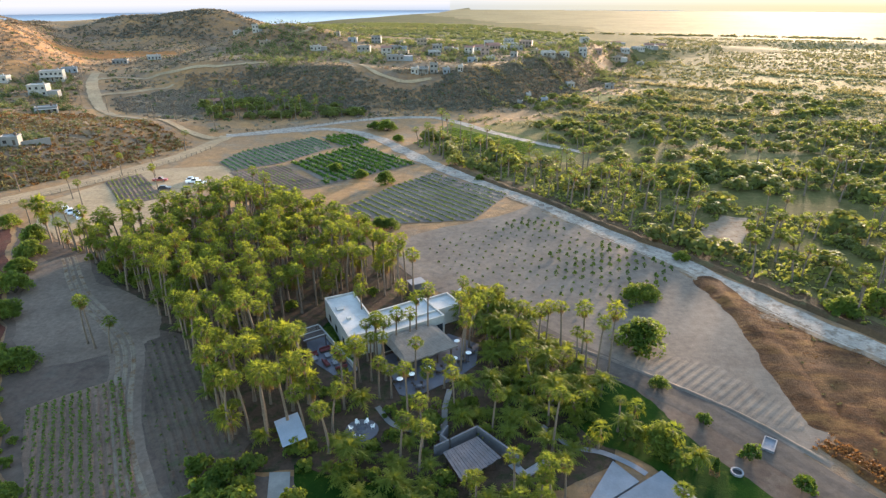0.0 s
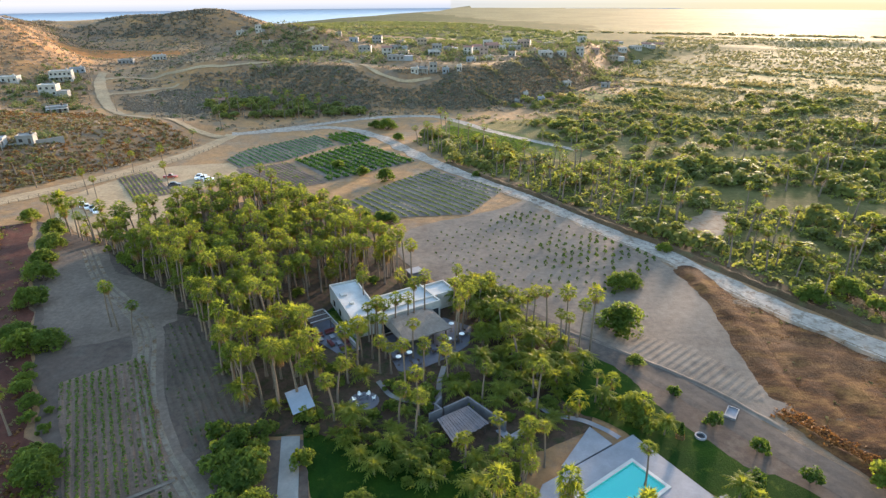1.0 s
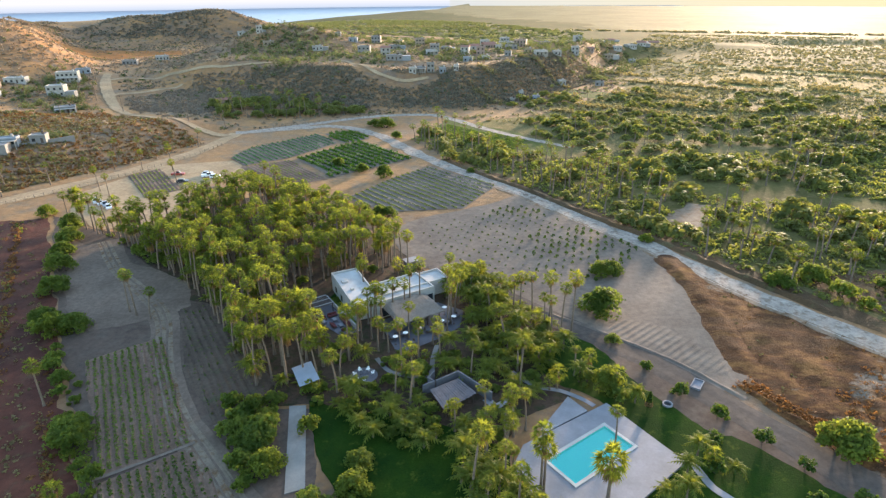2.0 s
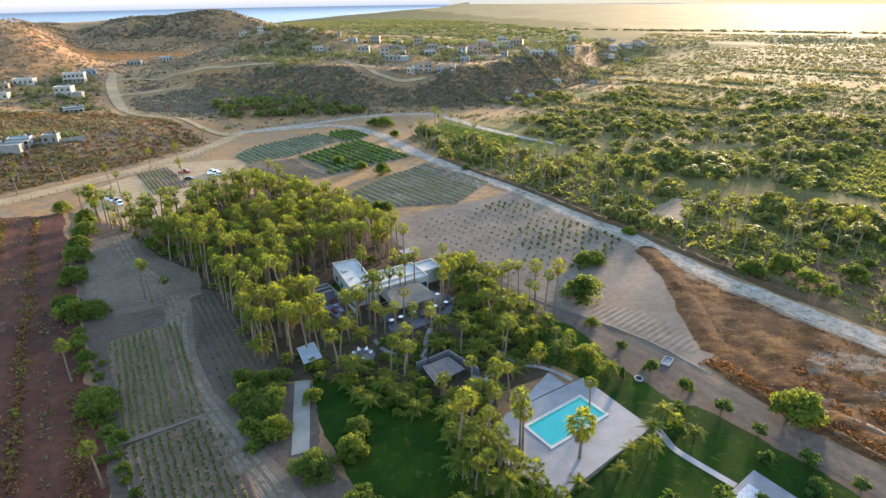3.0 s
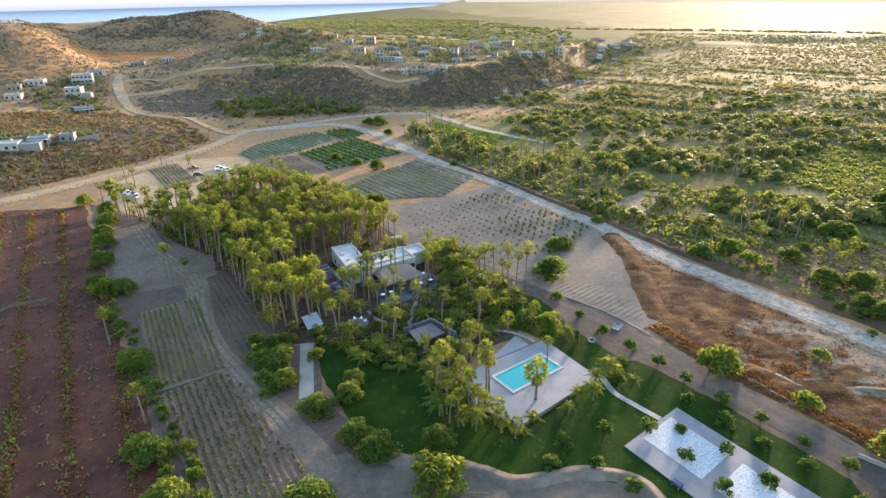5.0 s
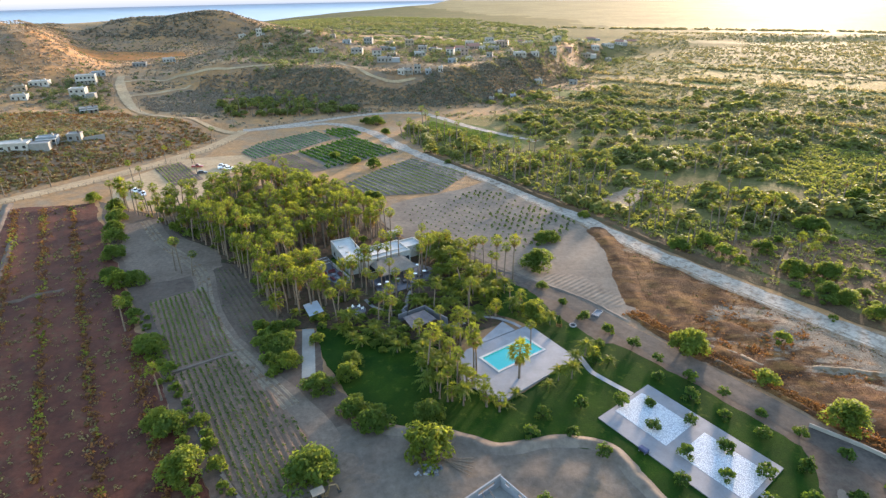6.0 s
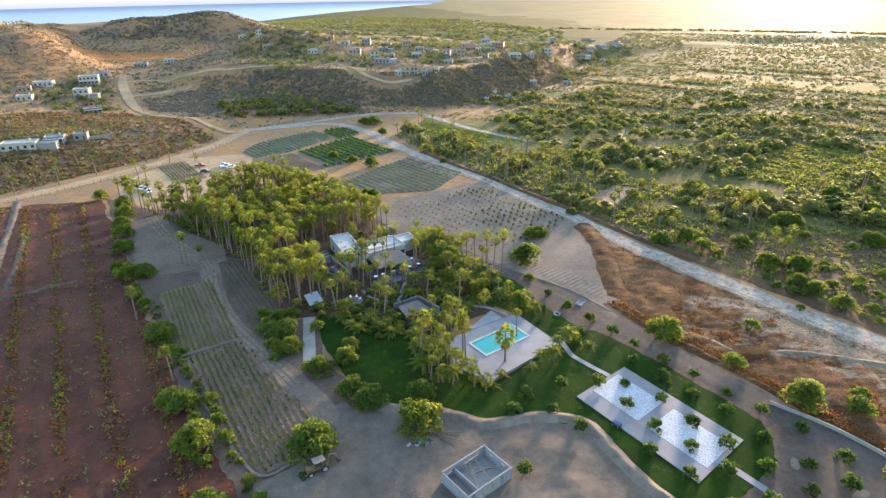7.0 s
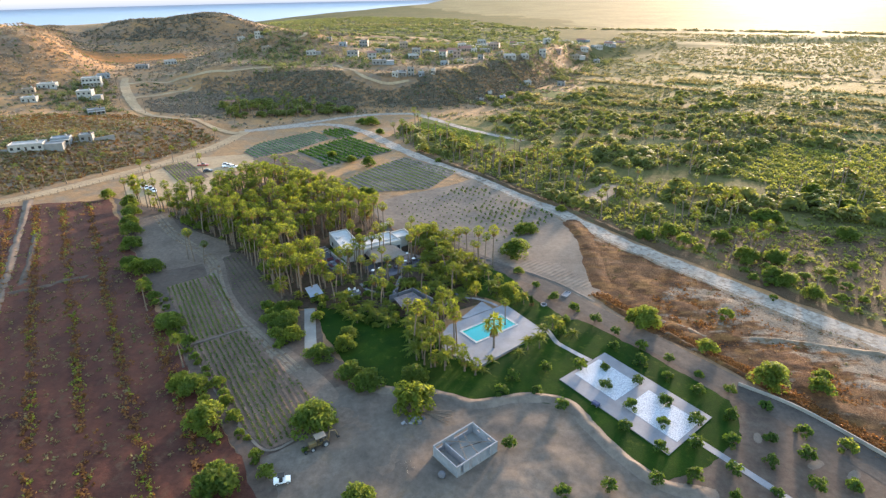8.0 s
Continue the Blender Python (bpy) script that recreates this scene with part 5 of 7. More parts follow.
def crop_field(name, poly, angle, gap, mound, soil_mat, leaf_mat, fill, size, tall, label, plant_label, seed, lift=0.1, fade=0.0, stride=1.6):
    """Tilled ground with raised rows, and the plants that stand on them."""
    patch(name, poly, soil_mat, lift, label, "field", 0.25)
    c, s = math.cos(radians(angle)), math.sin(radians(angle))
    cx, cy = sum(p[0] for p in poly) / len(poly), sum(p[1] for p in poly) / len(poly)
    vs, fs, places = [], [], []
    r = random.Random(seed)
    for k in range(-80, 81):
        ox, oy = cx - k * gap * s, cy + k * gap * c
        live = fill * (0.25 + 1.3 * max(0, 0.5 + noise.noise((k * 0.37, seed, 0.0))))
        live *= min(1.4, max(0.12, 0.9 - k * fade))
        for t0, t1 in clip_line(poly, ox, oy, c, s):
            if t1 - t0 < 2:
                continue
            steps = max(2, int((t1 - t0) / 2.5))
            b0 = len(vs)
            for i in range(steps + 1):
                t = t0 + 0.4 + (t1 - t0 - 0.8) * i / steps
                w = noise.noise((t * 0.2, k * 3.0, seed)) * 0.12
                for f, z in ((-0.36, 0), (-0.12, mound), (0.12, mound), (0.36, 0)):
                    o = f * gap + w
                    vs.append((ox + c * t - s * o, oy + s * t + c * o, lift + 0.004 + z * (1 if 0 < i < steps else 0.2)))
            for i in range(steps):
                for j in range(3):
                    fs.append((b0 + i * 4 + j, b0 + (i + 1) * 4 + j, b0 + (i + 1) * 4 + j + 1, b0 + i * 4 + j + 1))
            t = t0 + 0.6
            while t < t1 - 0.6:
                if r.random() < live * (0.5 + 0.9 * max(0, 0.5 + noise.noise((t * 0.06, k * 0.5, seed + 3.0)))):
                    o = r.uniform(-0.12, 0.12)
                    places.append((ox + c * t - s * o, oy + s * t + c * o))
                t += r.uniform(0.6, 1.0) * size * stride
    tagged(mesh_ob(name + "_furrows", vs, fs, soil_mat), "raised earth rows of a tilled field", "furrows", kind="stuff")
    if places:
        ob = spray_stuff(name + "_plants", places, size, tall, 9, size * 0.55, leaf_mat, plant_label, "crops", seed)
        ob.location.z = lift + mound * 0.8


crop_field("crop_field", [(-72.5, 77), (-61.5, 86), (-42, 57), (-40.5, 54.2), (-52.3, 46.6)], -58, 1.25, 0.2, M_TILLED, M_CROP, 1.3, 0.40, 0.8, "brown vegetable field with long rows", "green vegetable plants in long rows", 31, fade=0.10)
crop_field("crop_field_2", [(-51.8, 45.4), (-40.2, 53.3), (-34, 46.5), (-16.5, 26), (-15.5, 14), (-21.5, 9.5), (-30, 17)], -56, 1.3, 0.2, M_TILLED, M_CITRUS, 1.3, 0.42, 0.8, "brown vegetable field with long rows", "green vegetable plants in long rows", 32, fade=0.10)
crop_field("bare_field", [(-62.5, 98), (-58.4, 101), (-31.8, 69.6), (-33.2, 63.7), (-38.5, 58.5), (-50.5, 73.5)], -56, 1.4, 0.07, M_TILLED2, M_CITRUS, 0.16, 0.3, 0.5, "bare dark earth plot beside the lane", "sparse weeds on a bare plot", 40)
crop_field("crop_field_3", [(-38, 178), (-23, 204), (-9.5, 220), (17.5, 193), (5, 168), (-20, 164)], -48, 3.0, 0.2, M_SAND, M_CITRUS, 1.5, 0.5, 0.8, "sandy vegetable field with rows", "green rows in a sandy field", 33, fade=0.05, stride=1.1)
crop_field("vineyard", [(-70, 232), (-46, 266), (-17, 233), (-48, 204)], -48, 3.6, 0.1, M_SAND, M_VINE, 3.5, 1.1, 1.2, "sandy vineyard plot", "dense green vine rows", 34, stride=0.8)
crop_field("vineyard_2", [(-68, 281), (-55, 288), (-42, 271), (-54, 261)], -48, 3.4, 0.1, M_SAND, M_VINE, 3.5, 1.05, 1.2, "sandy vineyard plot", "dense dark green vine rows", 35, stride=0.8)
crop_field("crop_field_4", [(-100.5, 235), (-97, 252), (-71.5, 281), (-57, 261), (-73, 234), (-90, 220.5)], -48, 2.8, 0.12, M_SAND, M_CROPB, 2.2, 0.75, 0.8, "blue-green vegetable field with rows", "blue-green leafy crop in rows", 36)
crop_field("crop_field_5", [(-91, 218.5), (-72.8, 230), (-49.5, 201.5), (-62, 192)], -48, 1.6, 0.2, M_TILLED, M_CROP, 0.25, 0.4, 0.8, "brown tilled plot with rows", "sparse green seedlings in rows", 37)
crop_field("crop_field_6", [(-133, 205.5), (-125, 216), (-102, 188.5), (-111.5, 178)], -53, 1.5, 0.15, M_TILLED, M_CROP, 0.5, 0.45, 0.8, "brown vegetable plot by the car park", "green vegetable plants in rows", 38, lift=0.12)

crop_field("crop_field_7", [(-13, 274), (-4, 304), (37, 266), (27, 243)], -46, 2.6, 0.12, M_MEADOW, M_CROP, 2.2, 0.7, 0.8, "green field with rows beyond the road", "green crop in close rows", 42, stride=1.1)
crop_field("tilled_corner", [(35, 88.5), (39, 97), (50, 92), (58, 80), (56.5, 74.5), (49.5, 75.5), (43, 82)], 41, 1.5, 0.09, M_SAND, M_CROP, 0.0, 0.3, 0.8, "sandy corner with dry plough lines", "sparse seedlings", 39, lift=0.075)


# ---- pool and terraces ----
def flat_piece(name, pts, z0, z1, material, label, category, holes=(), kind=""):
    """A slab over an outline, with holes through it."""
    bm = bmesh.new()
    edges = []
    for loop in (pts, *holes):
        vs = [bm.verts.new((x, y, z1)) for x, y in loop]
        edges += [bm.edges.new((vs[i], vs[(i + 1) % len(vs)])) for i in range(len(vs))]
    bmesh.ops.triangle_fill(bm, use_beauty=True, use_dissolve=False, edges=edges)
    r = bmesh.ops.extrude_face_region(bm, geom=bm.faces[:])
    bmesh.ops.translate(bm, verts=[v for v in r["geom"] if isinstance(v, bmesh.types.BMVert)], vec=(0, 0, z0 - z1))
    return tagged(part(name, bm, material, None), label, category, kind=kind)


def rect(cx, cy, w, d, ang):
    c, s = math.cos(radians(ang)), math.sin(radians(ang))
    return [(cx + x * c - y * s, cy + x * s + y * c) for x, y in ((-w / 2, -d / 2), (w / 2, -d / 2), (w / 2, d / 2), (-w / 2, d / 2))]


PA, PX, PY = 37.0, 24.9, 52.9
flat_piece("terrace_pool", [(14.2, 54.6), (30.2, 65.4), (39.4, 51.4), (21.3, 36.0), (13.2, 42.6), (11.6, 48.5)], 0.0, 0.5, M_CONC, "smooth pale concrete pool deck", "terrace", [rect(PX, PY, 13.8, 6.2, PA)], "structure")
flat_piece("terrace_step", [(17.6, 58.4), (23.6, 67.2), (26.4, 63.3), (18.6, 57.9)], 0.0, 0.42, M_CONC, "pale concrete side terrace", "terrace", kind="structure")
pool = empty("swimming_pool", "rectangular swimming pool with turquoise water and white rim", "pool", m=pose(PX, PY, 0, 0, 0, PA))
tile, n, l, b = make_mat("pool_tile")
br = n.new("ShaderNodeTexBrick")
br.inputs["Scale"].default_value, br.offset = 2.0, 0.0
br.inputs["Color1"].default_value, br.inputs["Color2"].default_value, br.inputs["Mortar"].default_value = (0.14, 0.78, 0.68, 1), (0.16, 0.82, 0.72, 1), (0.34, 0.86, 0.78, 1)
l.new(n.new("ShaderNodeTexCoord").outputs["Object"], br.inputs["Vector"])
l.new(br.outputs["Color"], b.inputs["Base Color"])
part("basin", boxed((-6.88, 6.88, -3.08, 3.08, 0.02, 0.1), (-6.89, -6.75, -3.09, 3.09, 0.1, 0.5), (6.75, 6.89, -3.09, 3.09, 0.1, 0.5), (-6.75, 6.75, -3.09, -2.95, 0.1, 0.5), (-6.75, 6.75, 2.95, 3.09, 0.1, 0.5)), tile, pool, "turquoise tiled basin")
part("rim", boxed((-7.3, -6.75, -3.5, 3.5, 0.503, 0.62), (6.75, 7.3, -3.5, 3.5, 0.503, 0.62), (-6.75, 6.75, -3.5, -2.95, 0.503, 0.62), (-6.75, 6.75, 2.95, 3.5, 0.503, 0.62)), M_WHITE, pool, "white stone rim")
wat, n, l, b = make_mat("pool_water")
tr, gl, ms, fr = n.new("ShaderNodeBsdfTransparent"), n.new("ShaderNodeBsdfGlossy"), n.new("ShaderNodeMixShader"), n.new("ShaderNodeFresnel")
tr.inputs["Color"].default_value = (0.68, 1.0, 0.97, 1)
gl.inputs["Roughness"].default_value = 0.05
fr.inputs["IOR"].default_value = 1.33
for a_, b_ in ((fr.outputs["Fac"], ms.inputs["Fac"]), (tr.outputs["BSDF"], ms.inputs[1]), (gl.outputs["BSDF"], ms.inputs[2]), (ms.outputs["Shader"], n["Material Output"].inputs["Surface"])):
    l.new(a_, b_)
bmw = bmesh.new()
wg = {}
for i in range(29):
    for j in range(13):
        wx, wy = -6.745 + 13.49 * i / 28, -2.945 + 5.89 * j / 12
        wg[i, j] = bmw.verts.new((wx, wy, 0.43 + 0.006 * noise.noise((wx * 1.7, wy * 1.7, 0))))
for i in range(28):
    for j in range(12):
        bmw.faces.new((wg[i, j], wg[i + 1, j], wg[i + 1, j + 1], wg[i, j + 1]))
part("water", bmw, wat, pool, "clear turquoise water")

pad = [(39.9, 31.6), (52.9, 42.1), (69.7, 18.7), (57.0, 8.0)]
flat_piece("terrace_pad", pad, 0.0, 0.22, M_PADCONC, "pale concrete platform on the lawn", "terrace", kind="structure")
gm, n, l, b = make_mat("white_gravel")
co = n.new("ShaderNodeTexCoord").outputs["Object"]
vo = n.new("ShaderNodeTexVoronoi")
vo.inputs["Scale"].default_value = 4.6
l.new(co, vo.inputs["Vector"])
l.new(ramp(n, l, vo.outputs["Distance"], [(0.1, (0.52, 0.55, 0.60)), (0.7, (0.27, 0.29, 0.32))]), b.inputs["Base Color"])
b.inputs["Roughness"].default_value = 0.9
bump(n, l, b, vo.outputs["Distance"], 0.8, -0.1)


def pad_pt(a, c):
    p = Vector(pad[0]).lerp(Vector(pad[3]), a)
    q = Vector(pad[1]).lerp(Vector(pad[2]), a)
    r = p.lerp(q, c)
    return (r.x, r.y)


for a0, a1 in ((0.03, 0.44), (0.53, 0.97)):
    flat_piece("gravel_bed", [pad_pt(a0, 0.26), pad_pt(a0, 0.80), pad_pt(a1, 0.80), pad_pt(a1, 0.26)], 0.224, 0.25, gm, "bed of white stones in the platform", "gravel bed")
strip("path_pool", [(39.9, 53.6), (40.8, 50.4), (41.6, 47.2), (42.6, 45.6), (45.6, 42.2), (48.7, 38.9)], 1.3, M_CONC, 0.12, "pale concrete garden path", "path", 0.03, 0.5, crown=0.0)
strip("path_pad", [(63.2, 13.3), (68.6, 6.0), (73.4, -0.6), (80, -10)], 1.6, M_CONC, 0.12, "pale concrete path", "path", 0.03, 0.5, crown=0.0)
strip("path_north", [(14, 75), (18, 70.5), (22.5, 69.2), (26, 67), (28, 65)], 1.0, M_CONC, 0.12, "pale garden path", "path", 0.03, 0.5, crown=0.0)
M_KERBW = plaster("weathered_wall", (0.34, 0.30, 0.26), 0.3, 0.85, 0.5)
M_STRIP = plaster("tan_concrete", (0.25, 0.235, 0.21), 0.25, 0.8, 0.3)
M_PATH = plaster("grey_path", (0.19, 0.185, 0.18), 0.25, 0.85, 0.4)
strip("path_garden", [(-13.2, 79), (-9.8, 74.5), (-4.3, 72.9), (-1.9, 74), (-1.7, 79), (-1, 84)], 1.0, M_PATH, 0.12, "grey curving garden path", "path", 0.03, 0.5, crown=0.0)
flat_piece("pavement_strip", [(-27.0, 63.9), (-24.0, 64.1), (-19.5, 45.2), (-22.3, 44.0)], 0.0, 0.16, M_STRIP, "long strip of bare pale concrete", "pavement", kind="structure")

# boundary wall along the driveway
line = curve_pts([(80, 29.5), (88.5, 22), (95, 13), (101, 3), (108, -10), (116, -28)], 2.0)
vs, fs = [], []
for i, p in enumerate(line):
    d = (line[min(i + 1, len(line) - 1)] - line[max(i - 1, 0)]).normalized()
    s_ = Vector((-d.y, d.x, 0)) * 0.12
    for q, z in ((p - s_, 0), (p - s_, 0.9), (p + s_, 0.9), (p + s_, 0)):
        vs.append((q.x, q.y, z))
for i in range(len(line) - 1):
    for j in range(3):
        fs.append((i * 4 + j, i * 4 + j + 1, i * 4 + j + 5, i * 4 + j + 4))
fs += [(0, 1, 2, 3), (len(vs) - 1, len(vs) - 2, len(vs) - 3, len(vs) - 4)]
tagged(mesh_ob("wall_boundary", vs, fs, M_KERBW), "low grey-white boundary wall beside the driveway", "wall", kind="structure")


# ---- restaurant ----
m_thatch, n, l, b = make_mat("thatch")
co = n.new("ShaderNodeTexCoord").outputs["Object"]
wv = n.new("ShaderNodeTexWave")
wv.inputs["Scale"].default_value, wv.inputs["Distortion"].default_value, wv.inputs["Detail"].default_value = 0.9, 6.0, 4.0
wv.bands_direction = "Y"
l.new(co, wv.inputs["Vector"])
big = noise_node(n, l, co, 0.8)
l.new(mix(n, l, 0.45, ramp(n, l, wv.outputs["Fac"], [(0.2, (0.10, 0.085, 0.072)), (0.8, (0.23, 0.195, 0.165))]), ramp(n, l, big, [(0.3, (0.10, 0.085, 0.072)), (0.7, (0.24, 0.20, 0.17))])), b.inputs["Base Color"])
b.inputs["Roughness"].default_value = 0.95
bump(n, l, b, wv.outputs["Fac"], 0.8, 0.08)
M_TERR = plaster("dark_paving", (0.10, 0.10, 0.125), 0.3, 0.6, 0.6)
M_GLASS = plain("dark_window", (0.03, 0.035, 0.04), 0.12, vary=0.3)
M_REDC = plain("red_cushion", (0.13, 0.028, 0.028), 0.85)
M_DARKW = plain("dark_wood", (0.06, 0.04, 0.03), 0.7)
M_CLOTH = plain("white_cloth", (0.8, 0.8, 0.78), 0.8, vary=0.06)
house = empty("restaurant", "white flat-roofed restaurant with parapets and a thatched terrace roof", "building")
WA, WB, WT = pose(-20.3, 93.2, 0, 0, 0, 27.5), pose(-14.6, 94.6, 0, 0, 0, 33.0), pose(-6.6, 94.0, 0, 0, 0, 32.0)


def wing(m, u0, u1, v0, v1, roof, top):
    """Four walls with a parapet round a sunken flat roof."""
    for d in ((u0, u1, v0, v0 + 0.3, 0, top), (u0, u1, v1 - 0.3, v1, 0, top), (u0, u0 + 0.3, v0 + 0.3, v1 - 0.3, 0, top), (u1 - 0.3, u1, v0 + 0.3, v1 - 0.3, 0, top)):
        o = part("wall", boxed(d), M_WHITE, house, "off-white plastered wall with parapet")
        o.matrix_local = m
    o = part("roof", boxed((u0 + 0.3, u1 - 0.3, v0 + 0.3, v1 - 0.3, roof - 0.3, roof)), M_ROOFW, house, "pale flat roof")
    o.matrix_local = m


M_ROOFW = plaster("roof_coating", (0.47, 0.465, 0.45), 0.35, 0.8, 0.25)
wing(WA, 0, 6.5, 0, 17.2, 4.35, 4.8)
wing(WB, -0.8, 14.6, 0, 8.9, 3.95, 4.4)
wing(WB, 14.604, 20.5, 3.0, 8.6, 3.65, 4.1)
for m, d, nm in ((WB, (-0.5, 14.3, 2.7, 2.95, 3.953, 4.35), "roof_kerb"), (WA, (1.0, 2.4, 11.0, 12.4, 4.353, 4.75), "roof_box"), (WA, (3.4, 5.6, 3.0, 4.2, 4.353, 4.8), "roof_box"), (WA, (1.8, 2.6, 6.6, 7.4, 4.353, 4.9), "vent"), (WB, (0.4, 3.0, 2.96, 3.5, 3.953, 4.9), "parapet")):
    o = part(nm, boxed(d, bevel=0.03), M_WHITE, house)
    o.matrix_local = m
for u in (1.5, 4.5, 7.5, 10.5, 13):
    o = part("window", boxed((u - 1.1, u + 1.1, -0.06, -0.004, 0.3, 2.6)), M_GLASS, house, "dark glazed opening")
    o.matrix_local = WB
for v in (4.0, 9.0, 13.5):
    o = part("window", boxed((-0.06, -0.004, v - 0.6, v + 0.6, 1.0, 2.4)), M_GLASS, house, "dark glazed opening")
    o.matrix_local = WA
bm = bmesh.new()
nu, nv = 14, 10
grid = {}
for i in range(nu + 1):
    for j in range(nv + 1):
        u, v = -5.7 + 11.4 * i / nu, -4.2 + 8.4 * j / nv
        z = min(3.0 + 0.12 * (v + 4.2), 3.02 + 0.5 * (5.7 - u), 3.02 + 0.8 * (u + 5.7))
        z += 0.07 * noise.noise((u * 1.7, v * 1.7, 2.0))
        edge = 0.18 * noise.noise((u * 2.3, v * 2.3, 7.0)) if i in (0, nu) or j in (0, nv) else 0
        grid[i, j] = (bm.verts.new((u + edge, v + edge, z)), bm.verts.new((u + edge, v + edge, z - 0.24)))
for i in range(nu):
    for j in range(nv):
        for s in (0, 1):
            bm.faces.new([grid[a][s] for a in ((i, j), (i + 1, j), (i + 1, j + 1), (i, j + 1))])
rim = [(i, 0) for i in range(nu)] + [(nu, j) for j in range(nv)] + [(i, nv) for i in range(nu, 0, -1)] + [(0, j) for j in range(nv, 0, -1)]
for a, c in zip(rim, rim[1:] + rim[:1]):
    bm.faces.new((grid[a][0], grid[c][0], grid[c][1], grid[a][1]))
o = part("thatch_roof", bm, m_thatch, house, "grey-brown thatched terrace roof")
o.matrix_local = WT
for u in (-4.6, -1.5, 1.6, 4.6):
    for v in (-3.4, 1.0):
        o = part("post", boxed((u - 0.12, u + 0.12, v - 0.12, v + 0.12, 0.1, 2.85)), M_DARKW, house)
        o.matrix_local = WT
flat_piece("terrace_restaurant", [(-14.6, 93.4), (-12.5, 88.5), (-9.8, 82.4), (-7.5, 81.4), (0.3, 87.4), (3.8, 91.4), (4.6, 98.5), (-1.6, 102.3)], 0.0, 0.12, M_TERR, "dark paved restaurant terrace", "terrace", kind="structure")
flat_piece("patio_lounge", [(-31.3, 101.3), (-28.5, 103.4), (-18.4, 89.1), (-22.4, 87.6), (-27.8, 92.4)], 0.0, 0.14, M_TERR, "dark paved lounge patio beside the restaurant", "patio", kind="structure")
flat_piece("pavement_court", [(-24.0, 97.6), (-22.7, 97.6), (-20.5, 93.0), (-18.0, 89.6), (-18.4, 89.3)], 0.0, 0.1, M_TERR, "dark paved passage beside the restaurant", "pavement", kind="structure")
flat_piece("lawn_court", [(-28.3, 103.8), (-27.2, 106.4), (-22.75, 97.75), (-24.1, 97.75)], 0.0, 0.16, M_LAWN, "small bright green lawn court beside the restaurant", "lawn", kind="structure")
LM = pose(-28.5, 103.3, 0, 0, 0, -54.8)
ob = part("wall_lounge", boxed((0, 17.4, -0.2, 0.1, 0.145, 1.2)), M_WHITE, None)
ob.matrix_world = LM
tagged(ob, "low white patio wall of the lounge", "wall", kind="structure")
ob = part("wall_lounge_2", boxed((-0.2, 0.1, -4.0, -0.2, 0.145, 1.4)), M_WHITE, None)
ob.matrix_world = LM
tagged(ob, "low white patio wall of the lounge", "wall", kind="structure")


def hedge(x0, x1, y0, y1, h, m, seed, label):
    r = np.random.default_rng(seed)
    k = int((x1 - x0) * (y1 - y0) * 60 + 150)
    q = np.stack([r.uniform(x0, x1, k), r.uniform(y0, y1, k), h * np.sqrt(r.uniform(0.05, 1.0, k))], 1)
    v, f = leaf_quads(r, q, r.normal(size=(k, 3)) + np.array([0, 0, 0.8]), 0.28)
    o = new("hedge", np_mesh("hedge", v, f, M_CROP))
    o.matrix_world = m
    return tagged(o, label, "hedge")


hedge(3.0, 17.2, 0.12, 0.55, 1.5, LM, 3, "narrow clipped green hedge along the patio wall")
hedge(0.6, 6.0, 0.7, 2.6, 0.45, LM, 5, "low bright green ground cover on the court")


def sofa(u, v, ang):
    e = empty("sofa", "dark red cushioned lounge sofa on the patio", "sofa", m=LM @ pose(u, v, 0.142, 0, 0, ang))
    part("base", boxed((-1.1, 1.1, -0.45, 0.45, 0, 0.28), bevel=0.03), M_DARKW, e)
    part("backrest", boxed((-1.1, 1.1, 0.3, 0.5, 0.282, 0.85), bevel=0.05), M_REDC, e)
    for s in (-0.72, 0.0, 0.72):
        part("cushion", boxed((s - 0.34, s + 0.34, -0.42, 0.28, 0.284, 0.46), bevel=0.05), M_REDC, e)


def low_table(u, v, w, d):
    e = empty("lounge_table", "low pale lounge table", "table", m=LM @ pose(u, v, 0.142))
    part("tabletop", boxed((-w / 2, w / 2, -d / 2, d / 2, 0.36, 0.42), bevel=0.01), M_CONC, e)
    for a in (-1, 1):
        for c in (-1, 1):
            part("leg", boxed((a * w * 0.42 - 0.04, a * w * 0.42 + 0.04, c * d * 0.42 - 0.04, c * d * 0.42 + 0.04, 0, 0.358)), M_DARKW, e)


for u, v, a in ((8.2, -2.2, 90), (8.6, -5.0, 90), (11.0, -0.9, 0), (13.2, -1.0, 0), (12.4, -3.8, 180), (15.2, -2.0, -90)):
    sofa(u, v, a)
for u, v in ((10.2, -2.6), (13.2, -2.4), (9.8, -5.0)):
    low_table(u, v, 1.4, 0.9)
perg = empty("pergola", "dark slatted pergola over the lounge", "pergola", m=LM)
for u in (1.4, 6.2):
    for v in (-5.2, -1.2):
        part("post", boxed((u - 0.08, u + 0.08, v - 0.08, v + 0.08, 0.142, 2.2)), M_DARKW, perg)
for v in (-5.2, -1.2):
    part("beam", boxed((1.1, 6.5, v - 0.06, v + 0.06, 2.202, 2.34)), M_DARKW, perg)
for i in range(16):
    part("slat", boxed((1.2 + i * 0.34, 1.36 + i * 0.34, -5.5, -0.9, 2.343, 2.41)), M_WHITE if i % 6 == 1 else M_DARKW, perg)


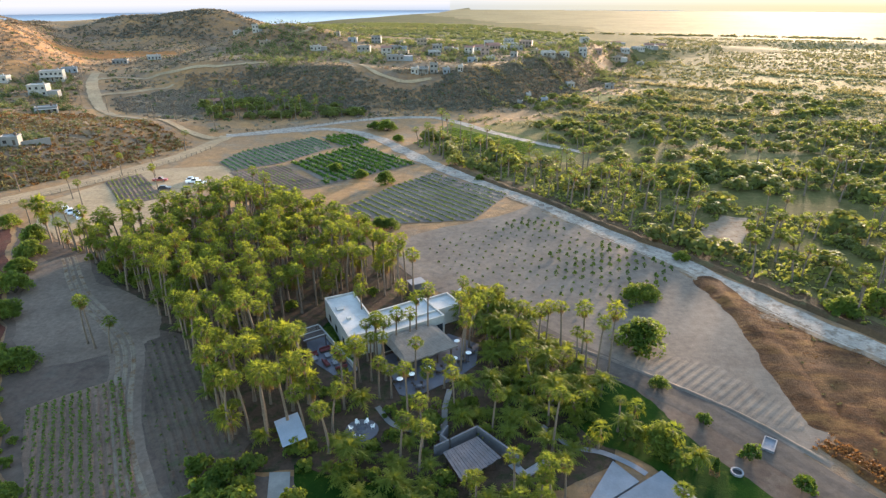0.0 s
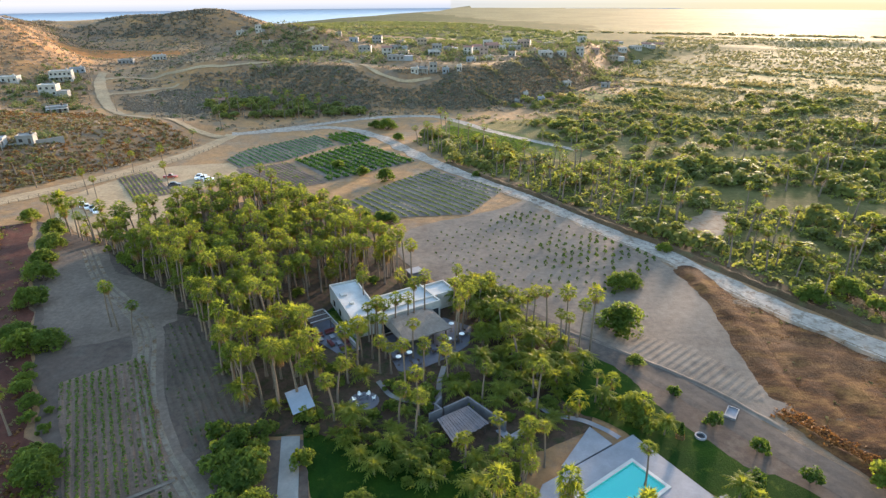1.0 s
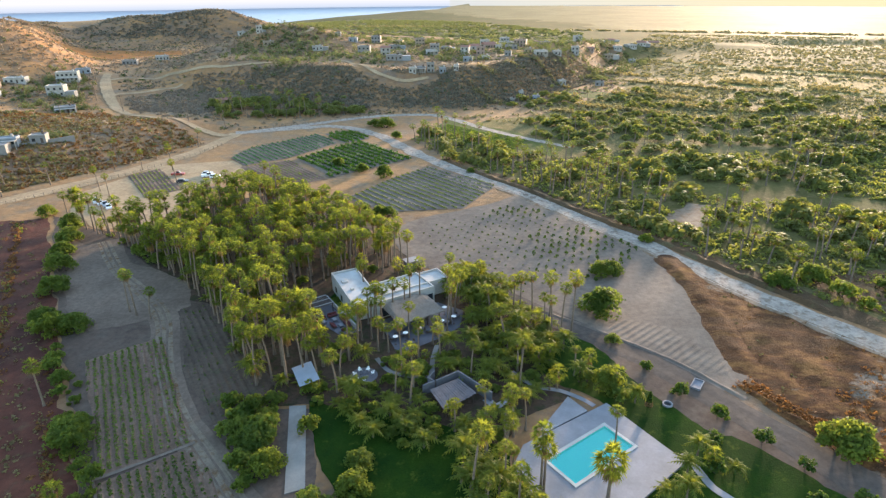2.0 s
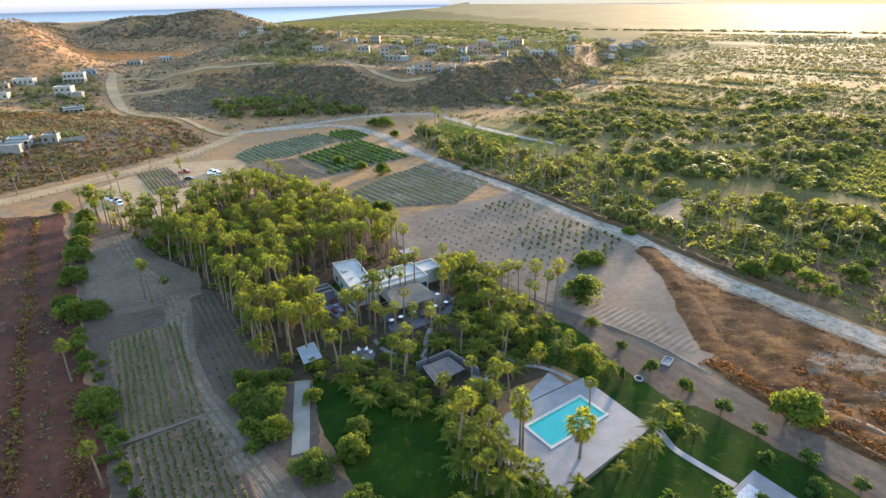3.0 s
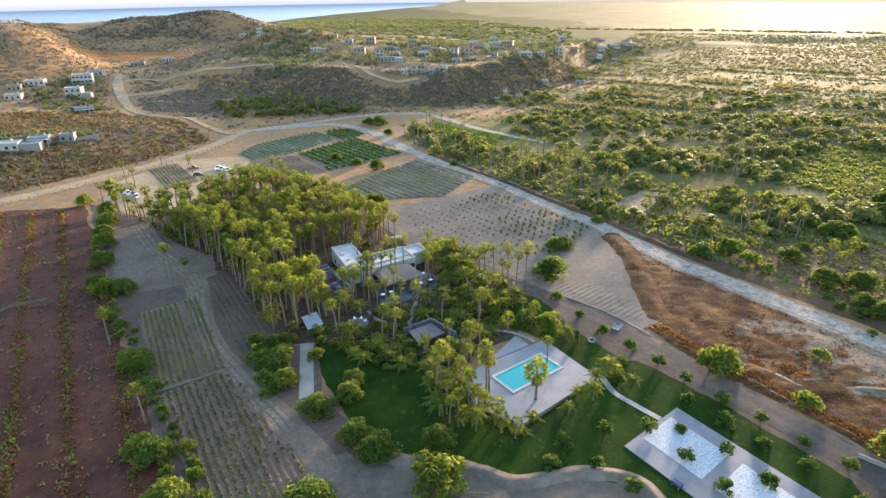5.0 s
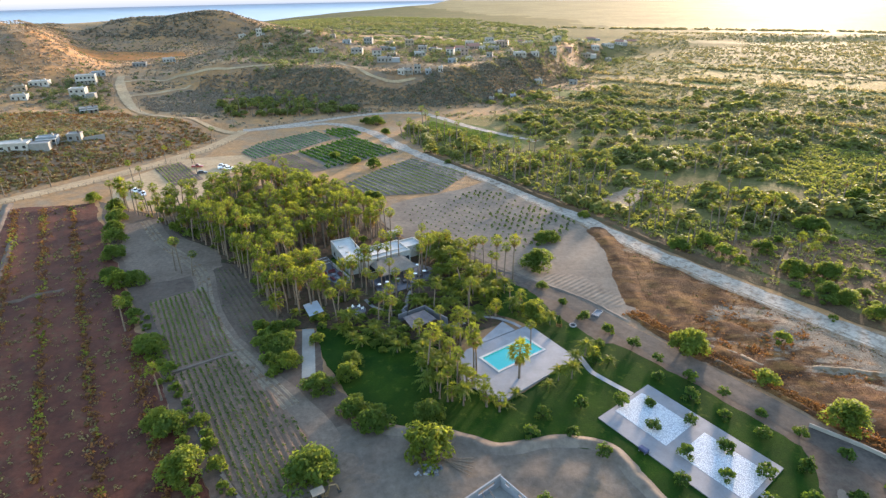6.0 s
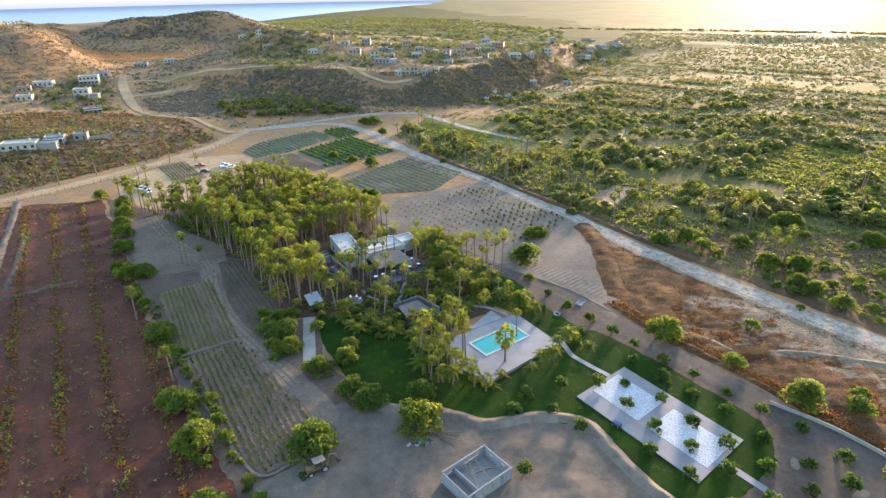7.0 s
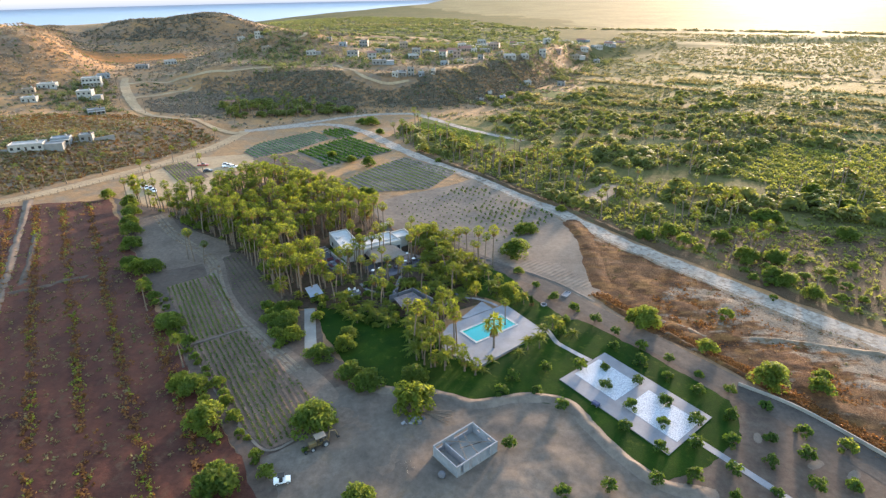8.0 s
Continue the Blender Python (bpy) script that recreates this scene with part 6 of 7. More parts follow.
def round_table(x, y, a):
    e = empty("round_table", "round dark terrace table with a thick top", "table", "terrace tables", m=pose(x, y, 0.122, 0, 0, a))
    bm = bmesh.new()
    bmesh.ops.create_cone(bm, segments=18, radius1=0.58, radius2=0.55, depth=0.28, cap_ends=True, matrix=Matrix.Translation((0, 0, 0.62)))
    part("tabletop", bm, M_TERR, e, "dark table top")
    bm = bmesh.new()
    bmesh.ops.create_cone(bm, segments=8, radius1=0.05, radius2=0.05, depth=0.44, cap_ends=True, matrix=Matrix.Translation((0, 0, 0.258)))
    part("leg", bm, M_DARKW, e)
    bm = bmesh.new()
    bmesh.ops.create_cone(bm, segments=12, radius1=0.32, radius2=0.06, depth=0.036, cap_ends=True, matrix=Matrix.Translation((0, 0, 0.018)))
    part("foot", bm, M_DARKW, e)


def chair_at(x, y, a, mat, label, z=0.122):
    e = empty("terrace_chair", label, "chair", "terrace chairs", m=pose(x, y, z, 0, 0, a))
    part("seat", boxed((-0.24, 0.24, -0.24, 0.24, 0.42, 0.47), bevel=0.01), mat, e)
    part("backrest", boxed((-0.24, 0.24, 0.2, 0.25, 0.472, 0.92), bevel=0.01), mat, e)
    for p in (-0.2, 0.2):
        for q in (-0.2, 0.2):
            part("leg", boxed((p - 0.02, p + 0.02, q - 0.02, q + 0.02, 0, 0.418)), mat, e)


def parasol(x, y):
    e = empty("parasol", "small round white parasol on a dark post", "parasol", "terrace parasols", m=pose(x, y, 0.122))
    bm = bmesh.new()
    bmesh.ops.create_cone(bm, segments=16, radius1=0.58, radius2=0.08, depth=0.16, cap_ends=True, matrix=Matrix.Translation((0, 0, 2.1)))
    part("canopy", bm, M_CLOTH, e, "white canopy")
    bm = bmesh.new()
    bmesh.ops.create_cone(bm, segments=8, radius1=0.035, radius2=0.03, depth=2.0, cap_ends=True, matrix=Matrix.Translation((0, 0, 1.05)))
    part("pole", bm, M_DARKW, e)
    bm = bmesh.new()
    bmesh.ops.create_cone(bm, segments=12, radius1=0.28, radius2=0.2, depth=0.05, cap_ends=True, matrix=Matrix.Translation((0, 0, 0.025)))
    part("foot", bm, M_DARKW, e)


for x, y in ((-9.8, 84.1), (-7.8, 85.6), (-5.0, 87.5), (-0.2, 90.7), (2.4, 92.5), (0.2, 96.5)):
    parasol(x, y)
for x, y in ((-10.6, 86.0), (-8.6, 87.4), (-3.0, 89.0), (0.9, 92.4), (2.6, 95.2), (-6.4, 84.0), (-1.0, 88.0)):
    round_table(x, y, 10 * x)
    for a in (20, 110, 200, 290):
        chair_at(x + 0.85 * math.sin(radians(a)), y + 0.85 * math.cos(radians(a)), -a, M_DARKW, "dark wooden terrace chair")
# kiosk and small shade sail north of the roof
kiosk = empty("kiosk", "small grey wooden kiosk beside the palms", "kiosk", m=pose(-9.5, 121.5, 0, 0, 0, 30))
part("wall", boxed((-1.6, 1.6, -1.2, 1.2, 0, 2.2)), M_GREYW, kiosk)
part("roof", boxed((-1.9, 1.9, -1.5, 1.5, 2.203, 2.4), bevel=0.02), M_CONC, kiosk)
tank = empty("water_tank", "small white domed water tank by the trees", "tank", m=pose(1.2, 118.6, 0) @ Matrix.Diagonal((0.6, 0.6, 0.6, 1)))
bm = bmesh.new()
bmesh.ops.create_uvsphere(bm, u_segments=18, v_segments=10, radius=1.9)
for v in bm.verts:
    v.co.z = max(v.co.z, 0) * 0.8 + 1.9
part("dome", bm, M_WHITE, tank)
bm = bmesh.new()
bmesh.ops.create_cone(bm, segments=18, radius1=1.95, radius2=1.9, depth=1.895, cap_ends=True, matrix=Matrix.Translation((0, 0, 0.947)))
part("wall", bm, M_CONC, tank)

# garden pavilion and its walls
M_GREYP = plaster("grey_plank", (0.095, 0.095, 0.112), 0.4, 0.85, 0.8)
pav = empty("pavilion", "low garden pavilion with a flat grey plank roof", "pavilion", m=pose(2.9, 64.9, 0, 0, 0, 44))
ROOF = [Vector(p) for p in ((-1.7, 66.5), (3.5, 70.0), (6.9, 65.7), (1.2, 60.8))]
pav.matrix_world = Matrix.Identity(4)
for i in range(14):
    # each plank runs from the front edge to the back edge of the roof
    u0, u1, lip = i / 14 + 0.003, (i + 1) / 14 - 0.003, 0.006 * ((i * 7) % 5)
    bm = bmesh.new()
    top = [ROOF[0].lerp(ROOF[1], u0 ), ROOF[0].lerp(ROOF[1], u1), ROOF[3].lerp(ROOF[2], u1), ROOF[3].lerp(ROOF[2], u0)]
    top[2], top[3] = top[2].lerp(top[1], lip), top[3].lerp(top[0], lip)
    z = 2.0 + 0.012 * ((i * 5) % 3)
    lo, hi = [bm.verts.new((p.x, p.y, z)) for p in top], [bm.verts.new((p.x, p.y, z + 0.08)) for p in top]
    bm.faces.new(lo)
    bm.faces.new(hi)
    for k in range(4):
        bm.faces.new((lo[k], lo[(k + 1) % 4], hi[(k + 1) % 4], hi[k]))
    part("plank", bm, M_GREYP, pav)
for x, y in ((-1.1, 66.3), (3.4, 69.4), (6.2, 65.6), (1.4, 61.5)):
    part("post", boxed((x - 0.1, x + 0.1, y - 0.1, y + 0.1, 0, 1.99)), M_DARKW, pav)


def wall_run(name, pts, height, thick, material, label):
    bm = bmesh.new()
    for (x0, y0), (x1, y1) in zip(pts, pts[1:]):
        d = math.hypot(x1 - x0, y1 - y0)
        r = bmesh.ops.create_cube(bm, size=1.0, matrix=Matrix.Translation(((x0 + x1) / 2, (y0 + y1) / 2, height / 2)) @ Matrix.Rotation(math.atan2(y1 - y0, x1 - x0), 4, "Z") @ Matrix.Diagonal((d + thick * 0.98, thick, height, 1)))
        height -= 0.006
    return tagged(part(name, bm, material, None), label, "wall", kind="structure")


wall_run("wall_pavilion", [(-2.9, 67.7), (-1.0, 69.0), (-2.1, 70.2), (-1.2, 72.2)], 2.2, 0.3, M_GREYW, "dark grey rendered garden wall")
wall_run("wall_pavilion_2", [(-0.5, 69.3), (3.5, 72.2), (9.5, 66.0)], 2.2, 0.3, M_GREYW, "dark grey rendered garden wall")
flat_piece("pavement_pavilion", [(8.0, 66.2), (10.2, 63.5), (14.3, 66.8), (13.4, 67.7), (10.4, 65.3), (9.3, 66.9)], 0.0, 0.15, M_CONC, "pale concrete landing beside the pavilion", "pavement", kind="structure")

shed = empty("shed", "small open shed with a pale tarpaulin roof", "shed", m=pose(-25.5, 70.6, -0.25, 0, 0, -62))
bm = bmesh.new()
vsx = [bm.verts.new((x, y, 2.3 + 0.12 * (y + 2) + 0.05 * noise.noise((x, y, 1)))) for y in (-1.9, -0.6, 0.6, 1.9) for x in (-3.2, -1, 1, 3.2)]
for j in range(3):
    for i in range(3):
        bm.faces.new([vsx[j * 4 + i], vsx[j * 4 + i + 1], vsx[j * 4 + i + 5], vsx[j * 4 + i + 4]])
r = bmesh.ops.extrude_face_region(bm, geom=bm.faces[:])
bmesh.ops.translate(bm, verts=[v for v in r["geom"] if isinstance(v, bmesh.types.BMVert)], vec=(0, 0, 0.08))
part("roof", bm, plaster("pale_tarpaulin", (0.24, 0.28, 0.34), 0.15), shed, "pale grey tarpaulin roof")
for x in (-3.0, 3.0):
    for y in (-1.7, 1.7):
        part("post", boxed((x - 0.07, x + 0.07, y - 0.07, y + 0.07, 0, 2.3 + 0.12 * (y + 2) - 0.06)), M_DARKW, shed)

# fire pit circle with white chairs
ob = flat_piece("patio_firepit", [(-14.9 + 2.7 * math.cos(i * 0.349), 73.2 + 2.6 * math.sin(i * 0.349)) for i in range(18)], 0.0, 0.12, M_TERR, "round dark gravel patio", "patio", kind="structure")
fp = empty("fire_pit", "low round stone fire pit", "fire pit", m=pose(-14.9, 73.2, 0.122))
bm = bmesh.new()
bmesh.ops.create_cone(bm, segments=20, radius1=0.85, radius2=0.8, depth=0.4, cap_ends=False, matrix=Matrix.Translation((0, 0, 0.2)))
bmesh.ops.create_cone(bm, segments=20, radius1=0.6, radius2=0.6, depth=0.4, cap_ends=False, matrix=Matrix.Translation((0, 0, 0.2)))
bm.verts.ensure_lookup_table()
part("ring", bm, M_BLOCK, fp)
bm = bmesh.new()
bmesh.ops.create_cone(bm, segments=20, radius1=0.62, radius2=0.62, depth=0.2, cap_ends=True, matrix=Matrix.Translation((0, 0, 0.1)))
part("ash", bm, M_TERR, fp)


def lounge_chair(x, y, a):
    e = empty("lounge_chair", "white slatted garden chair with a high back", "chair", "chairs round the fire pit", m=pose(x, y, 0.122, 0, 0, a) @ Matrix.Diagonal((0.7, 0.7, 0.7, 1)))
    bm = boxed((-0.33, 0.33, -0.35, 0.3, 0.30, 0.36))
    bmesh.ops.rotate(bm, verts=bm.verts, cent=(0, 0, 0.33), matrix=Matrix.Rotation(radians(8), 3, "X").inverted())
    part("seat", bm, M_CLOTH, e)
    for i in range(5):
        bm = boxed((-0.32 + i * 0.13, -0.21 + i * 0.13, 0.28, 0.31, 0.32, 1.0 + 0.08 * (2 - abs(i - 2))))
        bmesh.ops.rotate(bm, verts=bm.verts, cent=(0, 0.3, 0.3), matrix=Matrix.Rotation(radians(-18), 3, "X"))
        part("backrest_slat", bm, M_CLOTH, e)
    for s in (-0.42, 0.42):
        part("armrest", boxed((s - 0.07, s + 0.07, -0.4, 0.4, 0.54, 0.57)), M_CLOTH, e)
        part("leg", boxed((s - 0.03, s + 0.03, -0.38, -0.3, 0, 0.538)), M_CLOTH, e)
        part("leg", boxed((s - 0.03, s + 0.03, 0.25, 0.33, 0, 0.538)), M_CLOTH, e)


for i in range(6):
    a = radians(20 + i * 52)
    lounge_chair(-14.9 + 1.75 * math.cos(a), 73.2 + 1.75 * math.sin(a), math.degrees(a) - 90)

# unfinished block house
site = empty("block_house", "unfinished roofless house of grey concrete blocks", "building", m=pose(17.6, 8.6, 0.0, 0, 0, 40))
part("floor", boxed((-5.3, 5.3, -3.7, 3.7, 0.0, 0.16)), M_STRIP, site)


def block_wall(length, height, doors, windows):
    """A wall along x with door gaps from the floor and window gaps, in one piece."""
    pts = [(0, 0)]
    for a, c in doors:
        pts += [(a, 0), (a, 2.1), (c, 2.1), (c, 0)]
    pts += [(length, 0), (length, height), (0, height)]
    bm = bmesh.new()
    edges = []
    for loop in (pts, *[[(a, lo), (c, lo), (c, hi), (a, hi)] for a, c, lo, hi in windows]):
        vs = [bm.verts.new((x, 0, z)) for x, z in loop]
        edges += [bm.edges.new((vs[i], vs[(i + 1) % len(vs)])) for i in range(len(vs))]
    bmesh.ops.triangle_fill(bm, use_beauty=True, use_dissolve=False, edges=edges)
    r = bmesh.ops.extrude_face_region(bm, geom=bm.faces[:])
    bmesh.ops.translate(bm, verts=[v for v in r["geom"] if isinstance(v, bmesh.types.BMVert)], vec=(0, 0.2, 0))
    return bm


for m_, args, note in ((pose(-5.2, 3.4, 0.162), (10.4, 2.34, (), ((0.6, 2.4, 1.1, 1.95), (5.2, 9.0, 1.15, 1.95))), "block wall with long window gaps"),
                       (pose(-5.2, -3.6, 0.162), (10.4, 2.3, ((0.9, 1.7), (3.0, 3.8), (5.2, 6.1), (7.4, 8.4)), ()), "block wall with door gaps"),
                       (pose(-5.0, -3.4, 0.162, 0, 0, 90), (6.8, 2.32, (), ()), "block wall"),
                       (pose(5.2, -3.4, 0.162, 0, 0, 90), (6.8, 2.31, (), ((1.5, 2.5, 1.3, 1.9), (4.6, 5.6, 1.3, 1.9))), "block wall with two window gaps")):
    o = part("wall", block_wall(*args), M_BLOCK, site, note)
    o.matrix_local = m_
part("partition", boxed((-2.6, -2.42, -3.4, 3.4, 0.162, 2.1)), M_BLOCK, site, "inner block wall")
part("bond_beam", boxed((-5.22, 5.22, 3.38, 3.62, 2.503, 2.66), (-5.22, 5.22, -3.62, -3.38, 2.453, 2.6), bevel=0.01), M_CONC, site, "poured concrete beam")
bm = boxed((-1.5, 4.5, -0.06, 0.06, 1.25, 1.37))
bmesh.ops.rotate(bm, verts=bm.verts, cent=(1.5, 0, 1.3), matrix=Matrix.Rotation(radians(18), 3, "Y"))
part("prop", bm, M_WOODD, site, "leaning timber prop")
for u0, v0, u1, v1 in ((-2.2, 3.3, 4.6, -2.8), (-2.3, -3.0, 0.6, 3.4), (0.4, -3.3, 1.8, 3.3)):
    v, f = tube([(u0, v0, 2.2), ((u0 + u1) / 2, (v0 + v1) / 2, 2.0), (u1, v1, 2.35)], [0.07, 0.06, 0.05], 6)
    mesh_ob("pole", v, f, M_BARK, site)


# ---- far distance ----
def build_sky_edge():
    """Pale sky low over the sea."""
    vs, fs = [], []
    azs = np.linspace(-62, 2, 33)
    for a in azs:
        for z in (-42, 0, 60, 160):
            vs.append((4690 * math.sin(radians(a)), 4690 * math.cos(radians(a)), z))
    for i in range(len(azs) - 1):
        for j in range(3):
            fs.append((i * 4 + j, i * 4 + j + 1, i * 4 + j + 5, i * 4 + j + 4))
    m, n, l, b = make_mat("pale_sky")
    sep = n.new("ShaderNodeSeparateXYZ")
    l.new(n.new("ShaderNodeTexCoord").outputs["Object"], sep.inputs["Vector"])
    mr = n.new("ShaderNodeMapRange")
    mr.inputs["From Min"].default_value, mr.inputs["From Max"].default_value = -40, 60
    l.new(sep.outputs["Z"], mr.inputs["Value"])
    em = n.new("ShaderNodeEmission")
    em.inputs["Strength"].default_value = 0.14
    l.new(ramp(n, l, mr.outputs["Result"], [(0.0, (0.62, 0.74, 0.90)), (0.5, (0.95, 0.97, 1.0))]), em.inputs["Color"])
    l.new(em.outputs["Emission"], n["Material Output"].inputs["Surface"])
    tagged(mesh_ob("backdrop_sky", vs, fs, m), "pale evening sky low over the sea", "backdrop", kind="structure")


build_sky_edge()


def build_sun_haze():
    """A self-lit backdrop: bright haze beyond the plain under the low sun, painted as emission."""
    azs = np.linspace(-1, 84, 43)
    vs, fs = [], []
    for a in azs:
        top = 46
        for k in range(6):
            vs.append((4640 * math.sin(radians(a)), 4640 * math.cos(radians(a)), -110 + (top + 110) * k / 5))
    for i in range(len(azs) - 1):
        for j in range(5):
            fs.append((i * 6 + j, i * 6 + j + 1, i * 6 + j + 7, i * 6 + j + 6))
    m, n, l, b = make_mat("glowing_haze")
    sep = n.new("ShaderNodeSeparateXYZ")
    l.new(n.new("ShaderNodeTexCoord").outputs["Object"], sep.inputs["Vector"])
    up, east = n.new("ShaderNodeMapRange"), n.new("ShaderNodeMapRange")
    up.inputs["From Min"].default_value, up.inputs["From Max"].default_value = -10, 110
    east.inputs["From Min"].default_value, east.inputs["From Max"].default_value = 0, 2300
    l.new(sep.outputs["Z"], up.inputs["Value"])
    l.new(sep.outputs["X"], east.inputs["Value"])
    # Painted haze glow: whiter upwards, warmer to the east.
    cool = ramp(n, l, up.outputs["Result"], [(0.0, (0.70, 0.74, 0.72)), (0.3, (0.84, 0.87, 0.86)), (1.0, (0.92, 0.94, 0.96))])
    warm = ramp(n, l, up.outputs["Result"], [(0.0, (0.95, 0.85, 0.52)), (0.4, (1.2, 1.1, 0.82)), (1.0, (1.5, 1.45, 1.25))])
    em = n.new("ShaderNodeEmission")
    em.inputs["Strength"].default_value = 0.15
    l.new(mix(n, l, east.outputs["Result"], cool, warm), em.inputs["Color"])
    l.new(em.outputs["Emission"], n["Material Output"].inputs["Surface"])
    tagged(mesh_ob("backdrop_plain", vs, fs, m), "glowing backdrop of painted haze beyond the plain", "backdrop", kind="structure")


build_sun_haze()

# ---- houses of the village ----
TINTS = [plaster("house_white", (0.36, 0.345, 0.325), 0.3), plaster("house_grey", (0.215, 0.21, 0.205), 0.25), plaster("house_blue", (0.22, 0.245, 0.275), 0.2), plaster("house_pink", (0.30, 0.215, 0.18), 0.2), plaster("house_tan", (0.28, 0.22, 0.165), 0.25)]
M_TILE = plain("clay_roof", (0.28, 0.13, 0.09), 0.85, vary=0.35)


def dwelling(x, y, w, d, storeys, ang, tint, annex=False, veranda=False, pitched=False):
    w, d = w * 0.66, d * 0.72
    names = ("white", "grey", "pale blue", "pink", "tan")
    e = empty("house", f"{names[tint]} plastered {'two-storey' if storeys > 1 else 'single-storey'} house with {'tiled' if pitched else 'flat'} roof", "house", "houses of the village", m=pose(x, y, hz(x, y) - 0.3, 0, 0, ang))
    h = 3.0 * storeys + 0.3
    part("wall", boxed((-w / 2, w / 2, -d / 2, d / 2, -1.5, h)), TINTS[tint], e)
    if pitched:
        bm = bmesh.new()
        p = [bm.verts.new(c) for c in ((-w / 2 - 0.5, -d / 2 - 0.5, h), (w / 2 + 0.5, -d / 2 - 0.5, h), (w / 2 + 0.5, d / 2 + 0.5, h), (-w / 2 - 0.5, d / 2 + 0.5, h), (-w / 2 - 0.5, 0, h + d * 0.22), (w / 2 + 0.5, 0, h + d * 0.22))]
        for f in ((0, 1, 5, 4), (2, 3, 4, 5), (0, 4, 3), (1, 2, 5), (3, 2, 1, 0)):
            bm.faces.new([p[i] for i in f])
        part("roof", bm, M_TILE, e)
    else:
        part("roof", boxed((-w / 2 - 0.25, w / 2 + 0.25, -d / 2 - 0.25, d / 2 + 0.25, h + 0.003, h + 0.22)), TINTS[tint], e)
        part("parapet", boxed((-w / 2, w / 2, -d / 2, -d / 2 + 0.2, h + 0.223, h + 0.6), (-w / 2, w / 2, d / 2 - 0.2, d / 2, h + 0.223, h + 0.6), (-w / 2, -w / 2 + 0.2, -d / 2 + 0.2, d / 2 - 0.2, h + 0.223, h + 0.6), (w / 2 - 0.2, w / 2, -d / 2 + 0.2, d / 2 - 0.2, h + 0.223, h + 0.6)), TINTS[tint], e)
        bm = bmesh.new()
        bmesh.ops.create_cone(bm, segments=10, radius1=0.6, radius2=0.5, depth=1.3, cap_ends=True, matrix=Matrix.Translation((w * 0.25, d * 0.2, h + 0.223 + 0.65)))
        part("water_tank", bm, M_DARKW if tint % 2 else TINTS[0], e)
    for s in range(storeys):
        k = max(2, int(w / 2.6))
        for i in range(k):
            u = -w / 2 + w * (i + 0.5) / k
            if s == 0 and i == k // 2:
                part("door", boxed((u - 0.5, u + 0.5, -d / 2 - 0.06, -d / 2 - 0.005, 0.3, 2.4)), M_DARKW, e)
            else:
                part("window", boxed((u - 0.65, u + 0.65, -d / 2 - 0.06, -d / 2 - 0.005, 3.0 * s + 1.1, 3.0 * s + 2.4)), M_GLASS, e)
    if annex:
        part("annex", boxed((w / 2 + 0.004, w / 2 + w * 0.55, -d * 0.45, d * 0.3, -1.5, 2.9)), TINTS[(tint + 1) % 5], e)
    if veranda:
        part("veranda_roof", boxed((-w / 2, w / 2, -d / 2 - 2.6, -d / 2 - 0.07, 2.75, 2.95)), TINTS[0], e)
        for u in np.linspace(-w / 2 + 0.2, w / 2 - 0.2, 5):
            part("post", boxed((u - 0.12, u + 0.12, -d / 2 - 2.5, -d / 2 - 2.26, -0.8, 2.747)), TINTS[0], e)


for row in ((-294.8, 372.2, 19.1, 11.0, 1, 17, 0, 0, 0, 0), (-271.8, 391.9, 20.3, 11, 2, 21, 0, 0, 1, 0), (-252.8, 349.3, 15.4, 10.0, 2, 13, 0, 1, 0, 0), (-227.5, 315.7, 15.9, 11, 1, 32, 1, 0, 1, 0), (-277.0, 418.3, 14.2, 8.6, 1, 29, 2, 0, 0, 0), (-296.7, 353.1, 12.0, 7.4, 1, 24, 4, 0, 0, 0), (-281.1, 329.8, 14.4, 8.3, 1, 16, 0, 0, 0, 0), (-277.8, 486.2, 17.1, 11, 1, 17, 1, 0, 0, 0)):
    dwelling(*row)
for row in ((-261.7, 510.3, 16.2, 11, 1, 30, 0, 0, 0, 0), (-206, 562, 10.0, 6.0, 1, 30, 0, 0, 0, 0), (-185.0, 551.4, 8.2, 5.8, 2, 19, 0, 1, 0, 0), (-169.1, 524.0, 13.0, 9.9, 1, 28, 4, 0, 0, 0), (-119.7, 501.3, 13.4, 7.7, 1, 11, 0, 1, 0, 0), (-113.6, 564.1, 8.1, 5.8, 1, 3, 1, 0, 0, 0), (-96.3, 546.0, 11.8, 7.0, 1, 0, 2, 0, 0, 0), (-77.9, 492.3, 15.4, 8.8, 2, -1, 1, 0, 0, 0)):
    dwelling(*row)
for row in ((-57.4, 471.1, 11.3, 8.7, 2, 12, 0, 0, 0, 1), (-44.2, 472.6, 12.4, 7.8, 1, 1, 4, 0, 0, 0), (-46.8, 436.1, 17.9, 11, 1, 11, 1, 1, 0, 0), (-20.7, 488.5, 13.9, 10.6, 1, 11, 0, 0, 1, 0), (-24.0, 394.1, 10.5, 6.9, 1, 0, 1, 0, 1, 0), (-17.1, 394.6, 7.6, 5.5, 2, 3, 1, 0, 0, 0), (-29.0, 390.7, 7.6, 5.5, 1, -9, 0, 0, 0, 0), (-8.8, 393.0, 6.6, 5.5, 1, 9, 2, 0, 0, 0)):
    dwelling(*row)
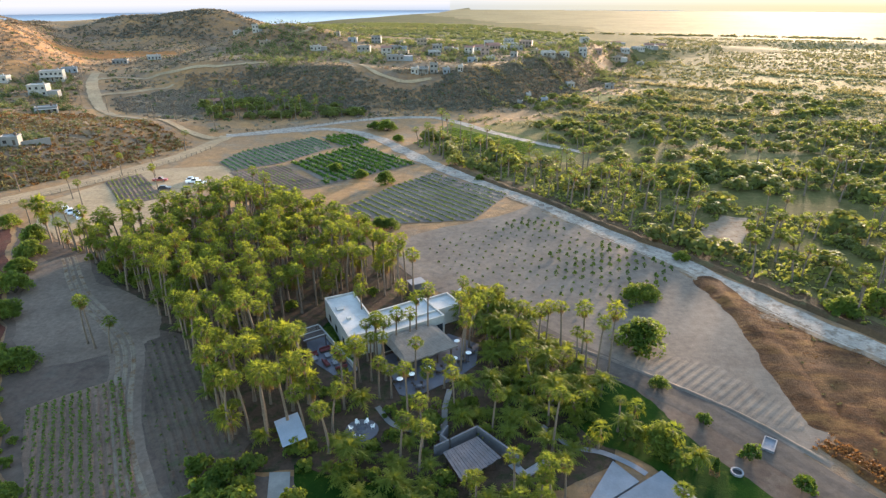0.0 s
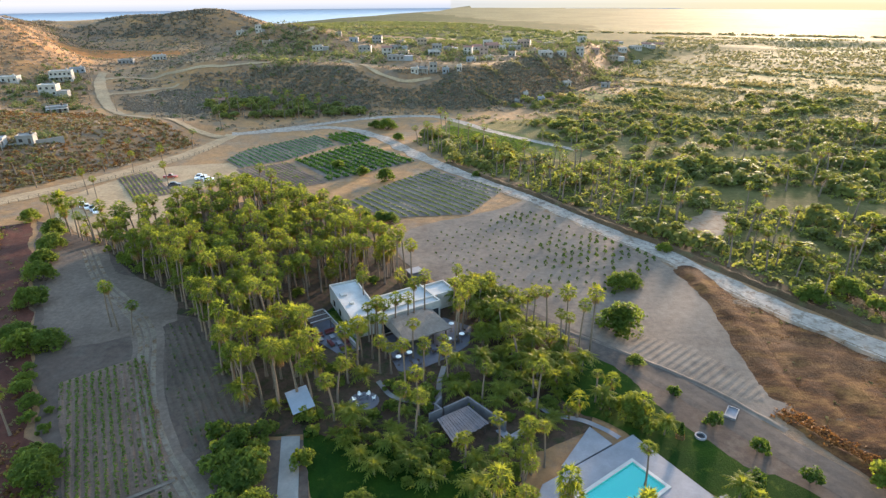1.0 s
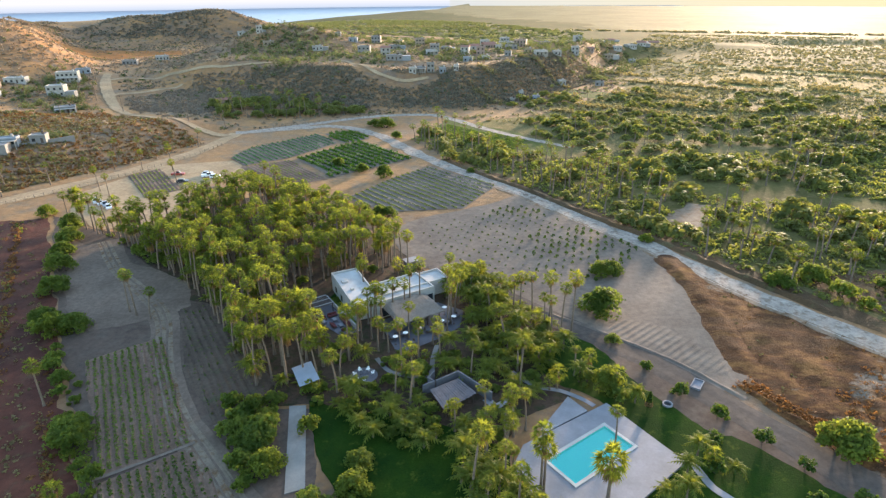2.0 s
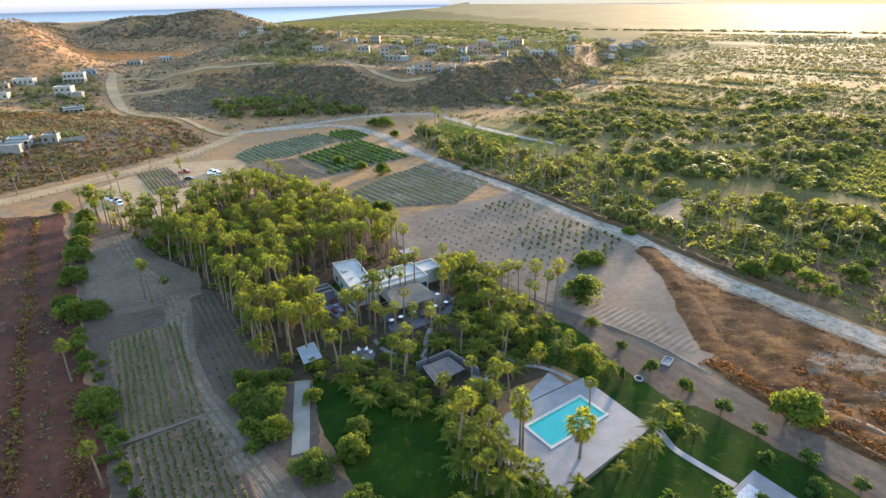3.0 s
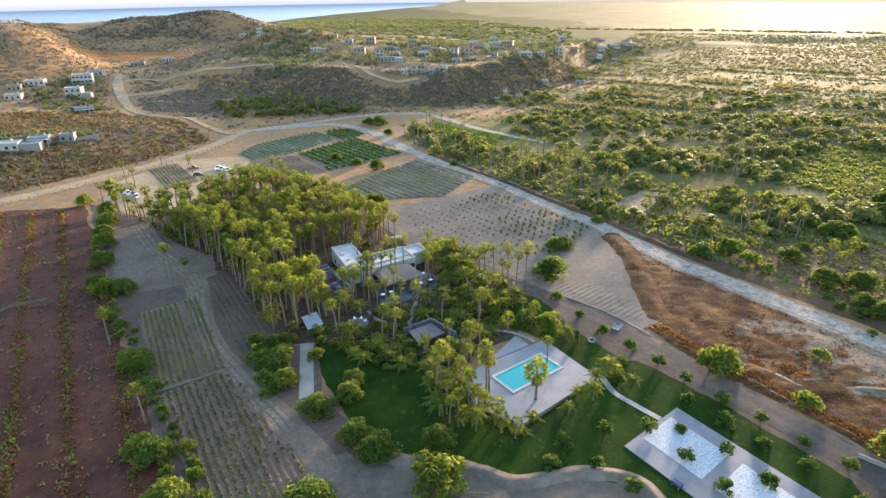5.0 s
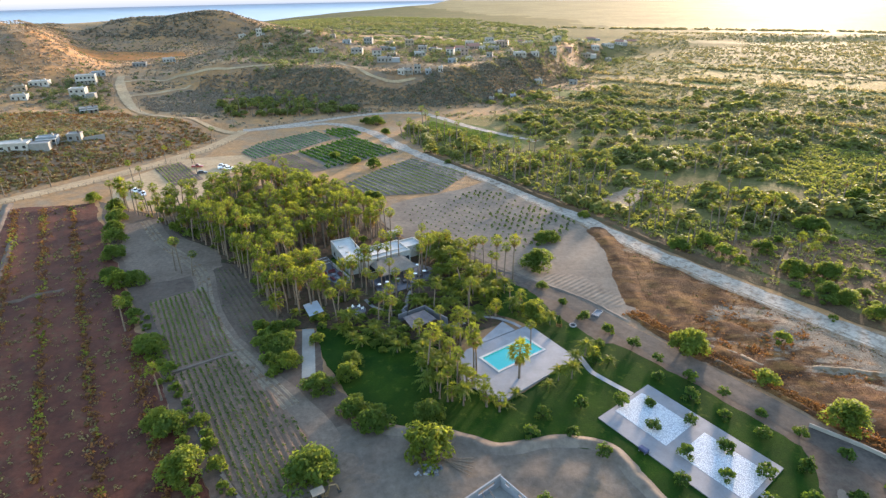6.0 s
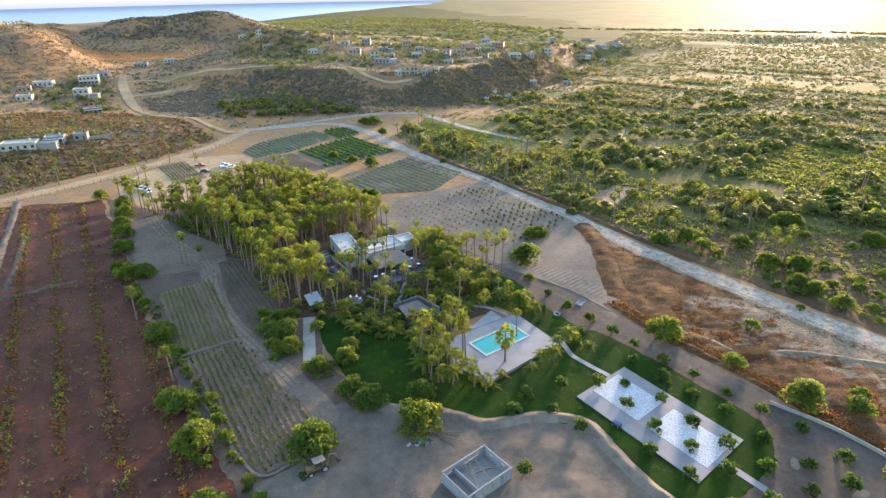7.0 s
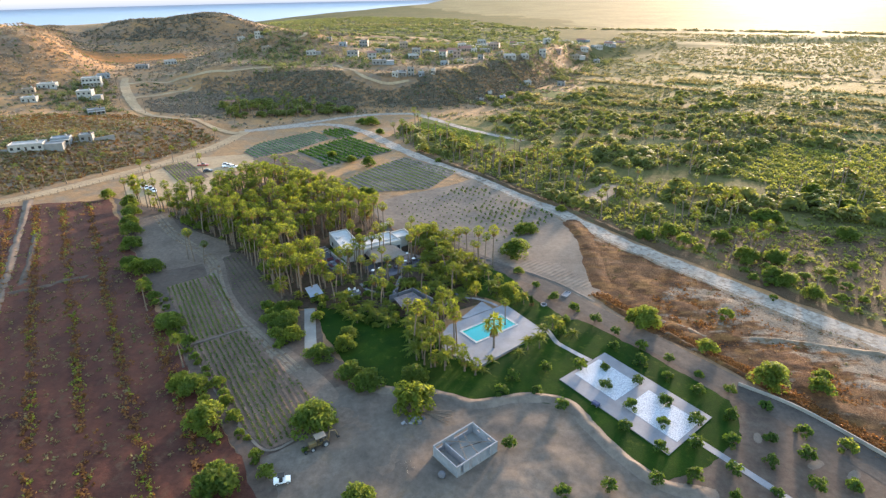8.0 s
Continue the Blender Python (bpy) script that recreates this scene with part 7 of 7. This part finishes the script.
for row in ((7.3, 483.3, 10.3, 7.3, 2, -13, 0, 0, 0, 1), (9.2, 443.3, 10.6, 7.2, 1, -6, 2, 0, 0, 0), (20.0, 486.1, 10.4, 6.6, 2, -1, 3, 0, 0, 0), (23.0, 455.1, 8.7, 5.5, 1, 14, 0, 0, 0, 0), (0.5, 396.2, 4.8, 5.5, 1, -2, 0, 0, 0, 0), (45.4, 389.6, 4.2, 5.5, 1, 4, 0, 0, 0, 0), (54.6, 379.7, 6.5, 5.5, 1, -4, 2, 0, 0, 0), (38.1, 371.2, 4.5, 5.5, 1, -5, 1, 0, 0, 0)):
    dwelling(*row)
for row in ((81.1, 439.7, 8.5, 5.5, 1, 11, 0, 0, 0, 0), (111.7, 446.2, 9.8, 6.0, 1, -12, 1, 0, 0, 0), (67.2, 465.8, 14.5, 10.2, 1, 7, 0, 0, 1, 0), (61.3, 501.6, 9.6, 6.1, 1, -7, 4, 0, 0, 0), (105.4, 524.9, 10.1, 6.7, 2, -9, 0, 0, 0, 0), (128.4, 568.4, 9.5, 6.9, 1, -13, 3, 0, 0, 1), (156.2, 604.3, 11.6, 9.1, 1, 11, 0, 0, 0, 0), (177.7, 599.0, 8.7, 6.9, 1, 7, 0, 0, 0, 0)):
    dwelling(*row)
for row in ((41.8, 469.2, 7.8, 5.5, 1, -13, 1, 0, 0, 0), (82.8, 482.9, 9.3, 6.9, 1, 13, 0, 0, 0, 0), (37.1, 516.5, 8.6, 6.8, 1, -3, 0, 0, 0, 0), (-148.0, 350.0, 9.2, 6.9, 1, 26, 3, 0, 0, 1), (-201.1, 208.6, 23.6, 11, 1, 18, 0, 1, 0, 0), (-190.2, 219.1, 13.4, 7.8, 1, 22, 2, 0, 1, 0), (-181.7, 227.3, 9.5, 7.5, 1, 20, 1, 0, 0, 0)):
    dwelling(*row)
rng = random.Random(61)
for x, y in scatter([(-60, 505), (10, 500), (100, 545), (200, 640), (250, 760), (120, 800), (0, 660), (-90, 560)], 21, 62):
    if rng.random() < 0.6:
        dwelling(x, y, rng.uniform(11, 18), rng.uniform(9, 13), 1 if rng.random() < 0.8 else 2, rng.uniform(-25, 25), rng.choice((0, 0, 1, 3, 4, 4)), rng.random() < 0.4, False, rng.random() < 0.2)
wall_run("wall_hill", [(-213, 205), (-197, 208), (-184, 222), (-172, 236)], 9.9, 0.4, TINTS[1], "grey block terrace wall on the hillside")


def post_fence(pts, gap, label):
    """Rough posts with two wires, along a line."""
    e = empty("fence", label, "fence")
    post = None
    line = curve_pts(pts, gap)
    for i, p in enumerate(line):
        if post is None:
            v, f = tube([(0, 0, -0.3), (0.02, 0, 0.7), (0.0, 0.02, 1.4)], [0.09, 0.08, 0.07], 6)
            post = mesh_ob("post", v, f, M_BARK, e)
        else:
            o = new("post", post.data)
            o.parent = e
            post = o
        post.matrix_local = pose(p.x, p.y, hz(p.x, p.y), 3 * noise.noise(p), 3 * noise.noise(p * 1.7), 40 * i)
    for h in (0.6, 1.15):
        v, f = tube([(p.x, p.y, hz(p.x, p.y) + h) for p in line], [0.02] * len(line), 4, False)
        mesh_ob("wire", v, f, M_DARKW, e)


post_fence([(-176, 150), (-153, 178), (-134, 206), (-121, 232), (-113, 256)], 3.0, "rough wooden post fence along the hillside road")
post_fence([(-108, 291), (-88, 303), (-66, 316), (-48, 326)], 3.0, "rough wooden post fence at the foot of the hill")


def utility_pole(x, y, lean):
    e = empty("utility_pole", "weathered wooden utility pole with a crossarm", "utility pole", "poles along the hill road", m=pose(x, y, hz(x, y) - 0.3, lean, 0, 35))
    v, f = tube([(0, 0, 0), (0, 0, 5), (0, 0, 10)], [0.2, 0.17, 0.13], 7)
    mesh_ob("pole", v, f, M_BARK, e)
    part("crossarm", boxed((-1.1, 1.1, -0.22, -0.13, 9.2, 9.36)), M_DARKW, e)
    for u in (-0.95, 0.0, 0.95):
        part("insulator", boxed((u - 0.06, u + 0.06, -0.21, -0.14, 9.363, 9.55), bevel=0.02), M_CONC, e)


for x, y, a in ((-197.7, 323.1, -4), (-166.2, 306.2, 2), (-160, 300, -3), (-144, 291, 1), (-124.2, 290.6, -2), (-204, 277, -5), (-228, 348, 2), (-255, 396, 0)):
    utility_pole(x, y, a)

# ---- vehicles ----
M_TYRE = plain("tyre_rubber", (0.02, 0.02, 0.02), 0.85)
M_CAR = [plain("car_white", (0.75, 0.75, 0.74), 0.3, vary=0.05), plain("car_silver", (0.42, 0.43, 0.45), 0.3, 0.4, 0.05), plain("car_dark", (0.05, 0.05, 0.06), 0.3, vary=0.1), plain("car_red", (0.30, 0.05, 0.04), 0.35, vary=0.1)]
M_YELL = plain("machine_yellow", (0.15, 0.105, 0.045), 0.6, vary=0.35)


def wheel(e, x, y, r, w):
    bm = bmesh.new()
    bmesh.ops.create_cone(bm, segments=14, radius1=r, radius2=r, depth=w, cap_ends=True, matrix=Matrix.Translation((x, y, r)) @ Matrix.Rotation(math.pi / 2, 4, "X"))
    bmesh.ops.bevel(bm, geom=[q for q in bm.edges if len(q.link_faces) == 2 and any(len(f.verts) > 4 for f in q.link_faces)], offset=r * 0.15, segments=1, affect="EDGES")
    t = part("wheel", bm, M_TYRE, e, "black rubber tyre")
    bm = bmesh.new()
    bmesh.ops.create_cone(bm, segments=10, radius1=r * 0.55, radius2=r * 0.5, depth=w + 0.03, cap_ends=True, matrix=Matrix.Translation((x, y, r)) @ Matrix.Rotation(math.pi / 2, 4, "X"))
    part("rim", bm, M_CAR[1], t, "metal wheel rim")


def profile_body(pts, half, taper=0.0):
    """A body drawn from its side outline, across the given half width."""
    bm = bmesh.new()
    a = [bm.verts.new((x, -half + (taper if z > 0.95 else 0), z)) for x, z in pts]
    c = [bm.verts.new((x, half - (taper if z > 0.95 else 0), z)) for x, z in pts]
    bm.faces.new(a)
    bm.faces.new(c[::-1])
    for i in range(len(pts)):
        j = (i + 1) % len(pts)
        bm.faces.new((a[i], c[i], c[j], a[j]))
    return bm


def car(x, y, ang, paint, pickup=False):
    tone = ("white", "silver", "dark", "dark red")[paint]
    e = empty("car", f"{tone} {'pickup truck' if pickup else 'car'} parked on dusty ground", "car", "parked cars", m=pose(x, y, 0.06, 0, 0, ang))
    if pickup:
        low = [(-2.6, 0.35), (2.55, 0.35), (2.6, 0.85), (1.3, 1.0), (-0.5, 1.05), (-2.6, 1.05)]
        top = [(-0.55, 1.053), (1.15, 1.003), (0.55, 1.72), (-0.4, 1.75)]
    else:
        low = [(-2.2, 0.3), (2.15, 0.3), (2.2, 0.75), (1.1, 0.95), (-1.9, 1.0), (-2.2, 0.9)]
        top = [(-1.85, 1.003), (1.0, 0.965), (0.35, 1.45), (-1.4, 1.5)]
    part("body", profile_body(low, 0.9), M_CAR[paint], e, f"{tone} painted body")
    part("cabin", profile_body(top, 0.82, 0.12), M_GLASS, e, "dark glazed cabin")
    bm = boxed((top[3][0], top[2][0], -0.68, 0.68, top[3][1] + 0.003, top[3][1] + 0.06), bevel=0.02)
    part("roof", bm, M_CAR[paint], e)
    for px in (-1.45, 1.4):
        for py in (-0.82, 0.82):
            wheel(e, px, py, 0.34, 0.22)
    for py in (-0.65, 0.65):
        part("headlight", boxed((low[2][0] - 0.02, low[2][0] + 0.03, py - 0.16, py + 0.16, 0.62, 0.76)), M_CONC, e)


for row in ((-100.4, 207.6, 20, 1, 0), (-99.0, 204.8, 22, 0, 1), (-95.6, 203.4, 24, 0, 0), (-112.4, 206.9, 8, 3, 1), (-106.0, 196.8, 15, 2, 0), (-127.2, 173.2, -55, 0, 1), (-124.4, 171.3, -55, 0, 0), (-121.6, 169.6, -52, 1, 1), (-118.9, 167.2, -58, 0, 0)):
    car(row[0], row[1], row[2], row[3], bool(row[4]))

digger = empty("tractor", "old dull yellow backhoe tractor with a tan canopy", "tractor", m=pose(-11.6, 10.5, 0.06, 0, 0, 212))
part("chassis", boxed((-2.0, 2.0, -0.45, 0.45, 0.6, 1.1), bevel=0.05), M_YELL, digger)
part("bonnet", boxed((0.5, 2.1, -0.42, 0.42, 1.103, 1.65), bevel=0.08), M_YELL, digger, "dull yellow engine cover")
part("seat", boxed((-0.9, -0.3, -0.3, 0.3, 1.103, 1.6), bevel=0.05), M_TYRE, digger)
part("canopy", boxed((-1.5, 0.7, -0.85, 0.85, 2.55, 2.68), bevel=0.05), TINTS[4], digger, "tan canopy roof")
for px in (-1.35, 0.5):
    for py in (-0.7, 0.7):
        part("post", boxed((px - 0.04, px + 0.04, py - 0.04, py + 0.04, 1.0, 2.547)), M_TYRE, digger)
for py in (-0.85, 0.85):
    wheel(digger, -1.2, py, 0.75, 0.45)
    wheel(digger, 1.5, py, 0.5, 0.32)
v, f = tube([(-2.0, 0, 1.0), (-2.5, 0.1, 2.9), (-3.6, 0.2, 2.6), (-4.0, 0.2, 1.2)], [0.16, 0.14, 0.12, 0.1], 6)
mesh_ob("boom", v, f, M_YELL, digger)
part("bucket", boxed((-4.3, -3.7, -0.25, 0.6, 0.75, 1.2), bevel=0.08), M_TYRE, digger, "dark steel digging bucket")
part("loader_bucket", boxed((2.6, 3.2, -1.0, 1.0, 0.02, 0.6), bevel=0.1), M_TYRE, digger)
for py in (-0.55, 0.55):
    part("arm", boxed((1.2, 2.7, py - 0.07, py + 0.07, 0.5, 0.68)), M_YELL, digger)

cart = empty("utility_cart", "small white and black utility cart", "cart", m=pose(-16.5, 1.3, 0.06, 0, 0, 15))
part("body", profile_body([(-1.5, 0.4), (1.5, 0.4), (1.55, 0.8), (0.7, 0.95), (0.2, 0.6), (-0.5, 0.6), (-0.6, 0.94), (-1.5, 0.94)], 0.65), M_CAR[0], cart, "white body")
part("seat", boxed((-0.5, 0.1, -0.6, 0.6, 0.603, 0.85), bevel=0.05), M_TYRE, cart)
part("roof", boxed((-0.7, 0.6, -0.62, 0.62, 1.8, 1.87), bevel=0.03), M_TYRE, cart, "black roof")
for px in (-0.62, 0.52):
    for py in (-0.56, 0.56):
        part("post", boxed((px - 0.03, px + 0.03, py - 0.03, py + 0.03, 0.7, 1.797)), M_CAR[0], cart)
for px in (-1.0, 1.0):
    for py in (-0.62, 0.62):
        wheel(cart, px, py, 0.32, 0.22)

barrow = empty("garden_cart", "small garden cart under a dark blue cover beside the platform", "cart", m=pose(46.2, 22.6, 0.09, 0, 0, -52))
bm = boxed((-0.9, 0.9, -0.5, 0.5, 0.35, 0.95), bevel=0.14)
for v in bm.verts:
    v.co += Vector((0.06, 0.05, 0.1)) * noise.noise(v.co * 2.3)
part("cover", bm, plain("blue_cover", (0.045, 0.055, 0.13), 0.7, vary=0.35), barrow, "dark blue fabric cover")
part("tray", boxed((-0.85, 0.85, -0.45, 0.45, 0.28, 0.346), bevel=0.01), M_TYRE, barrow)
for px in (-0.6, 0.6):
    for py in (-0.5, 0.5):
        wheel(barrow, px, py, 0.2, 0.1)
v, f = tube([(0.85, 0, 0.32), (1.3, 0, 0.6), (1.5, 0, 0.95)], [0.025, 0.025, 0.025], 6)
mesh_ob("handle", v, f, M_TYRE, barrow)

# ---- small things in the yard ----
rub = empty("rubble_pile", "pile of broken grey blocks and planks", "rubble", m=pose(7.4, 17.6, 0.24, 0, 0, 20) @ Matrix.Diagonal((1.45, 1.45, 1.45, 1)))
r4 = random.Random(44)
for i in range(46):
    a, q = r4.uniform(0, 6.28), abs(r4.gauss(0, 0.72))
    s = r4.uniform(0.12, 0.32)
    bm = boxed((-s, s, -s * 0.6, s * 0.6, -s * 0.5, s * 0.5), bevel=0.02)
    o = part("block", bm, M_CONC if i % 3 else M_GREYW, rub)
    o.matrix_local = pose(q * math.cos(a) * 1.3, q * math.sin(a), s * 0.5 + max(0, 0.5 - q * 0.35) * r4.random(), r4.uniform(-25, 25), r4.uniform(-25, 25), r4.uniform(0, 360))
for i in range(6):
    o = part("plank", boxed((-2.2, 2.2, -0.1, 0.1, 0, 0.05)), M_BARK, rub, "grey weathered plank")
    o.matrix_local = pose(3.0 + 0.1 * i, -0.6 + 0.28 * i, 0.05 + 0.06 * (i % 3), 0, -3, -58 + 7 * i)
branches = empty("branch_pile", "small heap of pale dry cut branches on the sand", "branches", m=pose(6.7, 4.8, 0.16))
for i in range(22):
    a, q = r4.uniform(0, 6.28), r4.uniform(0.5, 1.5)
    ex, ey, ez = r4.gauss(0, 0.35), r4.gauss(0, 0.35), r4.uniform(0.03, 0.3)
    v, f = tube([(ex - q * math.cos(a), ey - q * math.sin(a), 0.03), (ex + r4.gauss(0, 0.1), ey, ez), (ex + q * math.cos(a), ey + q * math.sin(a), ez + r4.uniform(-0.02, 0.3))], [0.05, 0.04, 0.02], 5)
    mesh_ob("branch", v, f, M_STRAW, branches)
bm = bmesh.new()
bmesh.ops.create_icosphere(bm, subdivisions=3, radius=0.75)
for v in bm.verts:
    v.co *= 1 + 0.14 * noise.noise(v.co * 1.6) + 0.05 * noise.noise(v.co * 5)
    v.co.z = v.co.z * 0.85 + 0.58
ob = part("boulder", bm, M_GREYW, None)
ob.location = (13.1, 2.6, 0.12)
tagged(ob, "rounded grey boulder on the sandy yard", "boulder")
ring = empty("well_ring", "round concrete well ring with a dark hole", "well", m=pose(41.2, 65.6, 0.06))
bm = bmesh.new()
outer = [bm.verts.new((0.9 * math.cos(k * 0.314159), 0.9 * math.sin(k * 0.314159), z)) for z in (0, 0.35) for k in range(20)]
inner = [bm.verts.new((0.68 * math.cos(k * 0.314159), 0.68 * math.sin(k * 0.314159), z)) for z in (0, 0.35) for k in range(20)]
for k in range(20):
    j = (k + 1) % 20
    bm.faces.new((outer[k], outer[j], outer[20 + j], outer[20 + k]))
    bm.faces.new((inner[k], inner[j], inner[20 + j], inner[20 + k]))
    bm.faces.new((outer[20 + k], outer[20 + j], inner[20 + j], inner[20 + k]))
part("ring", bm, M_CONC, ring)
bm = bmesh.new()
bmesh.ops.create_cone(bm, segments=20, radius1=0.67, radius2=0.67, depth=0.06, cap_ends=True, matrix=Matrix.Translation((0, 0, 0.03)))
part("water", bm, M_TYRE, ring, "dark water in the ring")
tro = empty("trough", "open pale concrete trough beside the driveway", "trough", m=pose(48.6, 71.4, 0.06, 0, 0, 55))
part("base", boxed((-1.6, 1.6, -0.9, 0.9, 0, 0.12)), M_CONC, tro)
for d in ((-1.6, 1.6, -0.9, -0.75, 0.122, 0.4), (-1.6, 1.6, 0.75, 0.9, 0.122, 0.4), (-1.6, -1.45, -0.75, 0.75, 0.122, 0.4), (1.45, 1.6, -0.75, 0.75, 0.122, 0.4)):
    part("side", boxed(d), M_CONC, tro)
cyp = empty("cypress", "narrow young cypress with a rusty brown base", "cypress", m=pose(37.6, 64.9, 0.06))
rr = np.random.default_rng(8)
t_ = rr.uniform(0.05, 1, 500)
a_ = rr.uniform(0, 6.283, 500)
rad_ = 0.62 * (1 - t_) ** 0.7 * rr.uniform(0.7, 1.05, 500) + 0.05
q_ = np.stack([rad_ * np.cos(a_), rad_ * np.sin(a_), 0.25 + 3.1 * t_], 1)
for nm, sel, mt in (("crown", q_[:, 2] > 1.3, M_CITRUS), ("lower_crown", q_[:, 2] <= 1.3, M_DEAD)):
    v, f = leaf_quads(rr, q_[sel], rr.normal(size=(int(sel.sum()), 3)), 0.26)
    o = new(nm, np_mesh(nm, v, f, mt))
    o.parent = cyp
v, f = tube([(0, 0, 0), (0, 0, 1.5), (0, 0, 3.0)], [0.08, 0.06, 0.02], 6)
mesh_ob("trunk", v, f, M_WOODD, cyp)


def berm(name, pts, width, height, material, label):
    """A low rounded bank of earth along a line."""
    line = curve_pts(pts, 1.2)
    vs, fs = [], []
    n_ = len(line)
    for i, p in enumerate(line):
        d = (line[min(i + 1, n_ - 1)] - line[max(i - 1, 0)]).normalized()
        s_ = Vector((-d.y, d.x, 0))
        end = min(1.0, i / 4, (n_ - 1 - i) / 4)
        for k in range(9):
            u = -1 + k / 4
            q = p + s_ * u * width / 2 * (0.9 + 0.14 * noise.noise((p.x * 0.2, p.y * 0.2, 1.0)))
            hgt = height * end * (math.cos(u * math.pi) * 0.5 + 0.5) * (0.75 + 0.7 * noise.noise((q.x * 0.35, q.y * 0.35, 2.0)))
            vs.append((q.x, q.y, 0.03 + max(0, hgt)))
    for i in range(n_ - 1):
        for k in range(8):
            fs.append((i * 9 + k, i * 9 + k + 1, i * 9 + k + 10, i * 9 + k + 9))
    return tagged(mesh_ob(name, vs, fs, material, smooth=True), label, "earth bank", kind="structure")


berm("bank_yard", [(-6, 29.5), (3, 27.5), (12, 26.5), (20, 23.2), (31, 25.4), (40, 23.4), (44, 15.2), (48, 7.5), (54, 0.6), (63, -1.5)], 4.0, 0.8, M_SAND, "sandy earth bank round the lawn")
berm("bank_drive", [(57, 71.5), (62, 63), (70, 52.5), (80, 38), (88, 26)], 2.4, 0.5, M_DRYFIELD, "dry grassy bank along the driveway")
berm("bank_sand", [(20, 100.5), (30, 93.5), (38, 87), (47, 79), (56, 67.5)], 1.6, 0.35, M_SAND, "low sandy ridge along the driveway")
berm("bank_field", [(60.5, 131), (63, 112), (61.5, 90), (60, 74)], 9.0, 0.7, M_DRYFIELD, "brown earth bank at the edge of the sandy field")
berm("bank_road", [(-4, 232), (14, 206), (30, 186), (46, 162), (60, 144), (74, 122), (90, 98)], 4.0, 1.0, M_BROWN, "rough earth bank beside the road")
for i, (x, y, a) in enumerate(((76.5, 12.8, 60), (84, 5.8, 20), (89.5, 3, 30), (29.5, -2.2, 150), (33.5, -4.5, 120))):
    c_, s2 = math.cos(radians(a)), math.sin(radians(a))
    berm("sand_heap", [(x - 2.2 * c_, y - 2.2 * s2), (x, y), (x + 2.2 * c_, y + 2.2 * s2)], 2.6, 0.7, M_SAND, "low heap of loose pale sand")
berm("track_side", [(70, 58.5), (73.4, 55.5), (77.1, 53), (79.9, 49.4), (84.8, 47.5), (91.5, 48), (100, 47), (110, 44), (124, 40)], 3.2, 0.65, M_WASHED, "faint pale sandy track through dry grass")
berm("track_red", [(-170, 158), (-154, 131), (-141, 107), (-128.6, 86), (-112, 58), (-96, 32)], 4.0, 0.7, M_LANE, "tan raised track through the red field")
berm("bank_red", [(-142, 122), (-138.5, 114.6), (-130.3, 100.5), (-118.8, 78.6)], 3.4, 0.8, M_YARD, "grey earth bank in the red field")
berm("bank_cross", [(-123, 73), (-117.3, 74.8), (-111.8, 77.2), (-107.4, 81.1), (-103, 84), (-100, 87)], 2.4, 0.8, M_YARD, "grey earth bank across the red field")
strip("kerb_field", [(-52.6, 46.0), (-46, 50.4), (-40.2, 54.4)], 0.7, M_SAND, 0.2, "pale earth kerb between the crop plots", "kerb", 0.1, 1.5)
strip("kerb_field_2", [(-38.6, 58.2), (-33.0, 63.6)], 0.5, M_SAND, 0.2, "pale earth kerb at the bare plot", "kerb", 0.1, 1.5)
strip("kerb_field_3", [(-52.6, 46.0), (-44, 34), (-36, 24), (-29, 16)], 0.4, M_SAND, 0.2, "pale earth kerb along the crop plot", "kerb", 0.1, 1.5)
strip("kerb_field_4", [(-30, 16.6), (-21.7, 9.2), (-15.5, 13.6)], 0.6, M_SAND, 0.22, "pale low kerb at the end of the crop plot", "kerb", 0.1, 1.5)
strip("kerb_wood", [(-57.5, 101), (-44, 85), (-31, 69.5)], 0.5, M_YARD, 0.2, "pale edge along the palm grove", "kerb", 0.1, 1.5)


# the plants from which the copies were made
drop_masters(MASTERS)
